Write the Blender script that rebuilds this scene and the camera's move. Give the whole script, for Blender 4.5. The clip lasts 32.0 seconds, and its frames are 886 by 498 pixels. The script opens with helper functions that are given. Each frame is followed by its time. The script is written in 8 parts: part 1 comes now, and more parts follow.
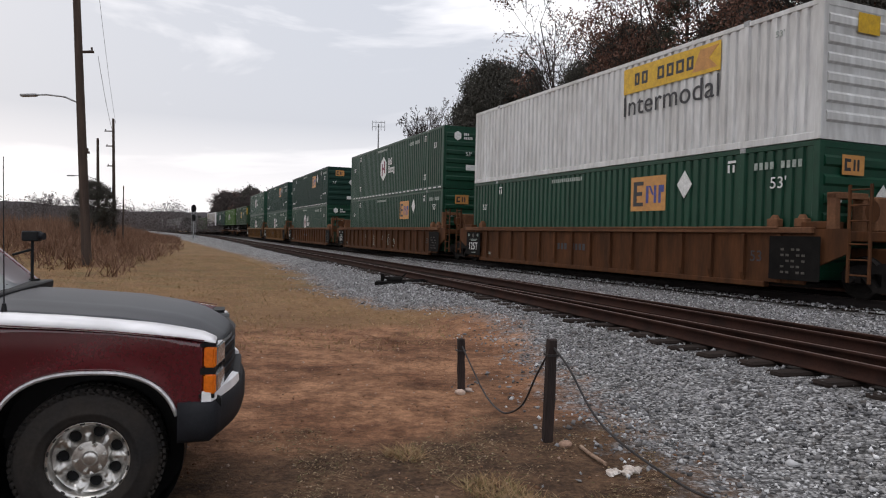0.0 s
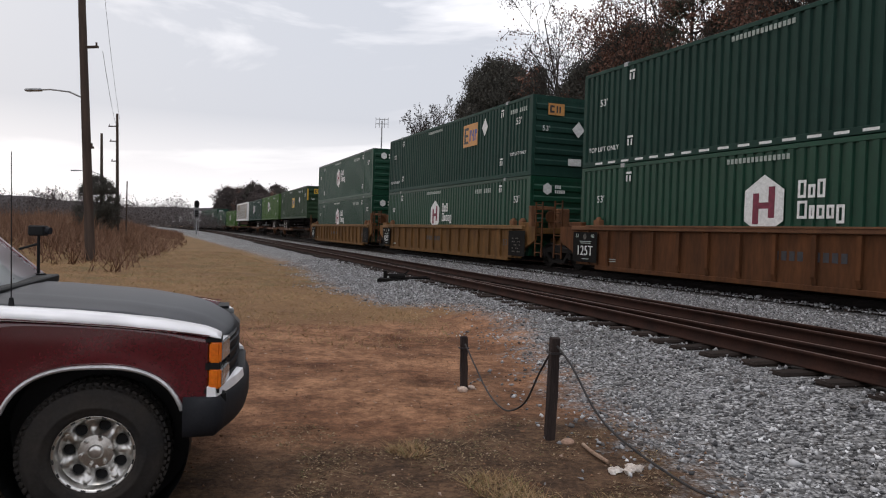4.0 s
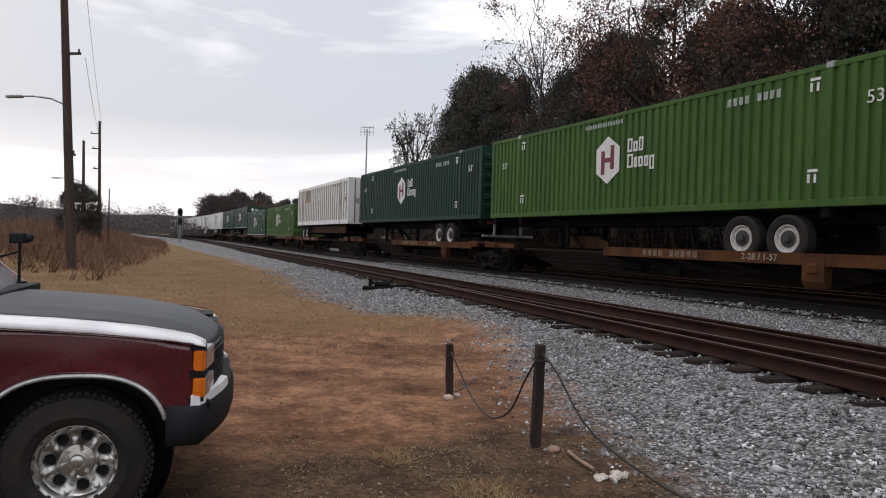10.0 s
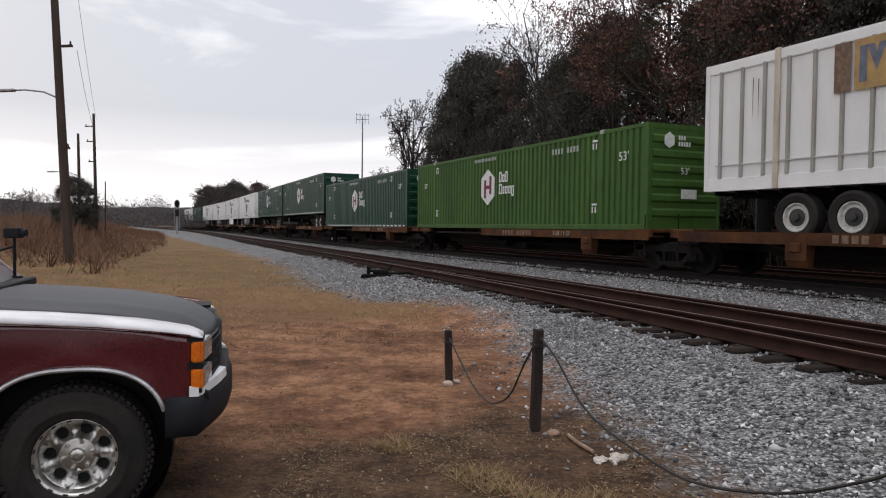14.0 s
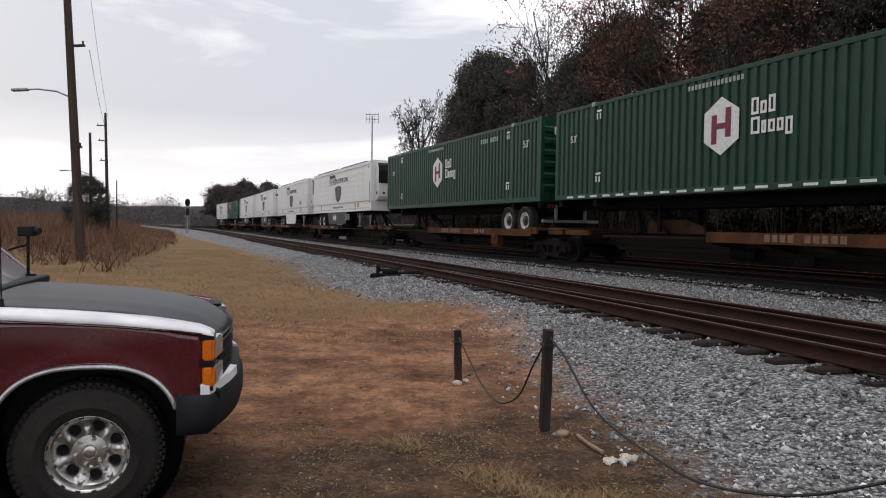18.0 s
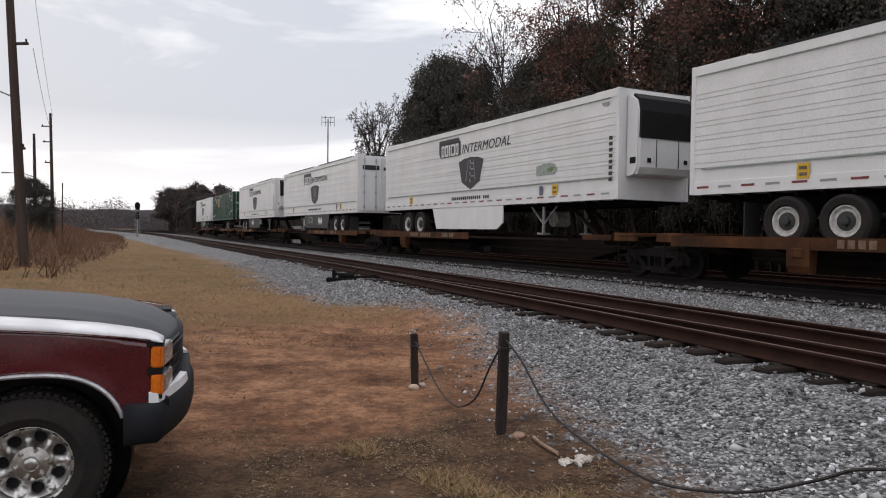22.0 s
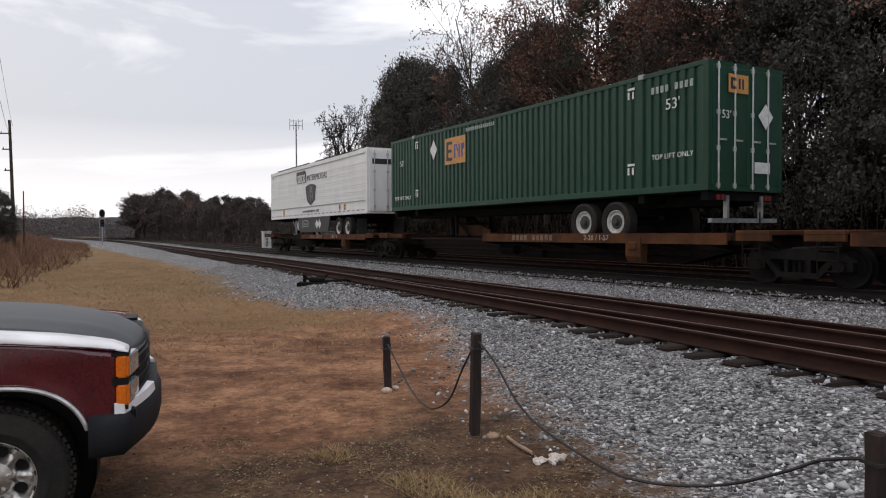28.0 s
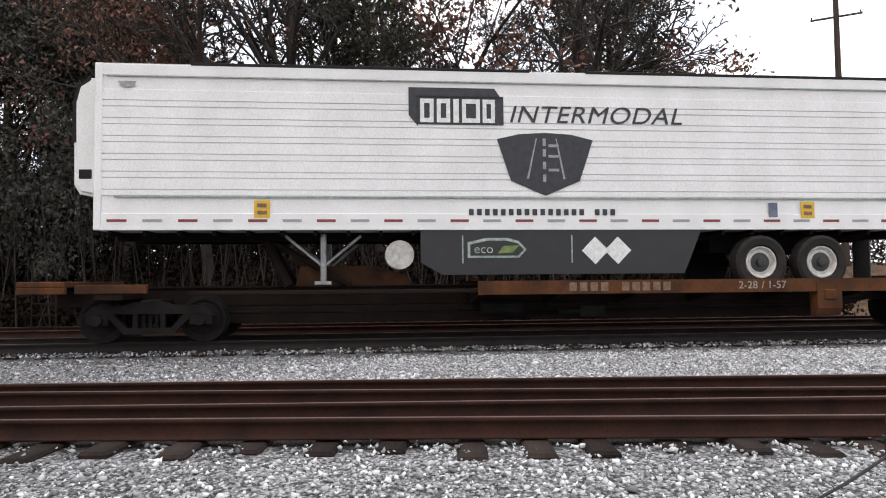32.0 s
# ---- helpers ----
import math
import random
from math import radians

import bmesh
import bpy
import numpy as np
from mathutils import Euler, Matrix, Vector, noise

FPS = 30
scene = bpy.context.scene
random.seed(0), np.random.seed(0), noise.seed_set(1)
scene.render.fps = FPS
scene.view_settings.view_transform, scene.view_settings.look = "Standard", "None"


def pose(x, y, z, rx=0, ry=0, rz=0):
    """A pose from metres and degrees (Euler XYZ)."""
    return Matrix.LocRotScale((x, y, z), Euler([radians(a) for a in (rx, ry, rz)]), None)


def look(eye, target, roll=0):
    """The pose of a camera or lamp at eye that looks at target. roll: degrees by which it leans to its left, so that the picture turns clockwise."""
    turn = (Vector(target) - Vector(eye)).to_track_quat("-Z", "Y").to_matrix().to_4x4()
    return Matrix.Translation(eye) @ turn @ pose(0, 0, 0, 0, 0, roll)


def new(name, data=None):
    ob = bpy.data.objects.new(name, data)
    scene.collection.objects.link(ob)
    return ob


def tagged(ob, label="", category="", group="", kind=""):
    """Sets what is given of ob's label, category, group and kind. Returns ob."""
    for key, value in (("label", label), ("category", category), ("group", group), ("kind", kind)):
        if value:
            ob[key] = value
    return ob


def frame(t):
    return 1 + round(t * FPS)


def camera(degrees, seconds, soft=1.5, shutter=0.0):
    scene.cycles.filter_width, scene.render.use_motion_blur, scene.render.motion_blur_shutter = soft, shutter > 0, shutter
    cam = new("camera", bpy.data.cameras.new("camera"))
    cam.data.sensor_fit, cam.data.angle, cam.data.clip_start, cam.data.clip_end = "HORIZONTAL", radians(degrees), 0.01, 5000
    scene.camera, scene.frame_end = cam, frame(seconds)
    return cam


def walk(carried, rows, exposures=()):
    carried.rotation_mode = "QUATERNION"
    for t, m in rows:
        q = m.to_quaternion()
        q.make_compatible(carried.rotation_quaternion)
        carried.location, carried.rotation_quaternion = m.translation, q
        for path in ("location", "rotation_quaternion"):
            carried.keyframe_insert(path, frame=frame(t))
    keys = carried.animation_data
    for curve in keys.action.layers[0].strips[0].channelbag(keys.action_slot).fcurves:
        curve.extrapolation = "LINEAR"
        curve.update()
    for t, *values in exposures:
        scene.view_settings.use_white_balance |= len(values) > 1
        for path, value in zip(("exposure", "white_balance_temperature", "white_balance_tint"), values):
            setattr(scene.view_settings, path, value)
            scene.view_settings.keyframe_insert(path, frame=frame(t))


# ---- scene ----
# the clip's own camera brightens as it turns away from the sky
EXPOSURES = [(0, 0.0, 6430, 14), (28.5, 0.0, 6430, 14), (29.2, 0.08, 6430, 13), (30.0, 0.16, 6430, 13), (30.5, 0.36, 6430, 13), (31.0, 0.64, 6430, 13), (31.5, 0.74, 6430, 13), (32, 0.78, 6430, 13)]
cam = camera(64.60, 32.0, soft=1.1)
# seconds, place, yaw, pitch and lean of the camera, in metres and degrees
PATH = [
    (0, 0.008, 0.009, 1.604, 0.04, -1.17, 1.31),
    (0.5, 0.006, 0.009, 1.605, 0.18, -1.32, 1.57),
    (1, 0.000, 0.009, 1.609, 0.19, -1.11, 1.66),
    (1.5, 0.002, 0.000, 1.605, 0.58, -1.02, 1.41),
    (2, -0.002, -0.005, 1.606, 0.83, -0.93, 1.98),
    (2.5, -0.006, -0.007, 1.605, 0.62, -0.94, 1.64),
    (3, -0.006, -0.008, 1.604, 0.55, -1.27, 1.59),
    (3.5, -0.004, -0.007, 1.604, 0.29, -1.34, 1.74),
    (5.5, -0.011, -0.004, 1.608, 0.14, -1.54, 1.72),
    (6, -0.009, -0.004, 1.606, -0.70, -1.17, 1.63),
    (6.5, -0.011, -0.003, 1.606, -0.97, -1.15, 1.69),
    (7, -0.012, -0.002, 1.606, -1.30, -1.22, 1.67),
    (7.5, -0.016, -0.001, 1.607, -1.10, -1.18, 1.60),
    (8, -0.017, -0.005, 1.606, -0.92, -1.20, 1.51),
    (8.5, -0.014, -0.000, 1.604, -1.17, -1.21, 1.28),
    (9, -0.013, 0.000, 1.604, -1.16, -1.29, 1.42),
    (9.5, -0.010, -0.003, 1.600, -1.20, -0.81, 1.44),
    (10, -0.010, -0.011, 1.600, -0.97, -0.68, 1.74),
    (10.5, -0.010, -0.010, 1.602, -0.90, -0.71, 1.75),
    (11, -0.008, -0.009, 1.602, -1.31, -0.85, 1.69),
    (11.5, -0.005, -0.010, 1.602, -0.88, -1.05, 1.03),
    (12, -0.001, -0.015, 1.600, -1.17, -1.06, 0.91),
    (12.5, 0.004, -0.006, 1.602, -1.24, -1.60, 0.84),
    (13, 0.003, 0.003, 1.600, -1.52, -1.79, 0.80),
    (13.5, 0.003, 0.000, 1.600, -1.25, -1.59, 0.71),
    (14, 0.005, -0.002, 1.600, -1.13, -1.77, 0.64),
    (14.5, 0.005, -0.003, 1.599, -1.03, -1.78, 0.70),
    (16.5, 0.000, -0.004, 1.602, -0.41, -1.69, 0.78),
    (17, 0.001, -0.005, 1.600, -0.24, -1.83, 0.92),
    (17.5, -0.001, -0.006, 1.600, -0.18, -1.74, 0.79),
    (18, -0.002, -0.005, 1.600, -0.39, -1.81, 0.83),
    (18.5, -0.003, -0.007, 1.599, -0.23, -1.85, 0.75),
    (19, 0.002, -0.013, 1.598, -0.16, -1.85, 0.77),
    (19.5, 0.003, -0.004, 1.599, -0.39, -2.00, 0.76),
    (20, 0.003, -0.004, 1.601, -0.77, -1.88, 0.87),
    (20.5, 0.004, -0.001, 1.600, -1.42, -1.76, 0.85),
    (21, 0.002, 0.003, 1.597, -2.11, -1.78, 0.83),
    (21.5, 0.001, 0.005, 1.597, -2.78, -1.56, 0.93),
    (22, 0.005, 0.010, 1.596, -3.91, -1.45, 0.77),
    (22.5, 0.003, 0.011, 1.597, -4.49, -1.27, 0.66),
    (23, 0.005, 0.008, 1.595, -4.97, -1.50, 0.43),
    (23.5, 0.007, 0.007, 1.593, -5.13, -1.62, 0.23),
    (24, 0.010, 0.004, 1.594, -5.33, -1.60, -0.15),
    (24.5, 0.009, -0.006, 1.593, -4.93, -1.47, -0.15),
    (25, 0.006, 0.003, 1.594, -4.89, -1.33, 0.01),
    (25.5, 0.007, 0.008, 1.593, -5.07, -1.29, 0.11),
    (27.5, 0.011, 0.020, 1.592, -5.85, -1.25, 0.07),
    (28, 0.015, 0.025, 1.594, -6.24, -1.29, -0.29),
    (28.5, 0.016, 0.021, 1.590, -6.43, -1.22, -0.36),
    (29, 0.018, 0.020, 1.590, -7.09, -0.94, -0.37),
    (29.5, 0.017, 0.035, 1.592, -9.39, -0.60, -0.05),
    (30, 0.010, 0.033, 1.591, -16.25, -0.12, 0.26),
    (30.5, 0.003, 0.048, 1.595, -27.57, 1.06, 0.17),
    (31, 0.029, 0.008, 1.578, -41.43, 1.88, 0.02),
    (31.5, 0.099, -0.034, 1.541, -56.24, 2.05, 0.82),
    (32, 0.150, -0.102, 1.585, -71.44, 2.58, -0.48),
]


def held(x, y, z, yaw, pitch, roll):
    return pose(x, y, z, 0, 0, yaw) @ pose(0, 0, 0, 90 + pitch) @ pose(0, 0, 0, 0, 0, roll)


walk(cam, [(t, held(*row)) for t, *row in PATH], EXPOSURES)
CURVE_FROM, CURVE, MAIN_V = -21.41, 0.000842, 14.20
U_S = {"A": 25.59, "B": 45.11, "C": 68.54, "D": 87.88, "E": 107.42, "F": 128.75, "G": 147.07, "H": 164.05, "I": 183.55, "J": 201.06, "K": 218.60, "L": 235.52, "M": 252.58, "N": 271.80, "O": 290.41, "P": 310.43, "Q": 329.62, "R": 349.75, "S": 368.48}
SPEED_AT = [0, 3, 6, 9, 12, 15, 18, 21, 24, 27, 30, 32]
SPEED = [12.91, 12.47, 12.33, 12.12, 11.66, 11.54, 11.17, 10.91, 10.57, 10.46, 10.09, 10.01]


def rolled(t):
    """Metres that the train has rolled since the start."""
    g = np.arange(0, 32.01, 0.1)
    v = np.interp(g, SPEED_AT, SPEED)
    return float(np.interp(t, g, np.concatenate([[0], np.cumsum((v[1:] + v[:-1]) * 0.05)])))


AZ = 24.5                      # bearing of the main track, degrees to the left of +y
EYE = 1.6
LAST = 32.0
FRAME_TRACK = pose(0, 0, 0, 0, 0, AZ)   # local x: across the tracks, away from the camera; local y: along them


def trk(v, u, z=0.0):
    return FRAME_TRACK @ Vector((v, u, z))


# world: overcast sky with a lighter band low over the horizon
world = bpy.data.worlds.new("overcast_sky")
scene.world = world
world.use_nodes = True
wn, wl = world.node_tree.nodes, world.node_tree.links
wn.clear()
w_out = wn.new("ShaderNodeOutputWorld")
w_bg = wn.new("ShaderNodeBackground")
w_sky = wn.new("ShaderNodeTexSky")
w_sky.sky_type = 'NISHITA'
w_sky.sun_disc = False
w_sky.sun_elevation = radians(35)
w_sky.sun_rotation = radians(-60)
w_sky.air_density, w_sky.dust_density = 2.0, 6.0
w_co = wn.new("ShaderNodeTexCoord")
w_sep = wn.new("ShaderNodeSeparateXYZ")
wl.new(w_co.outputs["Generated"], w_sep.inputs[0])
w_map = wn.new("ShaderNodeMapping")
w_map.inputs["Rotation"].default_value = (radians(4), radians(-5), radians(20))
w_map.inputs["Scale"].default_value = (1.5, 1.5, 6.5)
w_map.inputs["Location"].default_value = (3.1, 0.4, 0.35)
wl.new(w_co.outputs["Generated"], w_map.inputs[0])
w_n = wn.new("ShaderNodeTexNoise")
w_n.inputs["Scale"].default_value = 1.15
w_n.inputs["Detail"].default_value = 6
w_n.inputs["Roughness"].default_value = 0.52
w_n.inputs["Distortion"].default_value = 0.6
wl.new(w_map.outputs[0], w_n.inputs[0])
w_r = wn.new("ShaderNodeValToRGB")
w_r.color_ramp.elements[0].position = 0.44
w_r.color_ramp.elements[0].color = (0.50, 0.53, 0.575, 1)
w_r.color_ramp.elements[1].position = 0.63
w_r.color_ramp.elements[1].color = (0.99, 0.988, 0.985, 1)
wl.new(w_n.outputs[0], w_r.inputs[0])
# lighter band near the horizon
w_band = wn.new("ShaderNodeMapRange")
w_band.inputs[1].default_value, w_band.inputs[2].default_value = 0.03, 0.15
w_band.inputs[3].default_value, w_band.inputs[4].default_value = 0.75, 0.0
wl.new(w_sep.outputs[2], w_band.inputs[0])
w_mix = wn.new("ShaderNodeMixRGB")
w_mix.inputs[2].default_value = (1.02, 1.0, 0.965, 1)
wl.new(w_band.outputs[0], w_mix.inputs[0])
wl.new(w_r.outputs[0], w_mix.inputs[1])
w_skm = wn.new("ShaderNodeMixRGB")
w_skm.blend_type = 'ADD'
w_skm.inputs[0].default_value = 0.01
wl.new(w_mix.outputs[0], w_skm.inputs[1])
wl.new(w_sky.outputs[0], w_skm.inputs[2])
wl.new(w_skm.outputs[0], w_bg.inputs[0])
w_bg.inputs[1].default_value = 1.23
wl.new(w_bg.outputs[0], w_out.inputs[0])

sun_lamp = bpy.data.lights.new("sun", 'SUN')
sun_lamp.energy, sun_lamp.angle, sun_lamp.color = 0.65, radians(25), (1.0, 0.96, 0.9)
sun_ob = new("sun", sun_lamp)
sun_ob.matrix_world = look((0, 0, 50), (4, 9, 0))

# ---- materials ----
def node_mat(name):
    m = bpy.data.materials.new(name)
    m.use_nodes = True
    nt = m.node_tree
    b = nt.nodes["Principled BSDF"]
    return m, nt, b


def mat(name, base, rough=0.6, metal=0.0, dark=None, scale=3.0, amount=0.5, bump=0.0, bump_scale=60.0, fine=None, spec=0.5, stretch=(1, 1, 1), vary=0.0):
    """A surface: a base colour, worn or stained at a large scale towards another colour, with fine grain and relief."""
    if spec == 0.5 and rough >= 0.7 and not metal and max(base) < 0.2:
        spec = 0.12          # dull grime
    m, nt, b = node_mat(name)
    co = nt.nodes.new("ShaderNodeTexCoord")
    mp = nt.nodes.new("ShaderNodeMapping")
    mp.inputs["Scale"].default_value = stretch
    nt.links.new(co.outputs["Object"], mp.inputs[0])
    n1 = nt.nodes.new("ShaderNodeTexNoise")
    n1.inputs["Scale"].default_value, n1.inputs["Detail"].default_value, n1.inputs["Roughness"].default_value = scale, 5, 0.6
    nt.links.new(mp.outputs[0], n1.inputs[0])
    dark = dark or tuple(c * 0.55 for c in base)
    r = nt.nodes.new("ShaderNodeValToRGB")
    r.color_ramp.elements[0].position, r.color_ramp.elements[1].position = 0.5 - 0.3 * amount, 0.5 + 0.3 * amount
    r.color_ramp.elements[0].color, r.color_ramp.elements[1].color = (*dark, 1), (*base, 1)
    nt.links.new(n1.outputs[0], r.inputs[0])
    n2 = nt.nodes.new("ShaderNodeTexNoise")
    n2.inputs["Scale"].default_value, n2.inputs["Detail"].default_value = fine or bump_scale, 3
    nt.links.new(mp.outputs[0], n2.inputs[0])
    mr = nt.nodes.new("ShaderNodeMapRange")
    mr.inputs[1].default_value, mr.inputs[2].default_value, mr.inputs[3].default_value, mr.inputs[4].default_value = 0.3, 0.7, 0.86, 1.12
    nt.links.new(n2.outputs[0], mr.inputs[0])
    mul = nt.nodes.new("ShaderNodeMixRGB")
    mul.blend_type = 'MULTIPLY'
    mul.inputs[0].default_value = 1.0
    nt.links.new(r.outputs[0], mul.inputs[1])
    nt.links.new(mr.outputs[0], mul.inputs[2])
    last = mul.outputs[0]
    if vary:
        info = nt.nodes.new("ShaderNodeObjectInfo")
        vr = nt.nodes.new("ShaderNodeMapRange")
        vr.inputs[3].default_value, vr.inputs[4].default_value = 1 - vary, 1 + vary
        nt.links.new(info.outputs["Random"], vr.inputs[0])
        m2 = nt.nodes.new("ShaderNodeMixRGB")
        m2.blend_type = 'MULTIPLY'
        m2.inputs[0].default_value = 1.0
        nt.links.new(last, m2.inputs[1])
        nt.links.new(vr.outputs[0], m2.inputs[2])
        last = m2.outputs[0]
    nt.links.new(last, b.inputs["Base Color"])
    b.inputs["Roughness"].default_value, b.inputs["Metallic"].default_value = rough, metal
    b.inputs["Specular IOR Level"].default_value = spec
    if bump:
        bp = nt.nodes.new("ShaderNodeBump")
        bp.inputs["Strength"].default_value, bp.inputs["Distance"].default_value = bump, 0.01
        nt.links.new(n2.outputs[0], bp.inputs["Height"])
        nt.links.new(bp.outputs[0], b.inputs["Normal"])
    return m


def island_mat(name, colours, rough=0.9, bump=0.0):
    """Loose pieces in one mesh, each with a tone of its own between the colours given."""
    m, nt, b = node_mat(name)
    g = nt.nodes.new("ShaderNodeNewGeometry")
    r = nt.nodes.new("ShaderNodeValToRGB")
    r.color_ramp.elements[0].color, r.color_ramp.elements[1].color = (*colours[0], 1), (*colours[-1], 1)
    for k, c in enumerate(colours[1:-1], 1):
        e = r.color_ramp.elements.new(k / (len(colours) - 1))
        e.color = (*c, 1)
    nt.links.new(g.outputs["Random Per Island"], r.inputs[0])
    nt.links.new(r.outputs[0], b.inputs["Base Color"])
    b.inputs["Roughness"].default_value = rough
    b.inputs["Specular IOR Level"].default_value = 0.08
    return m


M_GREEN = mat("container_green", (0.0050, 0.047, 0.025), 0.45, spec=0.30, dark=(0.0035, 0.034, 0.019), scale=1.6, amount=0.9, bump=0.05, fine=9, stretch=(1, 1, 0.25), vary=0.15)
M_GREEN_DARK = mat("container_dark_green", (0.012, 0.043, 0.032), 0.55, spec=0.16, dark=(0.009, 0.032, 0.025), scale=1.2, amount=0.8, bump=0.05, fine=9, stretch=(1, 1, 0.25), vary=0.12)
M_GREEN_OLIVE = mat("container_olive_green", (0.026, 0.054, 0.027), 0.55, spec=0.15, dark=(0.018, 0.038, 0.020), scale=1.4, amount=0.9, bump=0.05, fine=9, stretch=(1, 1, 0.25))
M_GREEN_LIGHT = mat("container_leaf_green", (0.052, 0.115, 0.022), 0.55, spec=0.18, dark=(0.038, 0.088, 0.020), scale=1.0, bump=0.05, fine=9, stretch=(1, 1, 0.25))
M_WHITE_BOX = mat("container_white", (0.62, 0.63, 0.63), 0.5, dark=(0.50, 0.50, 0.49), scale=1.4, bump=0.04, fine=8, stretch=(1, 1, 0.2))
M_REEFER = mat("trailer_white", (0.74, 0.74, 0.74), 0.42, dark=(0.66, 0.66, 0.655), scale=1.5, bump=0.01, fine=90, stretch=(1, 0.8, 0.4), vary=0.04)
M_ALU = mat("aluminium", (0.55, 0.56, 0.57), 0.4, 0.7, dark=(0.38, 0.38, 0.38), scale=4)
M_CAR_BROWN = mat("freight_car_brown", (0.112, 0.045, 0.018), 0.8, dark=(0.034, 0.017, 0.010), scale=2.6, amount=0.9, bump=0.15, fine=14, stretch=(1, 1, 0.22), vary=0.12)
M_CAR_YELLOW = mat("freight_car_yellow", (0.180, 0.090, 0.030), 0.78, dark=(0.062, 0.034, 0.016), scale=2.6, amount=0.9, bump=0.15, fine=14, stretch=(1, 1, 0.22), vary=0.1)
M_CAR_CAP = mat("worn_brown_cap", (0.185, 0.090, 0.046), 0.8, dark=(0.090, 0.045, 0.028), scale=1.5, amount=0.8, bump=0.15, fine=20)
M_CAP_YELLOW = mat("worn_yellow_cap", (0.25, 0.125, 0.032), 0.75, dark=(0.11, 0.060, 0.024), scale=1.5, amount=0.8, bump=0.15, fine=20)
M_DECK = mat("deck_rust_orange", (0.13, 0.05, 0.018), 0.8, dark=(0.018, 0.012, 0.010), scale=1.6, amount=0.9, bump=0.2, fine=18)
M_RUST_DIM = mat("dull_rust", (0.075, 0.034, 0.017), 0.85, dark=(0.016, 0.010, 0.008), scale=2.2, amount=0.9, bump=0.2, fine=18)
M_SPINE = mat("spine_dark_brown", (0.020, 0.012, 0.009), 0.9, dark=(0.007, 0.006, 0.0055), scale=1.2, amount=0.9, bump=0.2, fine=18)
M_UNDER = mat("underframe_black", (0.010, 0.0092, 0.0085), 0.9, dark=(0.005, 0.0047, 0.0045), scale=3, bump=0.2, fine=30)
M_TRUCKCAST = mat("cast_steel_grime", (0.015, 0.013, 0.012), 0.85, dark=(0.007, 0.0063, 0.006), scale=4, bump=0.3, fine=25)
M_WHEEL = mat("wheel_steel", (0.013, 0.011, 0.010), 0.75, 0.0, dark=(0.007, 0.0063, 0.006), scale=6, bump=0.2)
M_RAIL = mat("rusty_rail", (0.040, 0.017, 0.0115), 0.85, 0.0, dark=(0.016, 0.009, 0.0075), scale=2.5, amount=0.8, bump=0.3, fine=40)
M_RAIL_MAIN = mat("grimy_main_rail", (0.026, 0.021, 0.020), 0.8, 0.0, dark=(0.014, 0.012, 0.012), scale=2.5, amount=0.8, bump=0.3, fine=40)
M_RAILTOP = mat("worn_rail_top", (0.105, 0.060, 0.046), 0.55, 0.3, dark=(0.070, 0.038, 0.029), scale=3)
M_TIE = mat("weathered_tie", (0.042, 0.030, 0.025), 0.95, dark=(0.010, 0.008, 0.007), scale=5, amount=0.9, bump=0.6, fine=45, stretch=(0.25, 1, 1), vary=0.35)
M_TYRE = mat("tyre_rubber", (0.021, 0.020, 0.020), 0.85, dark=(0.030, 0.026, 0.023), scale=5, bump=0.2)
M_RIMWHITE = mat("white_steel_rim", (0.54, 0.53, 0.51), 0.5, dark=(0.32, 0.30, 0.27), scale=9)
M_HUB = mat("hub_black", (0.03, 0.03, 0.03), 0.6, scale=8)
M_WHITE = mat("white_marking", (0.72, 0.73, 0.72), 0.55, dark=(0.55, 0.56, 0.55), scale=9)
M_MARK_GREY = mat("faded_marking", (0.36, 0.42, 0.38), 0.6, scale=9)
M_MAROON_MARK = mat("maroon_marking", (0.19, 0.018, 0.045), 0.6, scale=8)
M_RUST_PANEL = mat("rusted_patch", (0.20, 0.13, 0.085), 0.8, dark=(0.10, 0.06, 0.04), scale=7)
# greyer than the white sides, so the ribs read as upright lines
M_RIB = mat("grey_rib", (0.34, 0.325, 0.30), 0.6, dark=(0.24, 0.22, 0.19), scale=3, stretch=(1, 1, 0.3))
M_BEIGE = mat("beige_stained_paint", (0.54, 0.49, 0.41), 0.6, dark=(0.38, 0.31, 0.23), scale=3, stretch=(1, 1, 0.3))
M_OCHRE_FADED = mat("faded_ochre", (0.42, 0.27, 0.09), 0.65, dark=(0.28, 0.17, 0.07), scale=4, stretch=(1, 1, 0.4))
M_BLUE_FADED = mat("faded_blue", (0.13, 0.15, 0.22), 0.65, scale=4)
M_YELLOW = mat("yellow_marking", (0.68, 0.42, 0.02), 0.55, dark=(0.5, 0.3, 0.02), scale=6)
M_ORANGE_MARK = mat("ochre_marking", (0.55, 0.27, 0.07), 0.55, dark=(0.42, 0.2, 0.06), scale=6)
M_BLUE_MARK = mat("blue_marking", (0.05, 0.07, 0.30), 0.5, scale=6)
M_INK = mat("charcoal_marking", (0.026, 0.028, 0.036), 0.55, scale=7)
M_RED_REFLECT = mat("red_reflector", (0.22, 0.03, 0.03), 0.4, scale=9)
M_GREY_REFLECT = mat("grey_reflector", (0.33, 0.33, 0.34), 0.4, scale=9)
M_SKIRT = mat("trailer_skirt_grey", (0.016, 0.0172, 0.019), 0.55, dark=(0.012, 0.0128, 0.014), scale=3)
M_POLE = mat("pole_wood", (0.085, 0.062, 0.050), 0.9, dark=(0.040, 0.031, 0.028), scale=2, amount=0.8, bump=0.5, fine=30, stretch=(4, 4, 0.3))
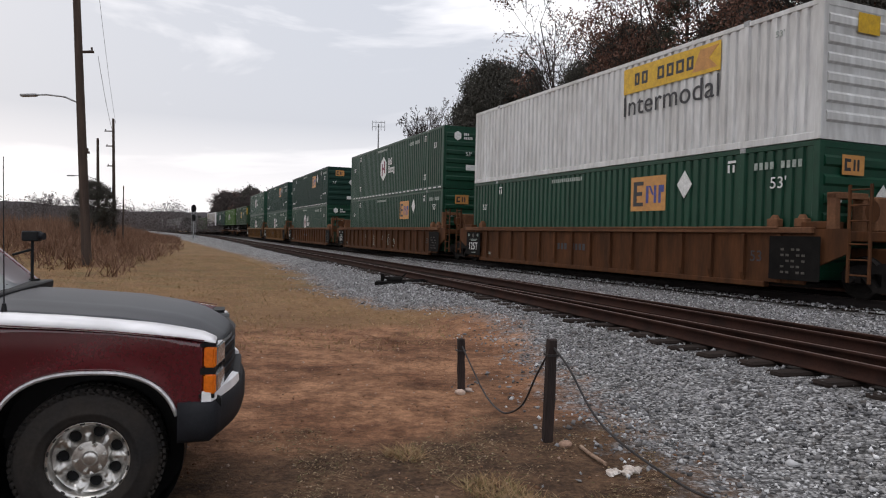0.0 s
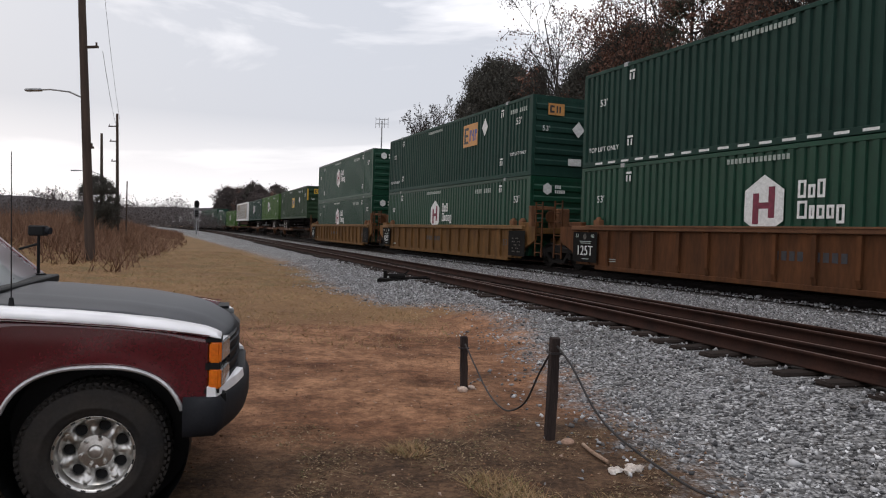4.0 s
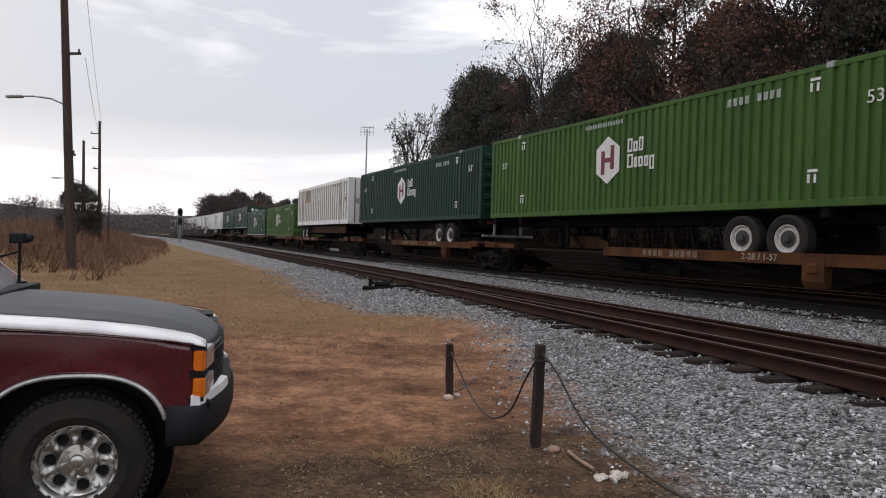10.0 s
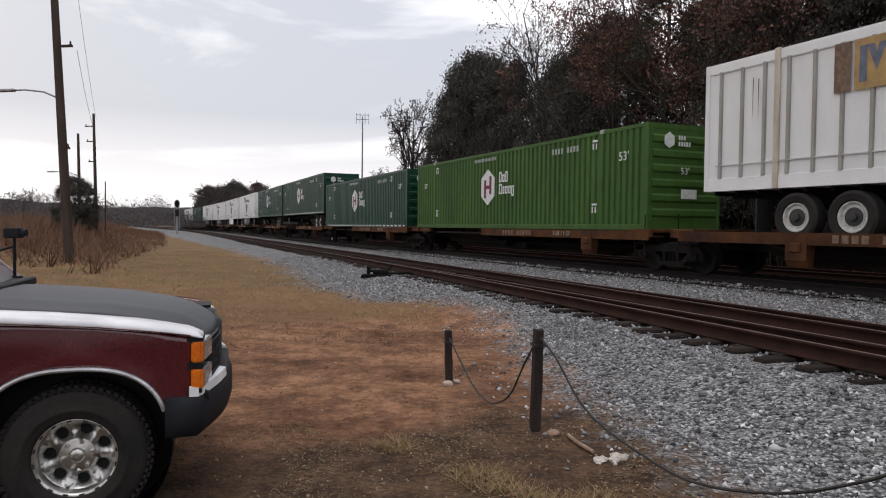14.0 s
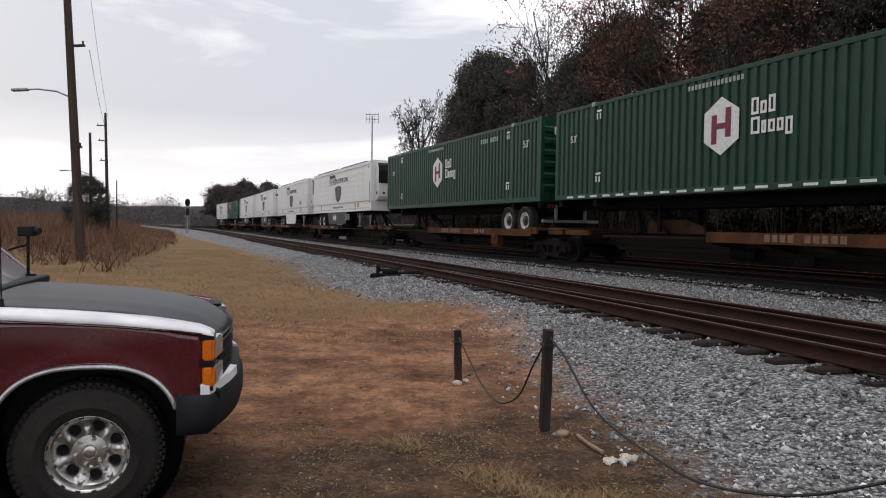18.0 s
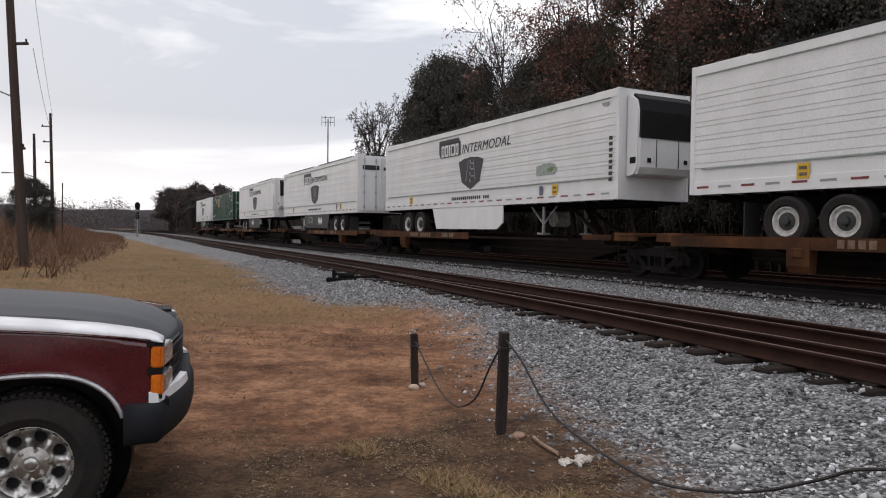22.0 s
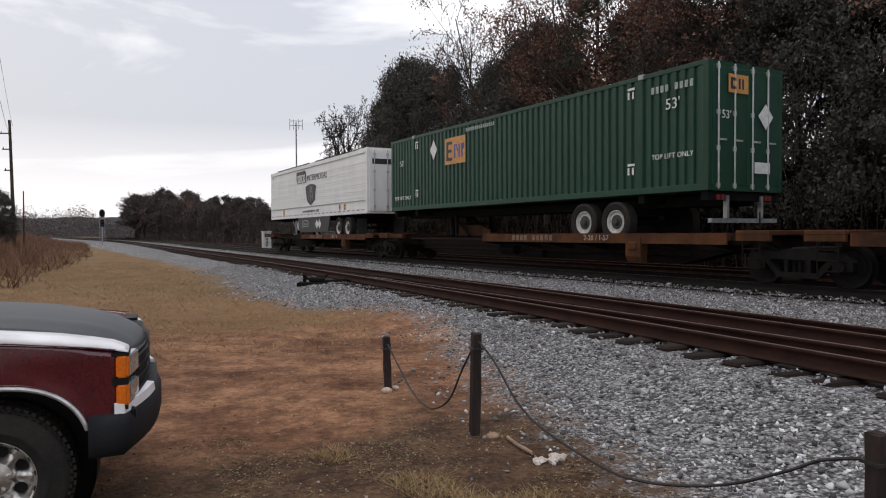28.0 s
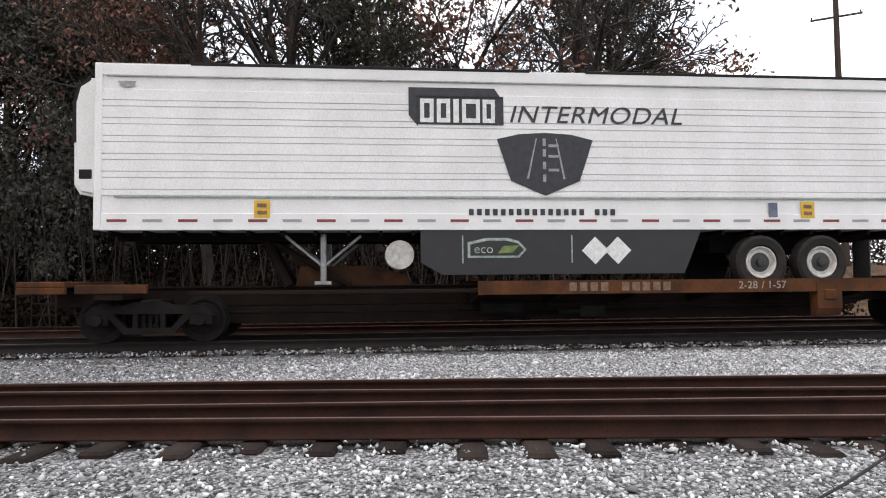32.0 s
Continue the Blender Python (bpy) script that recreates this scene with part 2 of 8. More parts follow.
M_POST = mat("old_post_wood", (0.050, 0.036, 0.032), 0.9, dark=(0.022, 0.018, 0.018), scale=6, amount=0.9, bump=0.6, fine=40, stretch=(3, 3, 0.4))
M_CABLE = mat("steel_cable", (0.032, 0.028, 0.028), 0.6, 0.3, scale=8)
M_GALV = mat("galvanised", (0.36, 0.37, 0.38), 0.5, 0.6, scale=5)
M_GREYPAINT = mat("grey_cabinet", (0.62, 0.63, 0.62), 0.55, scale=3)
M_PAINT_MAROON = mat("truck_maroon_paint", (0.098, 0.009, 0.016), 0.16, 0.1, dark=(0.068, 0.006, 0.011), scale=1.0, spec=0.6)
M_PAINT_MAROON.node_tree.nodes["Principled BSDF"].inputs["Coat Weight"].default_value = 1.0
M_PAINT_MAROON.node_tree.nodes["Principled BSDF"].inputs["Coat Roughness"].default_value = 0.04
M_PAINT_WHITE = mat("truck_white_stripe", (0.80, 0.80, 0.82), 0.3, scale=2, fine=4, dark=(0.77, 0.77, 0.79))
M_PAINT_GREY = mat("truck_hood_grey", (0.036, 0.039, 0.046), 0.48, 0.0, spec=0.3, dark=(0.026, 0.028, 0.033), scale=1.5)
M_CHROME = mat("polished_alloy", (0.70, 0.69, 0.67), 0.33, 1.0, dark=(0.46, 0.45, 0.43), scale=9)
M_TRIMSILVER = mat("silver_trim", (0.62, 0.62, 0.63), 0.3, 0.6, scale=5)
M_BUMPER = mat("bumper_rubber", (0.014, 0.015, 0.019), 0.65, spec=0.2, dark=(0.010, 0.011, 0.014), scale=4, bump=0.1)
M_BLACK = mat("black_plastic", (0.010, 0.010, 0.011), 0.6, spec=0.2, scale=5)
M_AMBER = mat("amber_lens", (0.80, 0.20, 0.012), 0.2, dark=(0.62, 0.13, 0.01), scale=12)
M_LAMPCLEAR = mat("lamp_lens", (0.46, 0.47, 0.47), 0.12, 0.4, dark=(0.25, 0.26, 0.27), scale=16)
M_BARK = mat("bark", (0.070, 0.056, 0.047), 0.95, dark=(0.036, 0.030, 0.027), scale=3, bump=0.4, fine=25, stretch=(3, 3, 0.5))
M_BARK_GREY = mat("grey_bark", (0.062, 0.054, 0.049), 0.95, dark=(0.034, 0.030, 0.028), scale=3, bump=0.4, fine=25, stretch=(3, 3, 0.5))
M_LEAF_DARK = island_mat("dark_evergreen_leaves", [(0.048, 0.047, 0.041), (0.076, 0.073, 0.064), (0.120, 0.113, 0.098)])
M_LEAF_GREEN = mat("leaf_green_marking", (0.16, 0.24, 0.07), 0.55, scale=8)
M_LEAF_PINE = island_mat("pine_needles", [(0.042, 0.046, 0.034), (0.068, 0.070, 0.052), (0.105, 0.105, 0.080)])
M_LEAF_RUST = island_mat("russet_leaves", [(0.095, 0.052, 0.040), (0.155, 0.083, 0.062), (0.225, 0.128, 0.095)])
M_LEAF_BROWN = island_mat("brown_leaves", [(0.055, 0.045, 0.040), (0.098, 0.078, 0.068), (0.150, 0.120, 0.104)])
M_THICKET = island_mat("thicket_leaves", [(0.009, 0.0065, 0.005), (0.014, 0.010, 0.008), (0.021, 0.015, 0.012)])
M_LITTER = island_mat("dead_leaf_litter", [(0.040, 0.024, 0.017), (0.095, 0.060, 0.038), (0.20, 0.135, 0.085), (0.31, 0.23, 0.15), (0.070, 0.075, 0.028)])
# far scrub and woods: distance haze is mixed into the leaf colours
M_HAZED_SCRUB = island_mat("hazed_winter_scrub", [(0.058, 0.049, 0.047), (0.080, 0.067, 0.064), (0.110, 0.092, 0.088)])
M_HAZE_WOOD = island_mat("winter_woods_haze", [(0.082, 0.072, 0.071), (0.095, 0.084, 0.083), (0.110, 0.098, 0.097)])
M_DIM_MARK = mat("grimy_marking", (0.11, 0.10, 0.09), 0.8, scale=9)
M_TWIG = island_mat("twigs", [(0.024, 0.020, 0.018), (0.042, 0.034, 0.030), (0.065, 0.054, 0.048)])
M_GRASS = island_mat("dry_grass_blades", [(0.20, 0.120, 0.068), (0.30, 0.190, 0.105), (0.42, 0.285, 0.165), (0.15, 0.150, 0.062), (0.26, 0.165, 0.090)])
M_BRUSH = island_mat("dead_brush", [(0.105, 0.060, 0.042), (0.160, 0.090, 0.060), (0.235, 0.150, 0.102)])
M_STONE = island_mat("ballast_stones", [(0.045, 0.045, 0.047), (0.15, 0.15, 0.155), (0.27, 0.27, 0.278), (0.10, 0.092, 0.088), (0.34, 0.34, 0.348), (0.55, 0.55, 0.56)], 0.85)
M_STONE_PALE = island_mat("pale_ballast_stones", [(0.14, 0.14, 0.142), (0.34, 0.34, 0.345), (0.52, 0.52, 0.53), (0.26, 0.25, 0.245), (0.60, 0.60, 0.61), (0.78, 0.78, 0.79)], 0.85)
M_PEBBLE = island_mat("dirt_pebbles", [(0.13, 0.070, 0.044), (0.18, 0.10, 0.062), (0.24, 0.14, 0.09), (0.42, 0.33, 0.27)], 0.9)
M_CLAY = mat("fallen_rag", (0.66, 0.62, 0.58), 0.8, dark=(0.4, 0.33, 0.28), scale=8, bump=0.3)
# pale base colour stands in for the sky reflected in the glass
M_WINDSHIELD, _nt, _b = node_mat("windscreen_glass_sky_pale")
_b.inputs["Base Color"].default_value = (0.80, 0.84, 0.86, 1)
_b.inputs["Roughness"].default_value = 0.04
_b.inputs["Transmission Weight"].default_value = 0.25


def ground_material():
    """Soil, gravel and grass, blended by the masks painted on the sheet's corners."""
    m, nt, b = node_mat("soil_gravel_and_grass")
    N, L = nt.nodes, nt.links
    co = N.new("ShaderNodeTexCoord")

    def noise_node(scale, detail=4, rough=0.6):
        n = N.new("ShaderNodeTexNoise")
        n.inputs["Scale"].default_value, n.inputs["Detail"].default_value, n.inputs["Roughness"].default_value = scale, detail, rough
        L.new(co.outputs["Object"], n.inputs[0])
        return n.outputs[0]

    def ramp(src, a, b_, p0=0.35, p1=0.65):
        r = N.new("ShaderNodeValToRGB")
        r.color_ramp.elements[0].position, r.color_ramp.elements[1].position = p0, p1
        r.color_ramp.elements[0].color, r.color_ramp.elements[1].color = (*a, 1), (*b_, 1)
        L.new(src, r.inputs[0])
        return r.outputs[0]

    def mix(f, a, b_, kind='MIX'):
        x = N.new("ShaderNodeMixRGB")
        x.blend_type = kind
        if isinstance(f, float):
            x.inputs[0].default_value = f
        else:
            L.new(f, x.inputs[0])
        L.new(a, x.inputs[1])
        L.new(b_, x.inputs[2])
        return x.outputs[0]

    def mask(name, scale, soft):
        at = N.new("ShaderNodeAttribute")
        at.attribute_name = name
        add = N.new("ShaderNodeMath")
        add.operation = 'ADD'
        sub = N.new("ShaderNodeMath")
        sub.operation = 'MULTIPLY_ADD'
        L.new(noise_node(scale, 6, 0.7), sub.inputs[0])
        sub.inputs[1].default_value, sub.inputs[2].default_value = 1.3, -0.65
        L.new(at.outputs["Fac"], add.inputs[0])
        L.new(sub.outputs[0], add.inputs[1])
        mr = N.new("ShaderNodeMapRange")
        mr.inputs[1].default_value, mr.inputs[2].default_value = 0.5 - soft, 0.5 + soft
        L.new(add.outputs[0], mr.inputs[0])
        return mr.outputs[0]

    clay = ramp(noise_node(0.55, 6, 0.65), (0.135, 0.066, 0.038), (0.350, 0.196, 0.116), 0.36, 0.63)
    clay = mix(0.75, clay, ramp(noise_node(2.6, 6, 0.75), (0.42, 0.38, 0.36), (1.25, 1.23, 1.20), 0.37, 0.58), 'MULTIPLY')
    clay = mix(0.85, clay, ramp(noise_node(11, 6, 0.75), (0.55, 0.52, 0.50), (1.2, 1.18, 1.15), 0.36, 0.6), 'MULTIPLY')
    clay = mix(0.8, clay, ramp(noise_node(70, 4, 0.7), (0.62, 0.6, 0.6), (1.25, 1.23, 1.2)), 'MULTIPLY')
    brown = ramp(noise_node(2.2, 6, 0.7), (0.040, 0.025, 0.017), (0.160, 0.096, 0.058), 0.34, 0.66)
    brown = mix(0.8, brown, ramp(noise_node(22, 5, 0.75), (0.45, 0.43, 0.42), (1.3, 1.27, 1.22), 0.38, 0.62), 'MULTIPLY')
    soil = mix(mask("litter", 1.0, 0.24), clay, brown)
    grass = ramp(noise_node(0.35, 6, 0.7), (0.150, 0.084, 0.045), (0.262, 0.164, 0.084), 0.3, 0.7)
    grass = mix(mask("green", 0.9, 0.2), grass, ramp(noise_node(3), (0.070, 0.072, 0.028), (0.125, 0.112, 0.048)))
    grass = mix(0.85, grass, ramp(noise_node(9, 5, 0.75), (0.6, 0.58, 0.55), (1.2, 1.18, 1.15)), 'MULTIPLY')
    vor = N.new("ShaderNodeTexVoronoi")
    vor.inputs["Scale"].default_value = 34
    L.new(co.outputs["Object"], vor.inputs[0])
    sepc = N.new("ShaderNodeSeparateXYZ")
    L.new(vor.outputs["Color"], sepc.inputs[0])
    grav = ramp(sepc.outputs[0], (0.08, 0.08, 0.082), (0.50, 0.50, 0.505), 0.1, 0.95)
    # shade in the gaps between stones, multiplied into the colour
    grav = mix(0.9, grav, ramp(vor.outputs["Distance"], (1.05, 1.05, 1.05), (0.35, 0.35, 0.35), 0.25, 0.75), 'MULTIPLY')
    grav = mix(0.8, grav, ramp(noise_node(0.8, 5), (0.78, 0.77, 0.75), (1.12, 1.12, 1.12)), 'MULTIPLY')
    # gravel dirtied along the tracks and darkened for the train's shade
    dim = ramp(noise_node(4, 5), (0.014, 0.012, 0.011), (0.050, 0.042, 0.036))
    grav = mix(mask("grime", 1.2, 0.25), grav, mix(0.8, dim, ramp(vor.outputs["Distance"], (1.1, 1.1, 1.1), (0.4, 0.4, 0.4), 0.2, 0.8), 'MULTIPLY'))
    base = mix(mask("grass", 1.3, 0.16), soil, grass)
    gm = mask("gravel", 3.4, 0.20)
    base = mix(gm, base, grav)
    L.new(base, b.inputs["Base Color"])
    b.inputs["Roughness"].default_value = 0.95
    b.inputs["Specular IOR Level"].default_value = 0.15
    bp = N.new("ShaderNodeBump")
    bp.inputs["Strength"].default_value, bp.inputs["Distance"].default_value = 0.9, 0.035
    hm = N.new("ShaderNodeMixRGB")
    L.new(gm, hm.inputs[0])
    L.new(noise_node(16, 6, 0.75), hm.inputs[1])
    inv = N.new("ShaderNodeMath")
    inv.operation = 'SUBTRACT'
    inv.inputs[0].default_value = 1.0
    L.new(vor.outputs["Distance"], inv.inputs[1])
    L.new(inv.outputs[0], hm.inputs[2])
    L.new(hm.outputs[0], bp.inputs["Height"])
    L.new(bp.outputs[0], b.inputs["Normal"])
    return m


M_GROUND = ground_material()

# ---- mesh helpers ----
def box(bm, x0, x1, y0, y1, z0, z1, bevel=0.0):
    made = bmesh.ops.create_cube(bm, size=1.0, matrix=Matrix.LocRotScale(((x0 + x1) / 2, (y0 + y1) / 2, (z0 + z1) / 2), None, (abs(x1 - x0), abs(y1 - y0), abs(z1 - z0))))
    if bevel:
        es = {e for v in made["verts"] for e in v.link_edges}
        bmesh.ops.bevel(bm, geom=list(es), offset=bevel, segments=1, affect='EDGES')
    return bm


def cyl(bm, a, b, r, r2=None, seg=12, caps=True):
    a, b = Vector(a), Vector(b)
    d = b - a
    m = Matrix.Translation((a + b) / 2) @ d.to_track_quat('Z', 'Y').to_matrix().to_4x4()
    bmesh.ops.create_cone(bm, cap_ends=caps, segments=seg, radius1=r, radius2=r if r2 is None else r2, depth=d.length, matrix=m)
    return bm


def prism(bm, outline, axis, lo, hi):
    """Extrudes a closed outline of 2D points along an axis: 'x' (points are y, z), 'y' (x, z) or 'z' (x, y)."""
    def at(p, w):
        return {'x': (w, p[0], p[1]), 'y': (p[0], w, p[1]), 'z': (p[0], p[1], w)}[axis]
    a = [bm.verts.new(at(p, lo)) for p in outline]
    b = [bm.verts.new(at(p, hi)) for p in outline]
    n = len(outline)
    for i in range(n):
        bm.faces.new((a[i], a[(i + 1) % n], b[(i + 1) % n], b[i]))
    bm.faces.new(a[::-1])
    bm.faces.new(b)
    bmesh.ops.recalc_face_normals(bm, faces=bm.faces)
    return bm


def swept(bm, pts, r, seg=6):
    """A round bar along a line of points, in one piece."""
    P = [Vector(p) for p in pts]
    rings = []
    for k, p in enumerate(P):
        d = (P[min(k + 1, len(P) - 1)] - P[max(k - 1, 0)]).normalized()
        x = d.cross(Vector((0, 0, 1)) if abs(d.z) < 0.95 else Vector((1, 0, 0))).normalized()
        y = d.cross(x)
        rings.append([bm.verts.new(p + (x * math.cos(2 * math.pi * j / seg) + y * math.sin(2 * math.pi * j / seg)) * r) for j in range(seg)])
    for a, b in zip(rings, rings[1:]):
        for j in range(seg):
            bm.faces.new((a[j], a[(j + 1) % seg], b[(j + 1) % seg], b[j]))
    bm.faces.new(rings[0][::-1])
    bm.faces.new(rings[-1])
    bmesh.ops.recalc_face_normals(bm, faces=bm.faces)
    return bm


def lathe(bm, profile, axis_m, seg=24, caps=True):
    """Turns a profile of (radius, along) round an axis."""
    rings = []
    for r, w in profile:
        rings.append([bm.verts.new(axis_m @ Vector((r * math.cos(2 * math.pi * k / seg), r * math.sin(2 * math.pi * k / seg), w))) for k in range(seg)])
    for p, q in zip(rings, rings[1:]):
        for k in range(seg):
            bm.faces.new((p[k], p[(k + 1) % seg], q[(k + 1) % seg], q[k]))
    if caps:
        bm.faces.new(rings[0][::-1])
        bm.faces.new(rings[-1])
    bmesh.ops.recalc_face_normals(bm, faces=bm.faces)
    return bm


def mesh_of(name, bm, material, smooth=False):
    me = bpy.data.meshes.new(name)
    bm.to_mesh(me)
    bm.free()
    for mm in (material if isinstance(material, (list, tuple)) else [material]):
        me.materials.append(mm)
    if smooth:
        for p in me.polygons:
            p.use_smooth = True
    return me


def part(name, bm, material, parent, label="", smooth=False):
    ob = new(name, mesh_of(name, bm, material, smooth) if isinstance(bm, bmesh.types.BMesh) else bm)
    ob.parent = parent
    if label:
        ob["label"] = label
    return ob


def thing(name, label, category, group="", kind=""):
    return tagged(new(name), label, category, group, kind)


def B():
    return bmesh.new()


def raw_mesh(name, verts, faces, material, smooth=False):
    me = bpy.data.meshes.new(name)
    verts = np.asarray(verts, dtype=np.float32)
    faces = np.asarray(faces, dtype=np.int32)
    me.vertices.add(len(verts))
    me.vertices.foreach_set("co", verts.ravel())
    k = faces.shape[1]
    me.loops.add(faces.size)
    me.loops.foreach_set("vertex_index", faces.ravel())
    me.polygons.add(len(faces))
    me.polygons.foreach_set("loop_start", np.arange(0, faces.size, k, dtype=np.int32))
    me.polygons.foreach_set("loop_total", np.full(len(faces), k, dtype=np.int32))
    me.materials.append(material)
    me.update(calc_edges=True)
    me.validate()
    if smooth:
        me.polygons.foreach_set("use_smooth", np.ones(len(faces), dtype=bool))
    return me


def lettering(text, size, depth=0.004, shear=0.0, stretch=1.0):
    """A mesh of the words in the built-in font: x along the line, y up."""
    cu = bpy.data.curves.new("lettering", 'FONT')
    cu.body, cu.size, cu.extrude, cu.shear = text, size, depth, shear
    cu.align_x, cu.align_y = 'CENTER', 'CENTER'
    cu.space_character = 1.05
    ob = bpy.data.objects.new("lettering", cu)
    scene.collection.objects.link(ob)
    me = bpy.data.meshes.new_from_object(ob.evaluated_get(bpy.context.evaluated_depsgraph_get()))
    bpy.data.objects.remove(ob)
    bpy.data.curves.remove(cu)
    if stretch != 1.0:
        me.transform(Matrix.Diagonal((stretch, 1, 1, 1)))
    return me


SIDE = Matrix(((0, 0, -1, 0), (-1, 0, 0, 0), (0, 1, 0, 0), (0, 0, 0, 1)))     # writing on a near side: runs along -y, faces -x
REAR = Matrix(((1, 0, 0, 0), (0, 0, -1, 0), (0, 1, 0, 0), (0, 0, 0, 1)))      # writing on an end that faces -y
_words = {}


def words(name, text, size, m, material, parent, shear=0.0, stretch=1.0, label=""):
    """Painted words, each an object of its own on one line."""
    made = []
    for w in text.split(" "):
        key = (w, size, shear, stretch, material.name)
        if key not in _words:
            me = lettering(w, size, shear=shear, stretch=stretch)
            me.materials.clear()
            me.materials.append(material)
            xs = [v.co.x for v in me.vertices]
            _words[key] = me, max(xs) - min(xs)
        made.append((w, *_words[key]))
    gap = size * 0.42
    x = -(sum(r[2] for r in made) + gap * (len(made) - 1)) / 2
    for w, me, wide in made:
        ob = part(name, me, None, parent, label or f"painted words {w}")
        ob.matrix_basis = m @ pose(x + wide / 2, 0, 0)
        x += wide + gap
    return ob

# ---- ground and tracks ----
STEP = 0.5
_g = np.arange(-120, 700, STEP)
_kap = np.clip((_g - CURVE_FROM) / 40.0, 0, 1) * CURVE
_kap = np.where(_g > 50, CURVE + (-0.0008 - CURVE) * np.clip((_g - 50) / 65.0, 0, 1), _kap)      # it bends right, then back
_kap = _kap * np.clip((205 - _g) / 30.0, 0, 1)
_th = np.cumsum(_kap) * STEP
_pu = np.cumsum(np.cos(_th)) * STEP - 120
_pv = np.cumsum(np.sin(_th)) * STEP


def main_line(s, across=0.0):
    """Place on the main track s metres along it: across, along and the turn to the right, in degrees."""
    th = float(np.interp(s, _g, _th))
    v, u = MAIN_V + float(np.interp(s, _g, _pv)), float(np.interp(s, _g, _pu))
    return v + across * math.cos(th), u - across * math.sin(th), math.degrees(th)


def main_v(u):
    return MAIN_V + np.interp(u, _pu, _pv)


# centre lines of the two near routes of the turnout, across the tracks at stations along them
NEAR_U = [-120, -40, -12, -5, 0, 5, 10, 15, 25, 36, 60, 100, 160, 240, 330, 420]
NEAR_V = [-9.0, 1.9, 5.35, 6.2, 6.82, 7.40, 7.90, 8.35, 9.05, 9.65, 10.9, 13.6, 21.0, 36.5, 60.0, 90.0]


def near_v(u, route=0):
    base = np.where(np.asarray(u) < 60, np.interp(u, NEAR_U, NEAR_V), main_v(u) - (float(main_v(60.0)) - 10.9))
    if route:
        base = base + 0.75 * np.clip((20.0 - np.asarray(u, dtype=float)) / 21.0, 0, 1.9)
    return base


def smooth_near(u, route=0):
    return sum(near_v(u + d, route) for d in (-6, -3, 0, 3, 6)) / 5.0


def step01(x, a, b):
    t = np.clip((x - a) / (b - a), 0, 1)
    return t * t * (3 - 2 * t)


def wobble(x, y, f, seed=0.0):
    return np.sin(x * f + seed) * np.cos(y * f * 1.13 + seed * 1.7) * 0.5 + np.sin(x * f * 2.3 + 1.3 + seed) * np.sin(y * f * 1.9 + seed) * 0.3


MAIN_TOP, NEAR_TOP = 0.50, 0.45          # rail heads


def ground_z(v, u):
    """Height of the ground sheet."""
    nv, mv = smooth_near(u), main_v(u)
    z = 0.05 * wobble(v, u, 0.35) + 0.02 * wobble(v, u, 1.7, 2.0)
    z = z * (1 - step01(v, nv - 2.2, nv - 1.2))
    toe = step01(v, nv - 3.4, nv - 1.45) * (NEAR_TOP - 0.225)
    bed = step01(v, (nv + mv) / 2 - 0.6, mv - 1.5) * (MAIN_TOP - NEAR_TOP)
    far = step01(v, mv + 7.5, mv + 11.0) * 0.45
    z = z + toe + bed - far
    left = step01(u, 14, 40) * step01(nv - v, 6, 18)
    z = z + 0.75 * left
    z = z + step01(v, mv + 14, mv + 60) * 1.0 + step01(v, mv + 10, mv + 18) * 2.3 * (1 - step01(u, 44, 66))
    dist = np.hypot(v, u)
    return z + step01(dist, 300, 1400) * 3.0


def axis_points(lo, hi, fine_lo, fine_hi, fine, grow=1.16):
    pts = list(np.arange(fine_lo, fine_hi + 1e-6, fine))
    for sign, end in ((1, hi), (-1, lo)):
        p, d = (fine_hi, fine) if sign > 0 else (fine_lo, fine)
        while (p < end) if sign > 0 else (p > end):
            d *= grow
            p += sign * d
            pts.append(p)
    return np.array(sorted(pts))


def build_ground():
    vs = axis_points(-2500, 2500, -7, 22, 0.22)
    us = axis_points(-2500, 2500, -6, 34, 0.25)
    V, U = np.meshgrid(vs, us)
    Z = ground_z(V, U)
    c, s = math.cos(radians(AZ)), math.sin(radians(AZ))
    X, Y = V * c - U * s, V * s + U * c
    co = np.stack([X, Y, Z], -1).reshape(-1, 3)
    nv_, nu_ = len(vs), len(us)
    i = np.arange(nu_ - 1)[:, None] * nv_ + np.arange(nv_ - 1)[None]
    faces = np.stack([i, i + 1, i + nv_ + 1, i + nv_], -1).reshape(-1, 4)
    me = raw_mesh("ground", co, faces, M_GROUND, True)
    nv, mv = smooth_near(U), main_v(U)
    edge = nv - GRAVEL_EDGE(U)
    gravel = step01(V, edge - 0.8, edge + 1.9) * (1 - step01(V, mv + 6.6, mv + 8.4))
    # track grime, plus shade painted under and behind the train
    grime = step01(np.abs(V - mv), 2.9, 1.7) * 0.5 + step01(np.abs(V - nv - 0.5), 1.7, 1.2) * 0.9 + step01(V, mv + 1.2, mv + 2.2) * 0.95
    x, y = X, Y
    grass = step01(y - 0.30 * x, 10.5, 14.5) * (1 - gravel)
    green = 0.36 * step01(y, 9, 22) + 0.2 * step01(-y, -3.8, -2.0)
    litter = step01(-(y - 5.8 - 0.25 * x), -0.5, 1.2) * 0.92 + 0.42 * step01(x, -0.8, 0.9) * step01(-y, -10, -7) + step01(V, mv + 7, mv + 9.5)
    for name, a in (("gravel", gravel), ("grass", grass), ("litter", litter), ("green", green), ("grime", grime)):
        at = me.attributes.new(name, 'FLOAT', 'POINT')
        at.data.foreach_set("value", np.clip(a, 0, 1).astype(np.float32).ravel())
    return tagged(new("ground", me), "reddish clay lot with gravel ballast and dry grass", "ground", kind="structure")


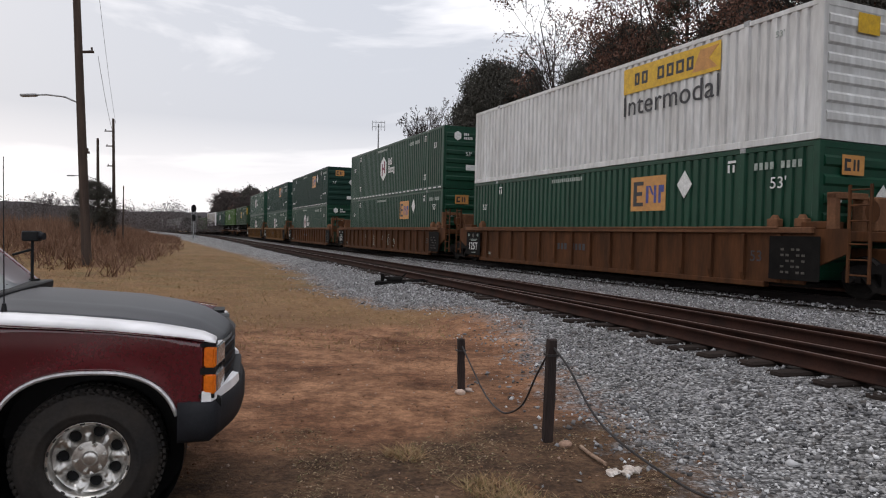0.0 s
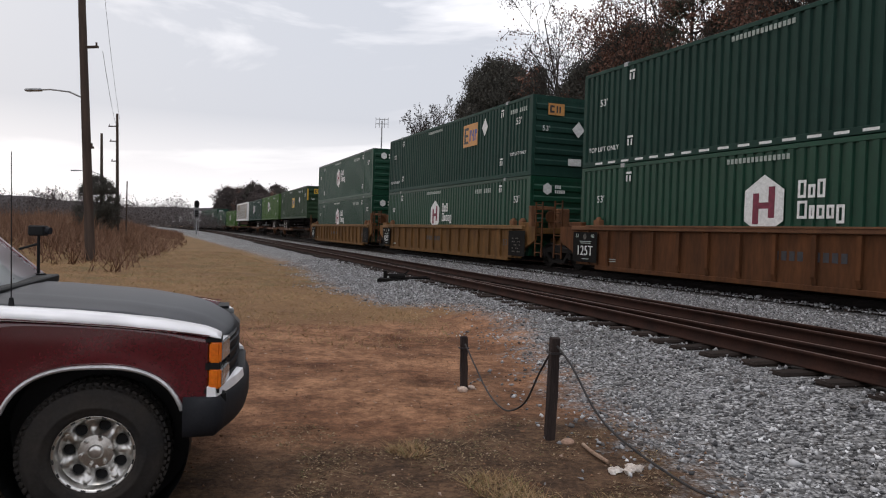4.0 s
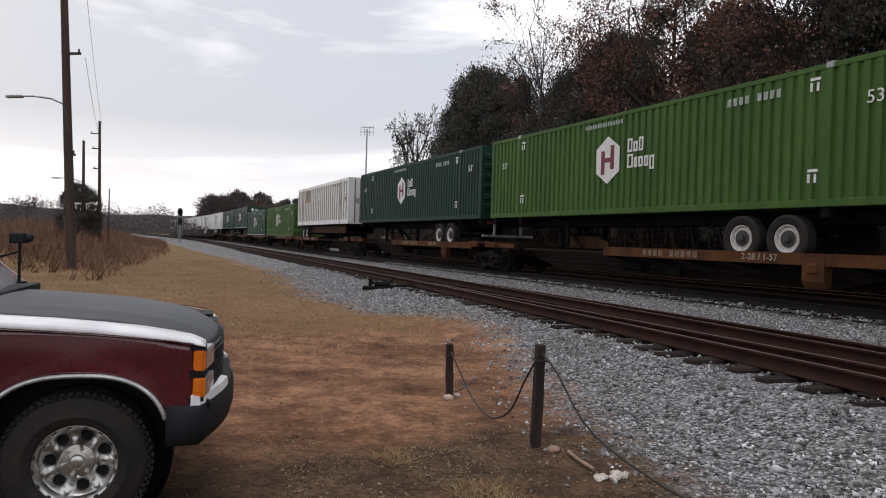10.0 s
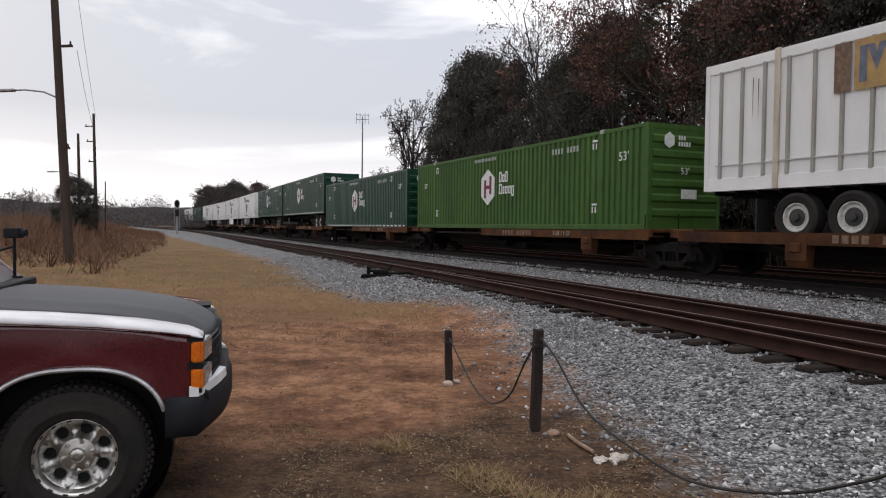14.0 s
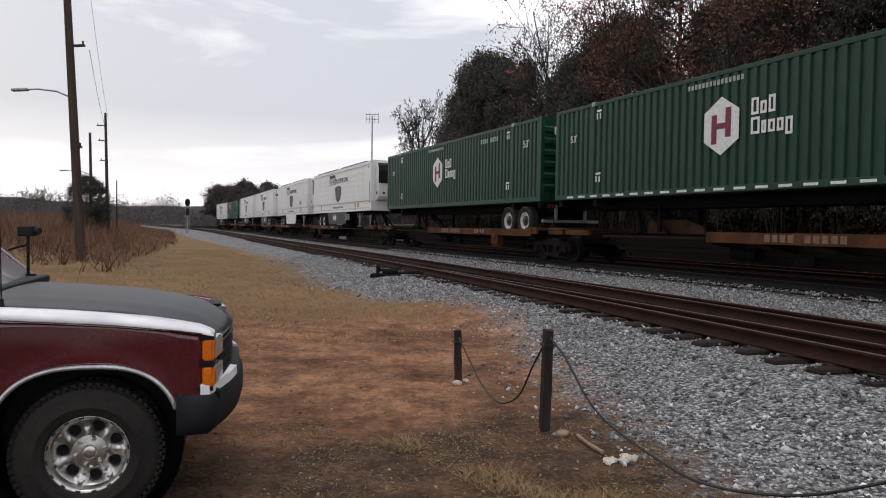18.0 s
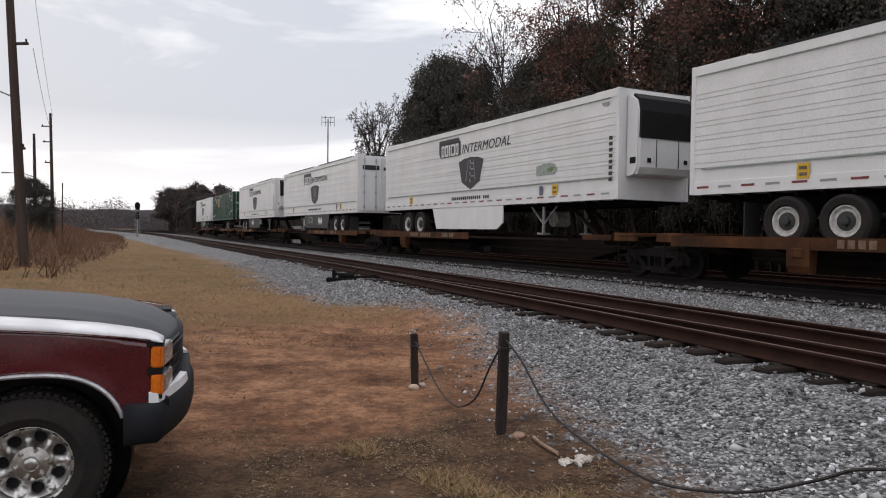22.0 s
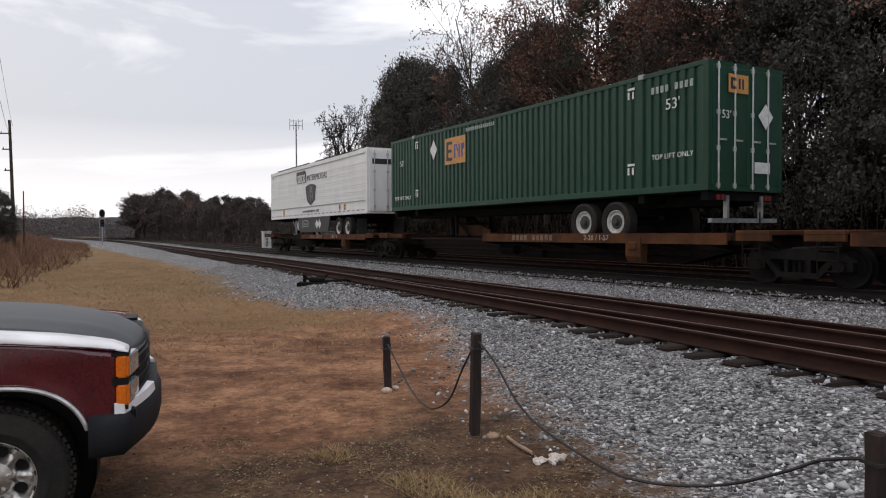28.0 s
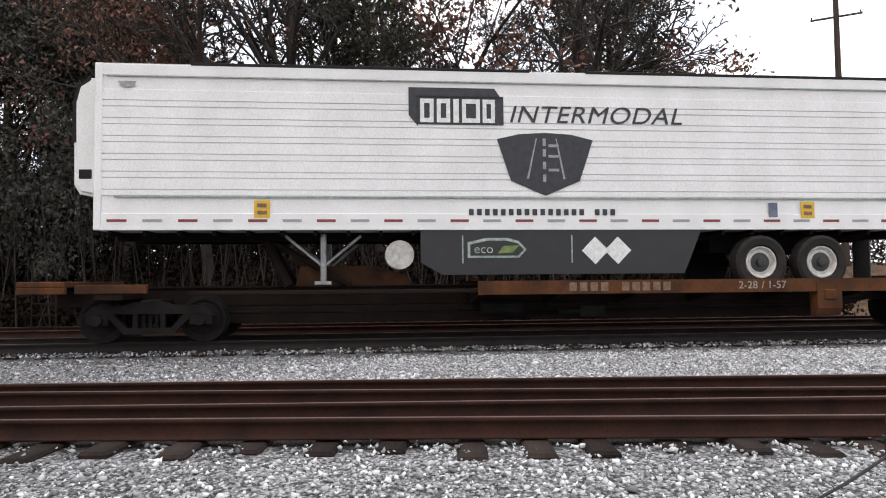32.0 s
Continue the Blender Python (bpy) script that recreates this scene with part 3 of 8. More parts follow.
def GRAVEL_EDGE(u):
    return np.interp(u, [-40, -4, 0, 3.4, 4.7, 5.6, 7.5, 10.3, 12.5, 14, 18, 27, 44, 107], [6.0, 4.2, 4.4, 4.2, 4.0, 3.9, 3.4, 2.5, 2.7, 3.7, 4.0, 3.4, 3.7, 6.5])


ground = build_ground()


def rail_strip(centre, u0, u1, top, step, name, parent, steel=None):
    """A rail of tee section swept along a line of (across, along) points."""
    prof = [(-0.068, -0.17), (0.068, -0.17), (0.068, -0.152), (0.013, -0.135), (0.011, -0.045), (0.036, -0.032), (0.036, -0.004), (0.026, 0.0), (-0.026, 0.0), (-0.036, -0.004), (-0.036, -0.032), (-0.011, -0.045), (-0.013, -0.135), (-0.068, -0.152)]
    us = np.arange(u0, u1 + 0.01, step)
    vs_, fs, n = [], [], len(prof)
    pts = [centre(u) for u in us]
    for k, (pv, pu) in enumerate(pts):
        a, b = pts[max(k - 1, 0)], pts[min(k + 1, len(pts) - 1)]
        d = Vector((b[0] - a[0], b[1] - a[1])).normalized()
        for x, z in prof:
            vs_.append(trk(pv + x * d.y, pu - x * d.x, top + z))
    for k in range(len(pts) - 1):
        for j in range(n):
            fs.append((k * n + j, k * n + (j + 1) % n, (k + 1) * n + (j + 1) % n, (k + 1) * n + j))
    me = raw_mesh(name, [tuple(p) for p in vs_], fs, steel or M_RAIL)
    me.materials.append(M_RAILTOP)
    idx = np.zeros(len(fs), dtype=np.int32)
    idx[np.arange(len(fs)) % n == 7] = 1
    me.polygons.foreach_set("material_index", idx)
    ob = part(name, me, None, parent)
    return ob


def near_ties():
    rnd = random.Random(3)
    rows, u = [], -14.0
    while u < 62:
        slope = (float(smooth_near(u + 1)) - float(smooth_near(u - 1))) / 2
        rows.append((u, float(smooth_near(u, 0)) + rnd.uniform(-0.13, 0.12), NEAR_TOP - 0.172 - rnd.uniform(0, 0.03), -math.degrees(math.atan(slope)) + rnd.uniform(-2.6, 2.6)))
        u += 0.55 + rnd.uniform(-0.07, 0.09)
    return rows


NEAR_TIES = near_ties()
MAIN_TIES = [-22 + 0.53 * k for k in range(212)]


def build_tracks():
    main = thing("main_track", "main railway track of worn rails on dark ties", "track", kind="structure")
    for side in (-0.755, 0.755):
        rail_strip(lambda s: main_line(s, side)[:2], -90, 420, MAIN_TOP, 3.0, "rail", main, M_RAIL_MAIN)
    near = thing("turnout_track", "rusty siding turnout of closely set rails on old ties", "track", kind="structure")
    for route in (0, 1):
        for side in (-0.755, 0.755):
            if route == 0 and side > 0:
                rail_strip(lambda u: (float(smooth_near(u, 0)) + 0.755, u), -40, 400, NEAR_TOP, 3.0, "rail", near)
            elif route == 0:
                rail_strip(lambda u: (float(smooth_near(u, 0)) - 0.755, u), -40, 400, NEAR_TOP, 3.0, "rail", near)
            else:
                rail_strip(lambda u, side=side: (float(smooth_near(u, 1)) + side, u), -40, 19, NEAR_TOP + 0.004, 3.0, "rail", near)
    back = thing("back_track", "farther railway track beyond the main line", "track", kind="structure")
    for side in (-0.755, 0.755):
        rail_strip(lambda s: main_line(s, 4.6 + side)[:2], -60, 300, MAIN_TOP - 0.05, 3.0, "rail", back)
    tie_bm = B()
    box(tie_bm, -1.3, 1.3, -0.11, 0.11, -0.18, 0.0, 0.015)
    tie = mesh_of("tie", tie_bm, M_TIE)
    short_bm = B()
    box(short_bm, -1.19, 1.3, -0.12, 0.12, -0.18, 0.0, 0.025)
    tie_short = mesh_of("tie", short_bm, M_TIE)
    long_bm = B()
    box(long_bm, -1.19, 2.25, -0.12, 0.12, -0.18, 0.0, 0.025)
    tie_long = mesh_of("tie", long_bm, M_TIE)
    rnd = random.Random(3)
    for u, v, z, turn in NEAR_TIES:
        t = part("tie", tie_long if u < 19 else tie_short, None, near)
        t.matrix_basis = FRAME_TRACK @ pose(v, u, z, 0, 0, turn)
    for s in MAIN_TIES:
        v, uu, th = main_line(s)
        t = part("tie", tie, None, main)
        t.matrix_basis = FRAME_TRACK @ pose(v + rnd.uniform(-0.04, 0.04), uu, MAIN_TOP - 0.172, 0, 0, -th + rnd.uniform(-1, 1))
    s = -10.0
    while s < 70:
        v, uu, th = main_line(s, 4.6)
        t = part("tie", tie, None, back)
        t.matrix_basis = FRAME_TRACK @ pose(v, uu, MAIN_TOP - 0.222, 0, 0, -th)
        s += 0.56


build_tracks()
# ---- the train ----
CL, CW, CH = 16.15, 2.6, 2.9


def hexagon(r, stretch=1.0):
    return [(r * math.sin(k * math.pi / 3), stretch * r * math.cos(k * math.pi / 3)) for k in range(6)]


def flat(outline, depth=0.004):
    """A thin sheet marking in the plane of writing, with a little thickness."""
    bm = B()
    return prism(bm, outline, 'z', 0.0, depth)


def rect(x0, x1, y0, y1):
    return [(x0, y0), (x1, y0), (x1, y1), (x0, y1)]


_sheet = {}


def marking(name, key, outlines, material, parent, m, label="", depth=0.004):
    if (key, material.name) not in _sheet:
        bm = B()
        for o in outlines:
            prism(bm, o, 'z', 0.0, depth)
        _sheet[(key, material.name)] = mesh_of(name, bm, material)
    ob = part(name, _sheet[(key, material.name)], None, parent, label)
    ob.matrix_basis = m
    if len(_sheet[(key, material.name)].polygons) > 24:
        tagged(ob, kind="stuff")
    return ob


def slotted(x0, x1, y0, y1, t):
    """A plain upright block with a slot in its middle."""
    return [rect(x0, x0 + t, y0, y1), rect(x1 - t, x1, y0, y1), rect(x0 + t, x1 - t, y1 - t, y1), rect(x0 + t, x1 - t, y0, y0 + t)]


def side_at(y, z, x=-CW / 2 - 0.005):
    """Where a marking sits on the near side: y along, z up from the box's floor."""
    return Matrix.Translation((x, y, z)) @ SIDE


def end_at(x, z, y=-CL / 2 - 0.005):
    return Matrix.Translation((x, y, z)) @ REAR


_box = {}


def corrugated(bm, x, y0, y1, z0, z1, pitch=0.275, depth=0.050, out=-1):
    """A corrugated side sheet with upright trapezoid ribs."""
    n = max(1, round((y1 - y0) / pitch))
    p = (y1 - y0) / n
    ys = []
    for k in range(n):
        a = y0 + k * p
        ys += [(a, 0), (a + 0.50 * p, 0), (a + 0.60 * p, 1), (a + 0.90 * p, 1)]
    ys.append((y1, 0))
    lo = [bm.verts.new((x + (-out) * depth * (w), y, z0)) for y, w in ys]
    hi = [bm.verts.new((x + (-out) * depth * (w), y, z1)) for y, w in ys]
    for k in range(len(ys) - 1):
        f = (lo[k], lo[k + 1], hi[k + 1], hi[k])
        bm.faces.new(f if out > 0 else f[::-1])


def container_meshes(material, ribs):
    key = (material.name, ribs)
    if key in _box:
        return _box[key]
    h = CL / 2
    panels = []
    for y0, y1 in ((-h + 0.16, -6.12), (-6.0, 6.0), (6.12, h - 0.16)):
        pb = B()
        corrugated(pb, -(CW / 2 - 0.012), y0, y1, 0.15, CH - 0.1, pitch=ribs, out=-1)
        panels.append(mesh_of("side_panel", pb, material))
    core = B()
    box(core, -CW / 2 + 0.07, CW / 2 - 0.07, -h + 0.1, h - 0.1, 0.12, CH - 0.03)
    roof = B()
    n = 46
    pts = [(-h + 0.15, CH - 0.03)]
    for k in range(n):
        y = -h + 0.2 + (CL - 0.4) * k / n
        pts += [(y, CH - 0.03), (y + 0.03, CH - 0.008), (y + 0.19, CH - 0.008), (y + 0.22, CH - 0.03)]
    pts += [(h - 0.15, CH - 0.03), (h - 0.15, CH - 0.05), (-h + 0.15, CH - 0.05)]
    prism(roof, pts, 'x', -CW / 2 + 0.1, CW / 2 - 0.1)
    low = B()
    box(low, -CW / 2, -CW / 2 + 0.09, -h, h, 0.0, 0.16, 0.01)
    top = B()
    box(top, -CW / 2, -CW / 2 + 0.07, -h, h, CH - 0.11, CH, 0.01)
    beam = B()
    box(beam, -CW / 2 + 0.05, CW / 2 - 0.05, -h, -h + 0.09, 0.0, 0.18)
    header = B()
    box(header, -CW / 2 + 0.05, CW / 2 - 0.05, -h, -h + 0.09, CH - 0.14, CH - 0.002)
    corner = B()
    box(corner, -CW / 2 - 0.002, -CW / 2 + 0.14, -h - 0.002, -h + 0.16, 0.01, CH - 0.005, 0.012)
    midpost = B()
    box(midpost, -CW / 2 - 0.003, -CW / 2 + 0.10, -6.12, -6.0, 0.002, CH + 0.01, 0.01)
    cast = B()
    box(cast, -CW / 2 - 0.006, -CW / 2 + 0.12, 5.97, 6.15, CH - 0.1, CH + 0.03, 0.01)
    nose_rib = B()
    prism(nose_rib, [(-h + 0.02, 0.0), (-h - 0.035, 0.06), (-h - 0.035, 0.20), (-h + 0.02, 0.27)], 'x', -CW / 2 + 0.14, CW / 2 - 0.14)
    front = B()
    box(front, -CW / 2 + 0.12, CW / 2 - 0.12, -h + 0.01, -h + 0.06, 0.15, CH - 0.12)
    door = B()
    box(door, -CW / 2 + 0.14, -0.012, -h - 0.012, -h + 0.05, 0.14, CH - 0.12, 0.01)
    bar = B()
    cyl(bar, (0, 0, 0.04), (0, 0, CH - 0.04), 0.022, seg=8)
    for z in (0.12, 0.95, 1.75, CH - 0.14):
        box(bar, -0.05, 0.05, -0.01, 0.035, z - 0.05, z + 0.05)
    box(bar, -0.02, 0.24, -0.035, -0.015, 1.12, 1.16)
    _box[key] = {k: mesh_of(k, v, mm) for k, v, mm in (("core", core, material), ("roof", roof, material), ("bottom_rail", low, material), ("top_rail", top, material), ("end_beam", beam, material),
                 ("end_header", header, material), ("corner_post", corner, material), ("middle_post", midpost, material), ("corner_casting", cast, M_GALV), ("end_rib", nose_rib, material),
                 ("end_wall", front, material), ("door", door, material), ("lock_rod", bar, M_ALU))}
    _box[key]["panels"] = panels
    return _box[key]


def sixside_marks(c, y0=0.0, low=False):
    """A white badge with maroon bars, and two rows of white blocks beside it."""
    m = side_at(y0 + 0.98, 1.58)
    marking("badge", "hex", [hexagon(0.62, 1.12)], M_WHITE, c, m, "white six-sided badge")
    marking("badge_bar", "hexbars", [rect(-0.30, -0.13, -0.42, 0.28), rect(0.13, 0.30, -0.28, 0.42), rect(-0.13, 0.13, -0.07, 0.07)], M_MAROON_MARK, c, m @ pose(0, 0, 0.005))
    blocks = []
    for row, (z, ws) in enumerate(((0.16, (0.20, 0.17, 0.18)), (-0.28, (0.24, 0.13, 0.18, 0.17, 0.18)))):
        x = 0.88
        for k, w in enumerate(ws):
            hgt = 0.36 if (row == 0 and k != 1) or (row == 1 and k == 0) else 0.26
            blocks += slotted(x, x + w, z - (0.12 if row == 1 and k == 4 else 0.02), z + hgt, 0.058)
            x += w + 0.05
    marking("name_mark", "blockname", blocks, M_WHITE, c, m, "white block lettering of the owner")


def ochre_marks(c, y0, flag, yellow=False, z=2.02):
    m = side_at(y0, z) @ Matrix.Diagonal((1.15, 0.95, 1, 1))
    marking("panel", "squarepanel", [rect(-0.62, 0.62, -0.50, 0.50)], M_YELLOW if yellow else M_ORANGE_MARK, c, m, "ochre name panel")
    marking("panel_letter", "letter1", [rect(-0.52, -0.40, -0.36, 0.36), rect(-0.40, -0.16, 0.25, 0.36), rect(-0.40, -0.20, -0.05, 0.06), rect(-0.40, -0.16, -0.36, -0.25)], M_INK, c, m @ pose(0, 0, 0.005))
    marking("panel_letter", "letter2", [rect(-0.06, 0.03, -0.28, 0.22), [(0.03, 0.22), (0.16, -0.05), (0.22, -0.05), (0.10, 0.22)], rect(0.22, 0.30, -0.28, 0.22), rect(0.38, 0.46, -0.28, 0.22), rect(0.46, 0.56, 0.02, 0.22)], M_BLUE_MARK, c, m @ pose(0, 0, 0.005))
    marking("placard", "diamond", [[(0, -0.36), (0.27, 0), (0, 0.36), (-0.27, 0)]], M_WHITE, c, side_at(flag, z + 0.17), "white diamond placard")


def common_marks(c, left_53=True, toplift=False, digits=True):
    words("size_mark", "53'", 0.36, side_at(-7.07, 2.06), M_WHITE, c)
    if left_53:
        words("size_mark", "53'", 0.30, side_at(7.05, 1.9), M_WHITE, c)
    if toplift:
        words("notice", "TOP LIFT ONLY", 0.17, side_at(-7.05, 0.86), M_WHITE, c)
        words("notice", "TOP LIFT ONLY", 0.2, side_at(7.0, 0.5), M_WHITE, c)
    bars = [rect(-0.75 + 0.17 * k, -0.75 + 0.17 * k + 0.11, -0.09, 0.09) for k in range(9) if k != 4]
    marking("number_block", "numbers", bars, M_MARK_GREY, c, side_at(-7.05, 2.46) @ Matrix.Diagonal((0.85, 0.9, 1, 1)) if toplift else side_at(-4.2, 2.5), "row of white number bars")
    marking("number_block", "wide_notice", [rect(-0.9 + 0.12 * k, -0.9 + 0.12 * k + 0.08, -0.06, 0.06) for k in range(15)], M_MARK_GREY, c, side_at(1.2, 2.64), "faded row of small bars")
    for y in (-5.75, 5.75):
        marking("lift_mark", "lift", [rect(-0.12, 0.12, 0.10, 0.16), rect(-0.12, -0.06, -0.12, 0.06), rect(0.03, 0.09, -0.12, 0.06)], M_WHITE, c, side_at(y, 0.62))
        marking("lift_mark", "lift", [], M_WHITE, c, side_at(y, 2.5))


def end_marks(c, kind):
    if kind == "sixside":
        m = end_at(-0.62, 2.45, -CL / 2 - 0.045)
        marking("end_badge", "endhex", [hexagon(0.2, 1.1)], M_WHITE, c, m)
        marking("end_name", "endname", [rect(0.32 + 0.09 * k, 0.38 + 0.09 * k, 0.02, 0.14) for k in range(3)] + [rect(0.32 + 0.09 * k, 0.38 + 0.09 * k, -0.15, -0.03) for k in range(5)], M_WHITE, c, m)
        marking("end_plate", "endplate", [rect(-0.28, 0.28, -0.13, 0.13)], M_WHITE, c, end_at(0.1, 1.0, -CL / 2 - 0.045))
    else:
        m = end_at(-0.35, 2.42, -CL / 2 - 0.045)
        marking("end_panel", "endpanel", [rect(-0.34, 0.34, -0.21, 0.21)], M_ORANGE_MARK if kind == "ochre" else M_YELLOW, c, m)
        marking("end_letter", "endletter", [rect(-0.27, -0.2, -0.13, 0.13), rect(-0.2, -0.08, 0.06, 0.13), rect(-0.2, -0.08, -0.13, -0.06), rect(0.0, 0.06, -0.12, 0.12), rect(0.12, 0.18, -0.12, 0.12)], M_INK, c, m @ pose(0, 0, 0.005))
        marking("placard", "enddiamond", [[(0, -0.3), (0.27, 0), (0, 0.3), (-0.27, 0)]], M_WHITE, c, end_at(0.62, 1.75, -CL / 2 - 0.045))
        marking("end_plate", "endplate", [rect(-0.28, 0.28, -0.13, 0.13)], M_WHITE, c, end_at(0.5, 0.55, -CL / 2 - 0.045))
    words("size_mark", "53'", 0.26, end_at(-0.05 if kind == "sixside" else -0.75, 1.62 if kind == "sixside" else 1.7, -CL / 2 - 0.046), M_WHITE, c)


def container(material, label, marks, doors=False, ribs=0.275, stripe=False):
    c = thing("freight_container", label, "container", "containers of the train")
    ms = container_meshes(material, ribs)
    half = pose(0, 0, 0, 0, 0, 180)
    part("core", ms["core"], None, c)
    part("roof", ms["roof"], None, c)
    for turn in (pose(0, 0, 0), half):
        for pm in ms["panels"]:
            part("side_panel", pm, None, c).matrix_basis = turn
        for k in ("bottom_rail", "top_rail", "end_beam", "end_header", "corner_post", "middle_post"):
            part(k, ms[k], None, c).matrix_basis = turn
        for k in ("corner_post", "middle_post"):
            part(k, ms[k], None, c).matrix_basis = turn @ Matrix.Diagonal((1, -1, 1, 1))
    for y in (0, -12.12):
        part("corner_casting", ms["corner_casting"], None, c).matrix_basis = pose(0, y, 0)
    walls = [part("end_wall", ms["end_wall"], None, c)]
    walls[0].matrix_basis = half
    if not doors:
        walls.append(part("end_wall", ms["end_wall"], None, c))
    for wl_ in walls:
        for k in range(6):
            part("end_rib", ms["end_rib"], None, wl_).matrix_basis = pose(0, 0, 0.35 + 0.40 * k)
    if doors:
        d1 = part("door", ms["door"], None, c)
        d2 = part("door", ms["door"], None, c)
        d2.matrix_basis = pose(CW / 2 - 0.128, 0, 0)
        for x, par in ((-1.0, d1), (-0.45, d1), (-1.0, d2), (-0.45, d2)):
            r = part("lock_rod", ms["lock_rod"], None, par)
            r.matrix_basis = pose(x, -CL / 2 - 0.035, 0)
    if stripe:
        for y in np.arange(-CL / 2 + 0.4, CL / 2 - 0.3, 0.62):
            marking("reflector", "strip", [rect(-0.17, 0.17, -0.03, 0.03)], M_WHITE, c, side_at(float(y), 0.08, -CW / 2 - 0.002))
    if marks == "sixside":
        sixside_marks(c)
        common_marks(c)
    elif marks == "ochre_right":
        ochre_marks(c, -2.8, -4.2)
        common_marks(c, toplift=True)
    elif marks == "ochre_left":
        ochre_marks(c, 2.84, 4.4)
        common_marks(c, toplift=True)
    elif marks == "ochre_yellow":
        ochre_marks(c, -0.44, -4.0, True, 1.55)
        common_marks(c)
        for x in (-CW / 2 + 0.06, CW / 2 - 0.06):
            marking("edge_strip", "edge", [rect(-0.06, 0.06, -0.5, 0.5)], M_YELLOW, c, end_at(x, 2.1, -CL / 2 - 0.008))
    elif marks == "white":
        marking("panel", "longpanel", [rect(-1.84, 1.84, -0.36, 0.36)], M_YELLOW, c, side_at(-3.47, 2.34), "yellow name panel")
        letters, x = [], -1.35
        for w in (0.2, 0.24, 0, 0.26, 0.26, 0.28, 0.24):
            if w:
                letters += slotted(x, x + w, -0.17, 0.17, 0.075)
            x += (w or 0.2) + 0.10
        marking("panel_letter", "longname", letters, M_INK, c, side_at(-3.47, 2.34, -CW / 2 - 0.010))
        marking("panel_flash", "longflash", [[(0.9, -0.26), (1.15, 0.26), (1.78, 0.28), (1.45, 0.0), (1.75, -0.26)]], M_ORANGE_MARK, c, side_at(-3.47, 2.34, -CW / 2 - 0.010))
        words("name", "Intermodal", 0.80, side_at(-3.46, 1.60), M_INK, c)
        words("size_mark", "53'", 0.2, side_at(-7.0, 2.4), M_MARK_GREY, c)
        marking("end_panel", "endpanel", [rect(-0.34, 0.34, -0.21, 0.21)], M_YELLOW, c, end_at(0.0, 2.5, -CL / 2 - 0.045))
    if not doors or marks.startswith("ochre"):
        if marks != "white":
            end_marks(c, {"sixside": "sixside", "ochre_yellow": "yellow"}.get(marks, "ochre"))
    return c


# -- wheels and bogies
def bogie(parent, y):
    if "bogie" not in _box:
        frame_bm = B()
        prism(frame_bm, [(-1.14, 0.50), (-0.98, 0.66), (-0.40, 0.69), (-0.28, 0.74), (0.28, 0.74), (0.40, 0.69), (0.98, 0.66), (1.14, 0.50), (0.92, 0.53), (-0.92, 0.53)], 'x', -1.12, -0.96)
        for sy in (-1, 1):
            prism(frame_bm, [(sy * 0.80, 0.56), (sy * 0.64, 0.56), (sy * 0.30, 0.20), (sy * 0.44, 0.18)], 'x', -1.10, -0.98)
            prism(frame_bm, [(sy * 0.20, 0.27), (sy * 0.28, 0.27), (sy * 0.28, 0.56), (sy * 0.20, 0.56)], 'x', -1.11, -0.97)
            box(frame_bm, -1.12, -0.96, sy * 1.10, sy * 0.70, 0.32, 0.53, 0.02)
        prism(frame_bm, [(-0.46, 0.17), (0.46, 0.17), (0.40, 0.28), (-0.40, 0.28)], 'x', -1.12, -0.96)
        for k in (-0.12, 0.0, 0.12):
            cyl(frame_bm, (-1.0, k, 0.28), (-1.0, k, 0.56), 0.045, seg=8)
        for k in (-0.89, 0.89):
            cyl(frame_bm, (-1.20, k, 0.42), (-1.05, k, 0.42), 0.10, 0.115, seg=12)
        bolster = B()
        box(bolster, -1.02, 1.02, -0.2, 0.2, 0.45, 0.78, 0.03)
        wheel = B()
        for sx in (-1, 1):
            lathe(wheel, [(0.10, 0.07), (0.30, 0.04), (0.36, 0.075), (0.42, 0.075), (0.425, -0.06), (0.45, -0.075), (0.36, -0.075), (0.28, -0.03), (0.1, -0.07)], Matrix.Translation((sx * 0.78, 0, 0.42)) @ Euler((0, sx * math.pi / 2, 0)).to_matrix().to_4x4(), 24)
        cyl(wheel, (-0.95, 0, 0.42), (0.95, 0, 0.42), 0.08, seg=10)
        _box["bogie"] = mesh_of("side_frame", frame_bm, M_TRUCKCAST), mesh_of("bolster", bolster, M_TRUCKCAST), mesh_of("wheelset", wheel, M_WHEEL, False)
    fr, bo, wh = _box["bogie"]
    b = part("bogie", bo, None, parent, "grimy cast steel bogie with two wheelsets")
    b.matrix_basis = pose(0, y, 0)
    part("side_frame", fr, None, b)
    part("side_frame", fr, None, b).matrix_basis = pose(0, 0, 0, 0, 0, 180)
    for k in (-0.89, 0.89):
        part("wheelset", wh, None, b).matrix_basis = pose(0, k, 0)
    return b


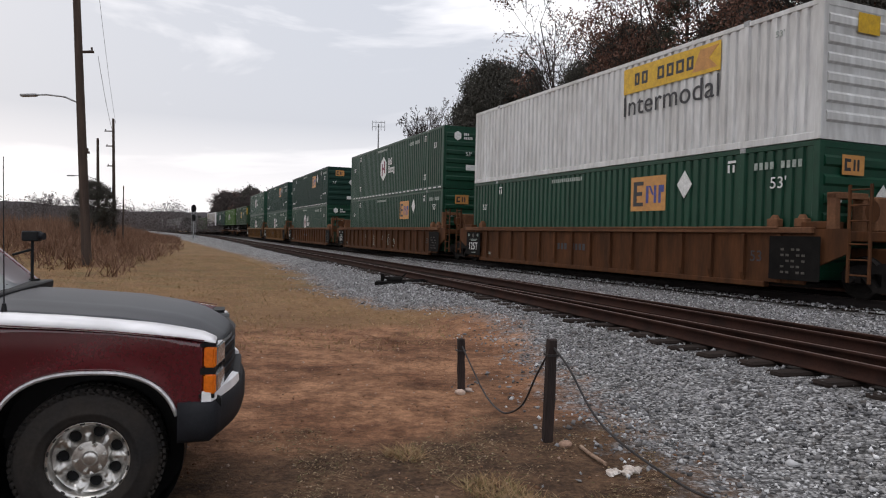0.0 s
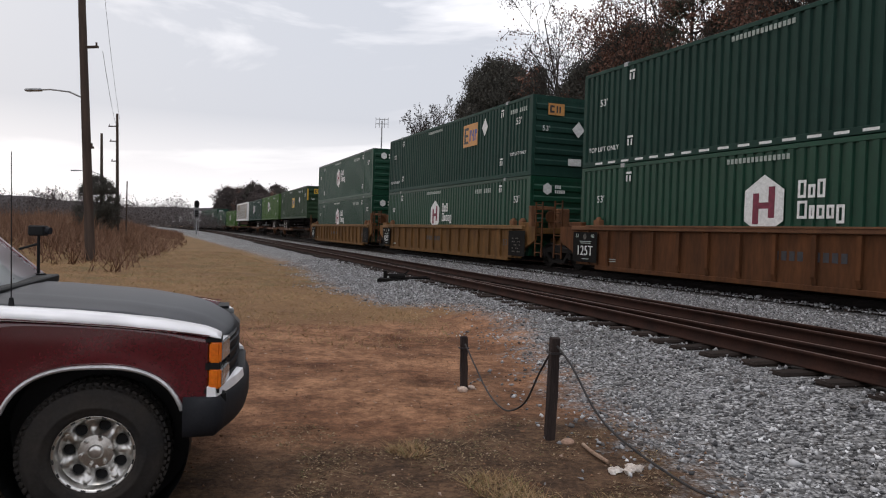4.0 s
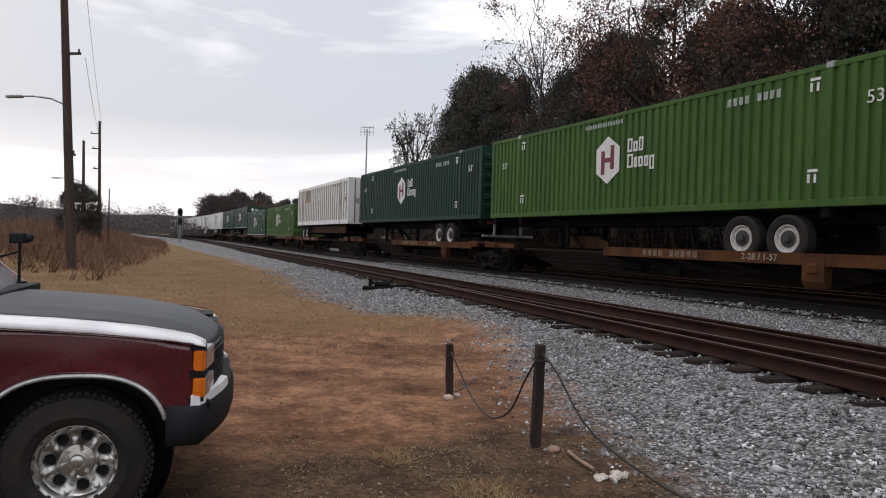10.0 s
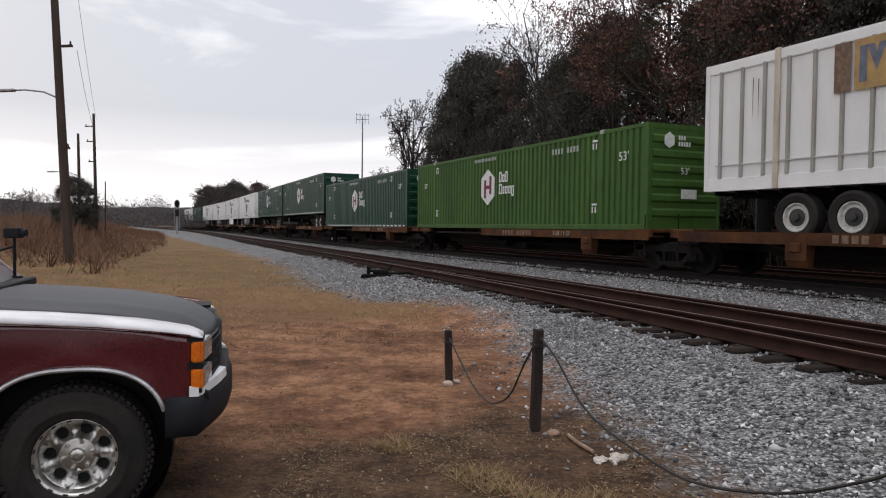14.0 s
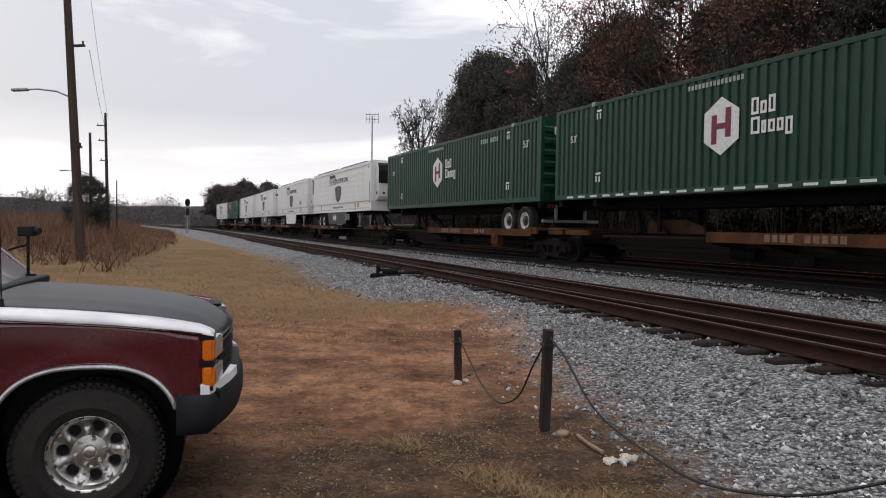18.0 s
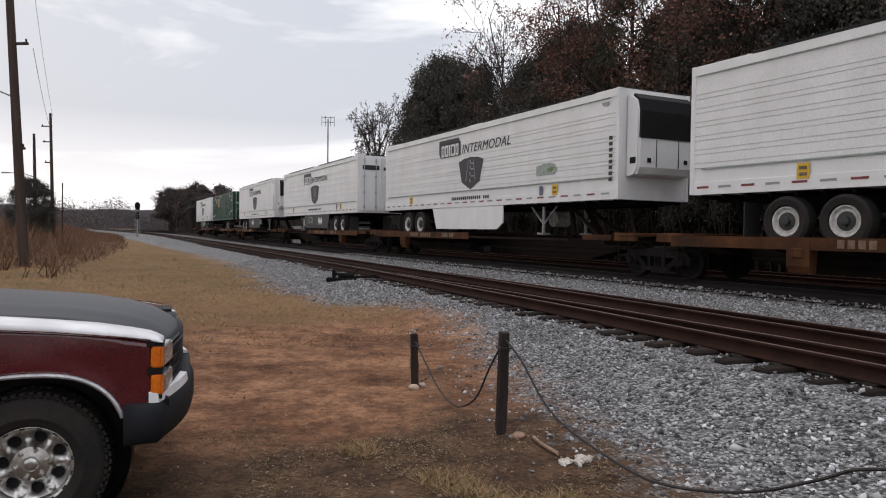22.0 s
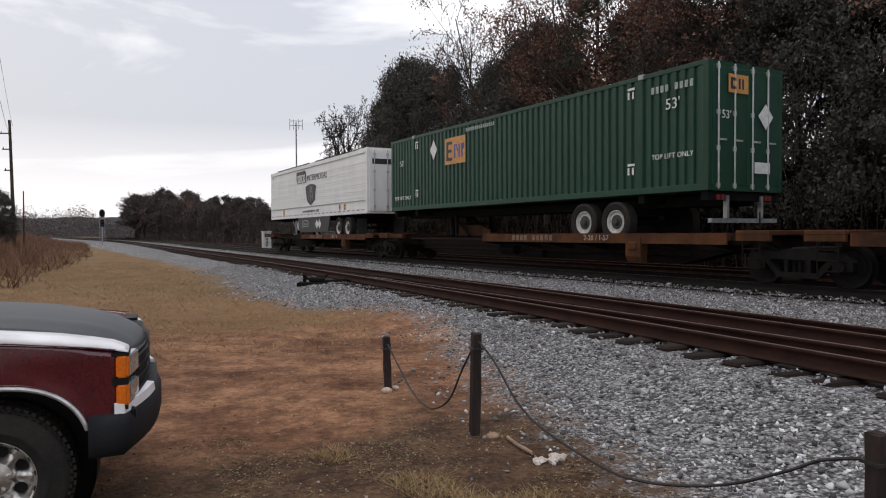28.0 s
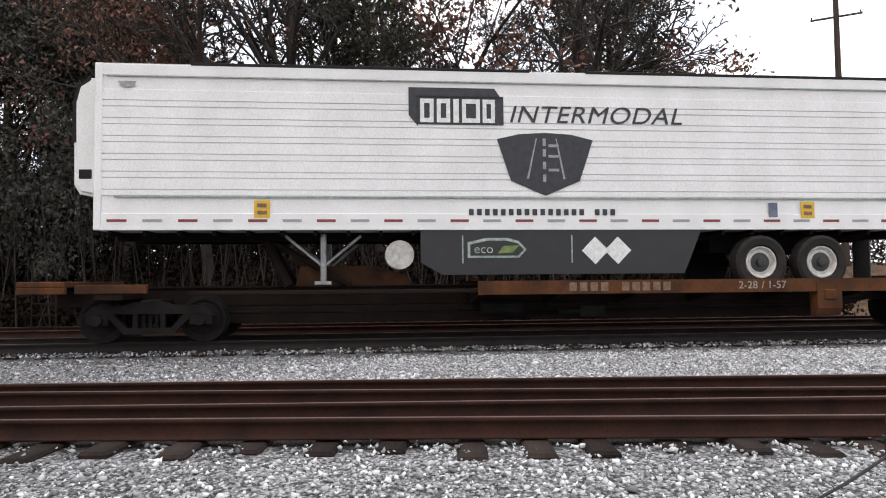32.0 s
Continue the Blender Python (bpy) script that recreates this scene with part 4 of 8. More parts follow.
def well_car(pitch, material, label, both, graffiti):
    car = thing("well_car", label, "rail car", "well cars")
    h = pitch / 2
    e = h - 1.75
    if ("well", material.name, round(pitch, 1)) not in _box:
        side, capr = B(), B()
        for sx in (-1,):
            x = sx * 1.50
            box(side, x, x - sx * 0.05, -e, e, 0.24, 1.30)
            box(capr, x + sx * 0.10, x - sx * 0.14, -e - 0.2, e + 0.2, 1.304, 1.43, 0.012)
            box(capr, x + sx * 0.13, x + sx * 0.09, -e + 0.6, e - 0.6, 1.40, 1.445, 0.006)
            box(side, x + sx * 0.03, x - sx * 0.14, -e + 1.0, e - 1.0, 0.12, 0.24, 0.012)
            k = -e + 0.6
            while k < e - 0.3:
                prism(side, [(x, 0.24), (x + sx * 0.03, 0.26), (x + sx * 0.085, 0.42), (x + sx * 0.085, 1.26), (x, 1.30)], 'y', k - 0.05, k + 0.05)
                k += 0.98
        ends = B()
        for sy in (-1,):
            box(ends, -1.50, 1.50, sy * e, sy * (e + 0.9), 1.15, 1.36, 0.02)
            box(ends, -0.42, 0.42, sy * (e + 0.2), sy * (h - 0.05), 0.62, 1.02, 0.03)
            for sx in (-1, 1):
                prism(ends, [(sy * e, 0.30), (sy * (e + 0.25), 0.62), (sy * (e + 0.95), 0.92), (sy * (e + 0.95), 1.40), (sy * e, 1.40)], 'x', sx * 1.505, sx * 1.42)
                box(ends, sx * 1.48, sx * 1.1, sy * (e - 0.15), sy * (e + 0.55), 1.40, 1.55, 0.02)
        floor_bm = B()
        box(floor_bm, -1.36, 1.36, -e, e, 0.18, 0.26)
        for k in np.linspace(-e + 0.8, e - 0.8, 6):
            box(floor_bm, -1.45, 1.45, float(k) - 0.12, float(k) + 0.12, 0.24, 0.32)
        _box[("well", material.name, round(pitch, 1))] = mesh_of("side_wall", side, material), mesh_of("end_platform", ends, material), mesh_of("floor", floor_bm, M_UNDER), mesh_of("cap_rail", capr, M_CAP_YELLOW if material is M_CAR_YELLOW else M_CAR_CAP)
    for k, me in zip(("side_wall", "end_platform", "floor", "cap_rail"), _box[("well", material.name, round(pitch, 1))]):
        part(k, me, None, car)
        if k != "floor":
            part(k, me, None, car).matrix_basis = pose(0, 0, 0, 0, 0, 180)
    bogie(car, h)
    if both:
        bogie(car, -h + 0.1)
    # black data panel and load mark on the near side
    marking("data_panel", "datapanel", [rect(-0.62, 0.62, -0.46, 0.46)], M_UNDER, car, side_at(-e + 0.2, 0.78, -1.590), "black data panel")
    words("load_mark", "125T", 0.42, side_at(e - 0.55, 0.66, -1.600), M_WHITE, car, stretch=0.92)
    words("load_mark", "53", 0.15, side_at(e - 0.15, 1.12, -1.600), M_MARK_GREY, car)
    words("load_mark", "40", 0.15, side_at(e - 0.95, 1.12, -1.600), M_MARK_GREY, car)
    marking("panel_disc", "paneldisc", [[(0.09 * math.cos(a), 0.09 * math.sin(a)) for a in np.linspace(0, 2 * math.pi, 12, endpoint=False)]], M_DIM_MARK, car, side_at(e - 0.55, 1.10, -1.598))
    for zz, ww in ((0.95, 0.30), (0.90, 0.26), (0.42, 0.18)):
        marking("panel_line", ("panelline", ww), [rect(-ww, ww, -0.012, 0.012)], M_MARK_GREY, car, side_at(e - 0.6, zz, -1.598))
    words("load_mark", "53", 0.34, side_at(-e + 1.25, 0.78, -1.507), M_INK, car)
    for zz in (0.40, 0.46):
        marking("panel_line", ("chordline", 0.22), [rect(-0.22, 0.22, -0.012, 0.012)], M_MARK_GREY, car, side_at(e - 1.75, zz, -1.507))
    marking("data_panel", "datapanel", [], M_UNDER, car, side_at(e - 0.55, 0.78, -1.590))
    marking("data_row", "data_bars", [rect(-0.4 + 0.16 * k, -0.3 + 0.16 * k, -0.03 + 0.15 * j, 0.03 + 0.15 * j) for k in range(5) for j in range(-2, 3) if (k + j) % 3], M_DIM_MARK, car, side_at(-e + 0.2, 0.72, -1.598) @ Matrix.Diagonal((0.8, 0.8, 1, 1)))
    rnd = random.Random(graffiti)
    if graffiti:
        for g in range(rnd.randint(3, 5)):
            o = []
            for k in range(3):
                x, z, r, a0, span = rnd.uniform(-0.16, 0.16), rnd.uniform(-0.16, 0.16), rnd.uniform(0.07, 0.2), rnd.uniform(0, 6.28), rnd.uniform(2.2, 6.0)
                for j in range(9):
                    a, b = a0 + span * j / 9, a0 + span * (j + 1) / 9
                    o.append([(x + q * math.cos(t_), z + q * 1.3 * math.sin(t_)) for t_, q in ((a, r), (b, r), (b, r - 0.022), (a, r - 0.022))])
            marking("scrawl", ("scrawl", graffiti, g), o, M_MARK_GREY, car, side_at(rnd.uniform(-4, 4.5), 0.74, -1.507), "scrawled white paint")
    else:
        marking("number_block", "carnumber", [rect(-0.9 + 0.2 * k, -0.77 + 0.2 * k, -0.1, 0.1) for k in range(9) if k != 4], M_INK, car, side_at(0.6, 0.82, -1.507), "dark row of number bars")
    if "well_ladder" not in _box:
        ladder = B()
        for yy in (-0.22, 0.22):
            box(ladder, -1.49, -1.45, yy - 0.025, yy + 0.025, 0.35, 2.25)
        for z in (0.5, 0.8, 1.1, 1.55, 1.85, 2.15):
            cyl(ladder, (-1.47, -0.22, z), (-1.47, 0.22, z), 0.016, seg=6)
        wheel_b = B()
        lathe(wheel_b, [(0.20, 0.012), (0.225, 0.0), (0.20, -0.012), (0.185, 0.0)], Euler((math.pi / 2, 0, 0)).to_matrix().to_4x4(), 20)
        for k in range(3):
            cyl(wheel_b, (-0.2 * math.cos(k * 2.1), 0, -0.2 * math.sin(k * 2.1)), (0.2 * math.cos(k * 2.1), 0, 0.2 * math.sin(k * 2.1)), 0.012, seg=5)
        _box["well_ladder"] = mesh_of("ladder", ladder, M_CAR_BROWN), mesh_of("brake_wheel", wheel_b, M_CAR_BROWN)
    if "well_portal" not in _box:
        portal = B()
        for xx in (-1.42, -0.62):
            box(portal, xx - 0.07, xx + 0.07, -0.10, 0.10, 1.36, 2.10, 0.012)
        box(portal, -1.49, -0.55, -0.11, 0.11, 2.0, 2.13, 0.012)
        locker = B()
        box(locker, -0.52, -0.02, -0.28, 0.28, 1.36, 2.06, 0.03)
        cone = B()
        box(cone, -1.46, -1.26, -0.14, 0.14, 1.43, 1.62, 0.02)
        cyl(cone, (-1.36, 0, 1.62), (-1.36, 0, 1.70), 0.10, 0.06, seg=10)
        _box["well_portal"] = [(n, mesh_of(n, bm_, None)) for n, bm_ in (("stanchion_frame", portal), ("equipment_locker", locker), ("corner_lock", cone))]
        for n, me_ in _box["well_portal"]:
            me_.materials.clear()
            me_.materials.append(M_CAR_CAP)
    for n, me_ in _box["well_portal"]:
        for yy in ((-e - 0.55,) if n != "corner_lock" else (-e + 0.9, e - 0.9, -e + 0.2)):
            part(n, me_, None, car).matrix_basis = pose(0, yy, 0)
    for sy in (-1, 1):
        part("ladder", _box["well_ladder"][0], None, car).matrix_basis = pose(0, sy * (e + 1.15), 0)
        part("ladder", _box["well_ladder"][0], None, car).matrix_basis = pose(0, sy * (e + 1.15), 0, 0, 0, 180)
    part("brake_wheel", _box["well_ladder"][1], None, car).matrix_basis = pose(-0.9, -e - 1.0, 1.75)
    return car


def spine_car(pitch, label, both, last=False, deck_at=-2.6):
    """A skeleton car: one deep centre sill with wheel platforms; deck_at: along it, where the trailer's wheels stand."""
    car = thing("spine_car", label, "rail car", "spine cars")
    h = pitch / 2
    key = ("spine", round(pitch, 1), deck_at)
    if key not in _box:
        sill = B()
        box(sill, -0.28, 0.28, -h + 0.4, h - 0.4, 0.62, 0.98, 0.02)
        prism(sill, [(-h + 2.2, 0.62), (-h + 3.6, 0.30), (h - 3.6, 0.30), (h - 2.2, 0.62)], 'x', -0.30, 0.30)
        box(sill, -0.36, 0.36, -h + 0.4, h - 0.4, 0.98, 1.01)
        deck = B()
        a, b = (-8.35, 1.15) if deck_at < 0 else (-0.6, 8.6)
        prism(deck, [(-0.95, 0.94), (-1.43, 0.94), (-1.43, 1.07), (-1.48, 1.07), (-1.48, 0.82), (-1.43, 0.82), (-1.43, 0.90), (-0.95, 0.90)], 'y', a, b)
        bearer = B()
        prism(bearer, [(-0.28, 0.60), (-1.43, 0.80), (-1.43, 0.90), (-0.28, 0.92)], 'y', 0.0, 0.1)
        bracket = B()
        prism(bracket, [(-1.50, 0.98), (-1.50, 0.50), (-1.42, 0.36), (-1.28, 0.36), (-1.22, 0.98)], 'y', -5.9 if deck_at < 0 else 5.0, -5.4 if deck_at < 0 else 5.5)
        yb = -5.65 if deck_at < 0 else 5.25
        box(bracket, -1.54, -1.44, yb - 0.12, yb + 0.12, 0.66, 0.86, 0.02)
        ends, steps, rail_g = B(), B(), B()
        box(ends, -1.40, 1.40, h - 2.1, h - 1.6, 0.78, 0.98, 0.02)
        box(steps, -1.44, -1.30, h - 2.5, h - 1.3, 0.90, 1.06, 0.01)
        for k in (h - 1.0, h - 0.6):
            cyl(rail_g, (-1.42, k, 0.30), (-1.42, k, 1.5 if k > h - 0.8 else 0.95), 0.016, seg=6)
        for k in range(4):
            cyl(rail_g, (-1.42, h - 1.0, 0.34 + 0.2 * k), (-1.42, h - 0.6, 0.34 + 0.2 * k), 0.014, seg=6)
        hitch = B()
        y = 4.9 if deck_at < 0 else -5.4
        strut = B()
        cyl(strut, (-0.55, y - 0.25, 1.0), (-0.30, y + 0.25, 1.93), 0.09, seg=8)
        brace = B()
        cyl(brace, (-0.55, y - 1.4, 1.0), (-0.30, y + 0.2, 1.92), 0.055, seg=8)
        box(hitch, -0.5, 0.5, y - 0.05, y + 0.6, 1.9, 1.99, 0.02)
        gusset = B()
        prism(gusset, [(y - 2.6, 1.01), (y - 0.35, 1.01), (y - 0.45, 1.38), (y - 1.9, 1.38), (y - 2.5, 1.2)], 'x', -0.36, -0.30)
        runner = B()
        box(runner, -1.40, -1.30, -h + 3.2, h - 3.2, 0.86, 0.93, 0.01)
        valve = B()
        box(valve, -0.98, -0.80, -1.4, -0.9, 0.36, 0.58, 0.02)
        cyl(valve, (-0.89, -0.9, 0.47), (-0.89, -0.5, 0.47), 0.05, seg=8)
        platform = B()
        box(platform, -1.46, 1.46, h - 1.15, h - 0.35, 1.02, 1.12, 0.015)
        box(platform, -1.46, -1.36, h - 1.15, h - 0.35, 0.90, 1.02, 0.01)
        pipe = B()
        cyl(pipe, (-0.62, -h + 3, 0.52), (-0.62, h - 3, 0.52), 0.03, seg=6)
        tank = B()
        cyl(tank, (-0.75, 0.2, 0.55), (-0.75, 1.0, 0.55), 0.16, seg=12)
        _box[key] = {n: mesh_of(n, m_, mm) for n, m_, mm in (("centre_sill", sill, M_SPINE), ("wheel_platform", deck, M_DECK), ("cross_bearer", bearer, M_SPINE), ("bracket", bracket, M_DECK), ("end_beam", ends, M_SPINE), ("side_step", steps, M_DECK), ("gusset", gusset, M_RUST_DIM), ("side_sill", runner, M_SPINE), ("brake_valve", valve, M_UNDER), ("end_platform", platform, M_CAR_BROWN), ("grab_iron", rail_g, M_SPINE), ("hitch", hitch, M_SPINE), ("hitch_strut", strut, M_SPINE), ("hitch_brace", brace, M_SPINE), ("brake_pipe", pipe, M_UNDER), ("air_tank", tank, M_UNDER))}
    ms = _box[key]
    for n in ("centre_sill", "bracket", "brake_pipe", "air_tank", "hitch", "brake_valve") + (("gusset",) if deck_at < 0 else ()):
        part(n, ms[n], None, car)
    mirror = Matrix.Diagonal((-1, 1, 1, 1))
    a, b = (-8.35, 1.15) if deck_at < 0 else (-0.6, 8.6)
    for sx in (Matrix.Identity(4), mirror):
        part("wheel_platform", ms["wheel_platform"], None, car).matrix_basis = sx
        part("side_sill", ms["side_sill"], None, car).matrix_basis = sx
        part("hitch_strut", ms["hitch_strut"], None, car).matrix_basis = sx
        part("hitch_brace", ms["hitch_brace"], None, car).matrix_basis = sx
        for k in np.arange(a + 0.4, b, 1.5):
            part("cross_bearer", ms["cross_bearer"], None, car).matrix_basis = sx @ pose(0, float(k), 0)
    for m_ in (Matrix.Identity(4), Matrix.Diagonal((1, -1, 1, 1))):
        part("end_beam", ms["end_beam"], None, car).matrix_basis = m_
        part("end_platform", ms["end_platform"], None, car, "rust-brown end platform").matrix_basis = m_
        part("side_step", ms["side_step"], None, car, "rust-orange side step").matrix_basis = m_
        part("grab_iron", ms["grab_iron"], None, car).matrix_basis = m_
    bogie(car, h - (2.45 if last else 0.0))
    if both:
        bogie(car, -h + 0.1)
    marking("number_block", "spinenumber", [rect(-0.95 + 0.2 * k, -0.81 + 0.2 * k, -0.08, 0.08) for k in range(10) if k != 4], M_RUST_PANEL, car, side_at(-1.5 if deck_at < 0 else 3.5, 0.95, -1.485), "faded row of number bars")
    words("date_mark", "2-28 / 1-57", 0.2, side_at(-4.3 if deck_at < 0 else 1.0, 0.95, -1.485), M_RIB, car)
    return car


def road_wheel(parent, x, y, z, seg=28):
    if "road_wheel" not in _box:
        t = B()
        ax = Euler((0, -math.pi / 2, 0)).to_matrix().to_4x4()
        lathe(t, [(0.30, 0.02), (0.34, 0.12), (0.46, 0.14), (0.52, 0.10), (0.52, -0.16), (0.30, -0.16)], ax, seg)
        r = B()
        lathe(r, [(0.14, 0.055), (0.24, 0.045), (0.285, 0.10), (0.31, 0.10), (0.31, 0.0), (0.12, -0.02)], ax, seg)
        hbm = B()
        lathe(hbm, [(0.05, 0.13), (0.085, 0.12), (0.095, 0.07), (0.185, 0.062), (0.195, 0.04)], ax, 18)
        _box["road_wheel"] = mesh_of("tyre", t, M_TYRE, False), mesh_of("rim", r, M_RIMWHITE), mesh_of("hub", hbm, M_HUB)
    t, r, hb = _box["road_wheel"]
    w = part("wheel", t, None, parent, "black tyre on a white steel rim")
    w.matrix_basis = pose(x, y, z)
    part("rim", r, None, w)
    part("hub", hb, None, w)
    return w


def chassis(wheels_right=True, wheel_y=3.95):
    """A container chassis: two long beams, a bolster at each end, tandem axles."""
    ch = thing("container_chassis", "dark steel container chassis with tandem white-rimmed wheels", "chassis", "chassis on the train")
    s = -1 if wheels_right else 1
    if "chassis" not in _box:
        f = B()
        for sx in (-0.45, 0.45):
            box(f, sx - 0.06, sx + 0.06, -7.9, 7.9, -0.32, -0.06, 0.01)
        for y in (-7.9, -6.0, 6.0, 7.85):
            box(f, -1.22, 1.22, y - 0.1, y + 0.1, -0.22, 0.0, 0.01)
        for y in np.arange(-5, 6, 1.3):
            box(f, -0.45, 0.45, float(y) - 0.04, float(y) + 0.04, -0.26, -0.12)
        g = B()
        for sx in (-0.75, 0.75):
            box(g, sx - 0.05, sx + 0.05, 3.6, 3.7, -0.98, -0.2)
        box(g, -0.70, 0.70, 3.62, 3.68, -0.6, -0.55)
        axle = B()
        for y in (-5.17, -3.95):
            cyl(axle, (-0.9, y, -0.66), (0.9, y, -0.66), 0.07, seg=8)
        box(axle, -0.65, 0.65, -5.6, -3.5, -0.50, -0.32)
        bump = B()
        box(bump, -1.15, 1.15, -8.05, -7.95, -0.72, -0.62)
        for sx in (-0.6, 0.6):
            box(bump, sx - 0.04, sx + 0.04, -8.05, -7.95, -0.66, -0.1)
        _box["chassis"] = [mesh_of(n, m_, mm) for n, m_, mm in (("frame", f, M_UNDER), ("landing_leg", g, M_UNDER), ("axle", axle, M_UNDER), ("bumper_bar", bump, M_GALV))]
    for n, me in zip(("frame", "landing_leg", "axle", "bumper_bar"), _box["chassis"]):
        o = part(n, me, None, ch)
        o.matrix_basis = (pose(0, 0, 0, 0, 0, 180) if s > 0 else pose(0, 0, 0)) @ pose(0, 3.95 - wheel_y if n == "axle" else 0, 0)
    for y in (wheel_y, wheel_y + 1.22):
        road_wheel(ch, -1.18, s * y, -0.66)
        road_wheel(ch, 1.18, s * y, -0.66).matrix_basis = pose(1.18, s * y, -0.66, 0, 0, 180)
    lamp = B()
    for sx in (-0.9, -0.75, 0.75, 0.9):
        box(lamp, sx - 0.05, sx + 0.05, -8.04, -8.0, -0.2, -0.08)
    o = part("tail_lamp", lamp, M_RED_REFLECT, ch, "row of red tail lamps")
    if s > 0:
        o.matrix_basis = pose(0, 0, 0, 0, 0, 180)
    return ch


def trailer(kind, label, doors_right, skirt="grey"):
    """A box trailer. kind: 'reefer' with flat horizontal-seamed sides, or 'ribbed' with upright posts."""
    tr = thing("box_trailer", label, "trailer", "trailers of the train")
    h, w, H = CL / 2, CW / 2, 3.0
    key = ("trailer", kind)
    if key not in _box:
        bodyb = B()
        box(bodyb, -w + 0.045, w - 0.045, -h + 0.02, h - 0.02, 0.0, H - 0.02)
        panelb = B()
        prof = [(-w + 0.04, 0.29), (-w + 0.022, 0.29)]
        if kind == "reefer":
            z = 0.62
            while z < H - 0.50:
                # a narrow and a wide plank by turns, each proud of a sharp seam
                for tall in (0.11, 0.21):
                    prof += [(-w + 0.026, z), (-w + 0.006, z + 0.006), (-w + 0.006, z + tall - 0.020), (-w + 0.026, z + tall - 0.012)]
                    z += tall
        prof += [(-w + 0.022, H - 0.21), (-w + 0.04, H - 0.21)]
        prism(panelb, prof, 'y', -h + 0.13, h - 0.13)
        lowb, topb, postb, beadb, capb = B(), B(), B(), B(), B()
        box(lowb, -w, -w + 0.06, -h + 0.13, h - 0.13, 0.0, 0.30, 0.006)
        box(topb, -w, -w + 0.06, -h + 0.13, h - 0.13, H - 0.22, H - 0.02, 0.006)
        box(postb, -w - 0.002, -w + 0.12, -h - 0.002, -h + 0.13, 0.004, H - 0.004, 0.01)
        box(beadb, -w - 0.014, -w + 0.02, -h + 0.35, h - 0.35, 0.585, 0.61)
        box(capb, -w - 0.010, -w + 0.02, -h + 0.35, h - 0.2, H - 0.245, H - 0.225)
        edgeb = B()
        box(edgeb, -w - 0.008, -w + 0.10, -0.5 * CL + 1.0, -0.5 * CL + 7.2, H - 0.030, H + 0.026, 0.006)
        ribs = B()
        prism(ribs, [(-w + 0.025, -0.048), (-w - 0.022, -0.034), (-w - 0.022, 0.034), (-w + 0.025, 0.048)], 'z', 0.29, H - 0.21)
        doorb = B()
        box(doorb, -w + 0.1, -0.008, -h - 0.035, -h + 0.02, 0.10, H - 0.10, 0.008)
        rod = B()
        cyl(rod, (0, 0, 0.12), (0, 0, H - 0.12), 0.02, seg=8)
        for z in (0.3, 1.05, 1.9, 2.7):
            box(rod, -0.06, 0.06, -0.015, 0.03, z - 0.05, z + 0.05)
        roofb = B()
        box(roofb, -w + 0.03, w - 0.03, -h + 0.03, h - 0.03, H - 0.02, H, 0.004)
        _box[key] = {n: mesh_of(n, m_, mm) for n, m_, mm in (("body", bodyb, M_REEFER), ("side_panel", panelb, M_REEFER), ("bottom_rail", lowb, M_REEFER), ("top_rail", topb, M_REEFER), ("corner_post", postb, M_REEFER), ("rub_rail", beadb, M_MARK_GREY if kind == "reefer" else M_ALU), ("roof_cap", capb, M_MARK_GREY if kind == "reefer" else M_ALU), ("rib", ribs, M_RIB), ("door", doorb, M_REEFER), ("lock_rod", rod, M_ALU), ("roof", roofb, M_ALU), ("roof_edge", edgeb, M_BLACK))}
        unit = B()
        prism(unit, [(-h - 0.02, 0.62), (-h - 0.36, 0.68), (-h - 0.46, 0.85), (-h - 0.48, 2.35), (-h - 0.40, 2.66), (-h - 0.20, 2.80), (-h - 0.02, 2.82)], 'x', -1.02, 1.02)
        bmesh.ops.bevel(unit, geom=[e_ for e_ in unit.edges if abs(e_.verts[0].co.x - e_.verts[1].co.x) < 1e-6 and e_.verts[0].co.y < -h - 0.1], offset=0.06, segments=3, affect='EDGES')
        grille = B()
        prism(grille, [(-h - 0.30, 1.62), (-h - 0.500, 1.62), (-h - 0.502, 2.33), (-h - 0.423, 2.67), (-h - 0.215, 2.825), (-h - 0.1, 2.6)], 'x', -0.97, 0.97)
        slat = B()
        box(slat, -0.74, 0.74, -h - 0.505, -h - 0.480, -0.022, 0.022)
        hatch = B()
        box(hatch, -1.035, -1.0, -h - 0.36, -h - 0.14, 0.95, 1.12, 0.01)
        box(hatch, -0.72, -0.60, -h - 0.50, -h - 0.46, 0.98, 1.10, 0.01)
        box(hatch, -0.405, -0.395, -h - 0.487, -h - 0.46, 0.86, 1.60)
        under = B()
        for sx in (-0.5, 0.5):
            box(under, sx - 0.05, sx + 0.05, -h + 0.2, h - 0.2, -0.16, 0.0)
        for y in np.arange(-h + 0.3, h, 0.6):
            box(under, -w + 0.08, w - 0.08, float(y) - 0.03, float(y) + 0.03, -0.09, -0.002)
        legs = B()
        for sx in (-0.85,):
            cyl(legs, (sx, 4.1, -0.05), (sx, 4.1, -0.95), 0.06, seg=8)
            cyl(legs, (sx, 4.8, -0.08), (sx, 4.15, -0.62), 0.03, seg=6)
            cyl(legs, (sx, 3.4, -0.08), (sx, 4.05, -0.62), 0.03, seg=6)
            box(legs, sx - 0.14, sx + 0.14, 3.95, 4.25, -0.99, -0.93)
        bog = B()
        box(bog, -0.6, 0.6, -6.2, -3.6, -0.42, -0.16)
        for y in (-5.55, -4.3):
            cyl(bog, (-0.9, y, -0.63), (0.9, y, -0.63), 0.07, seg=8)
        flap = B()
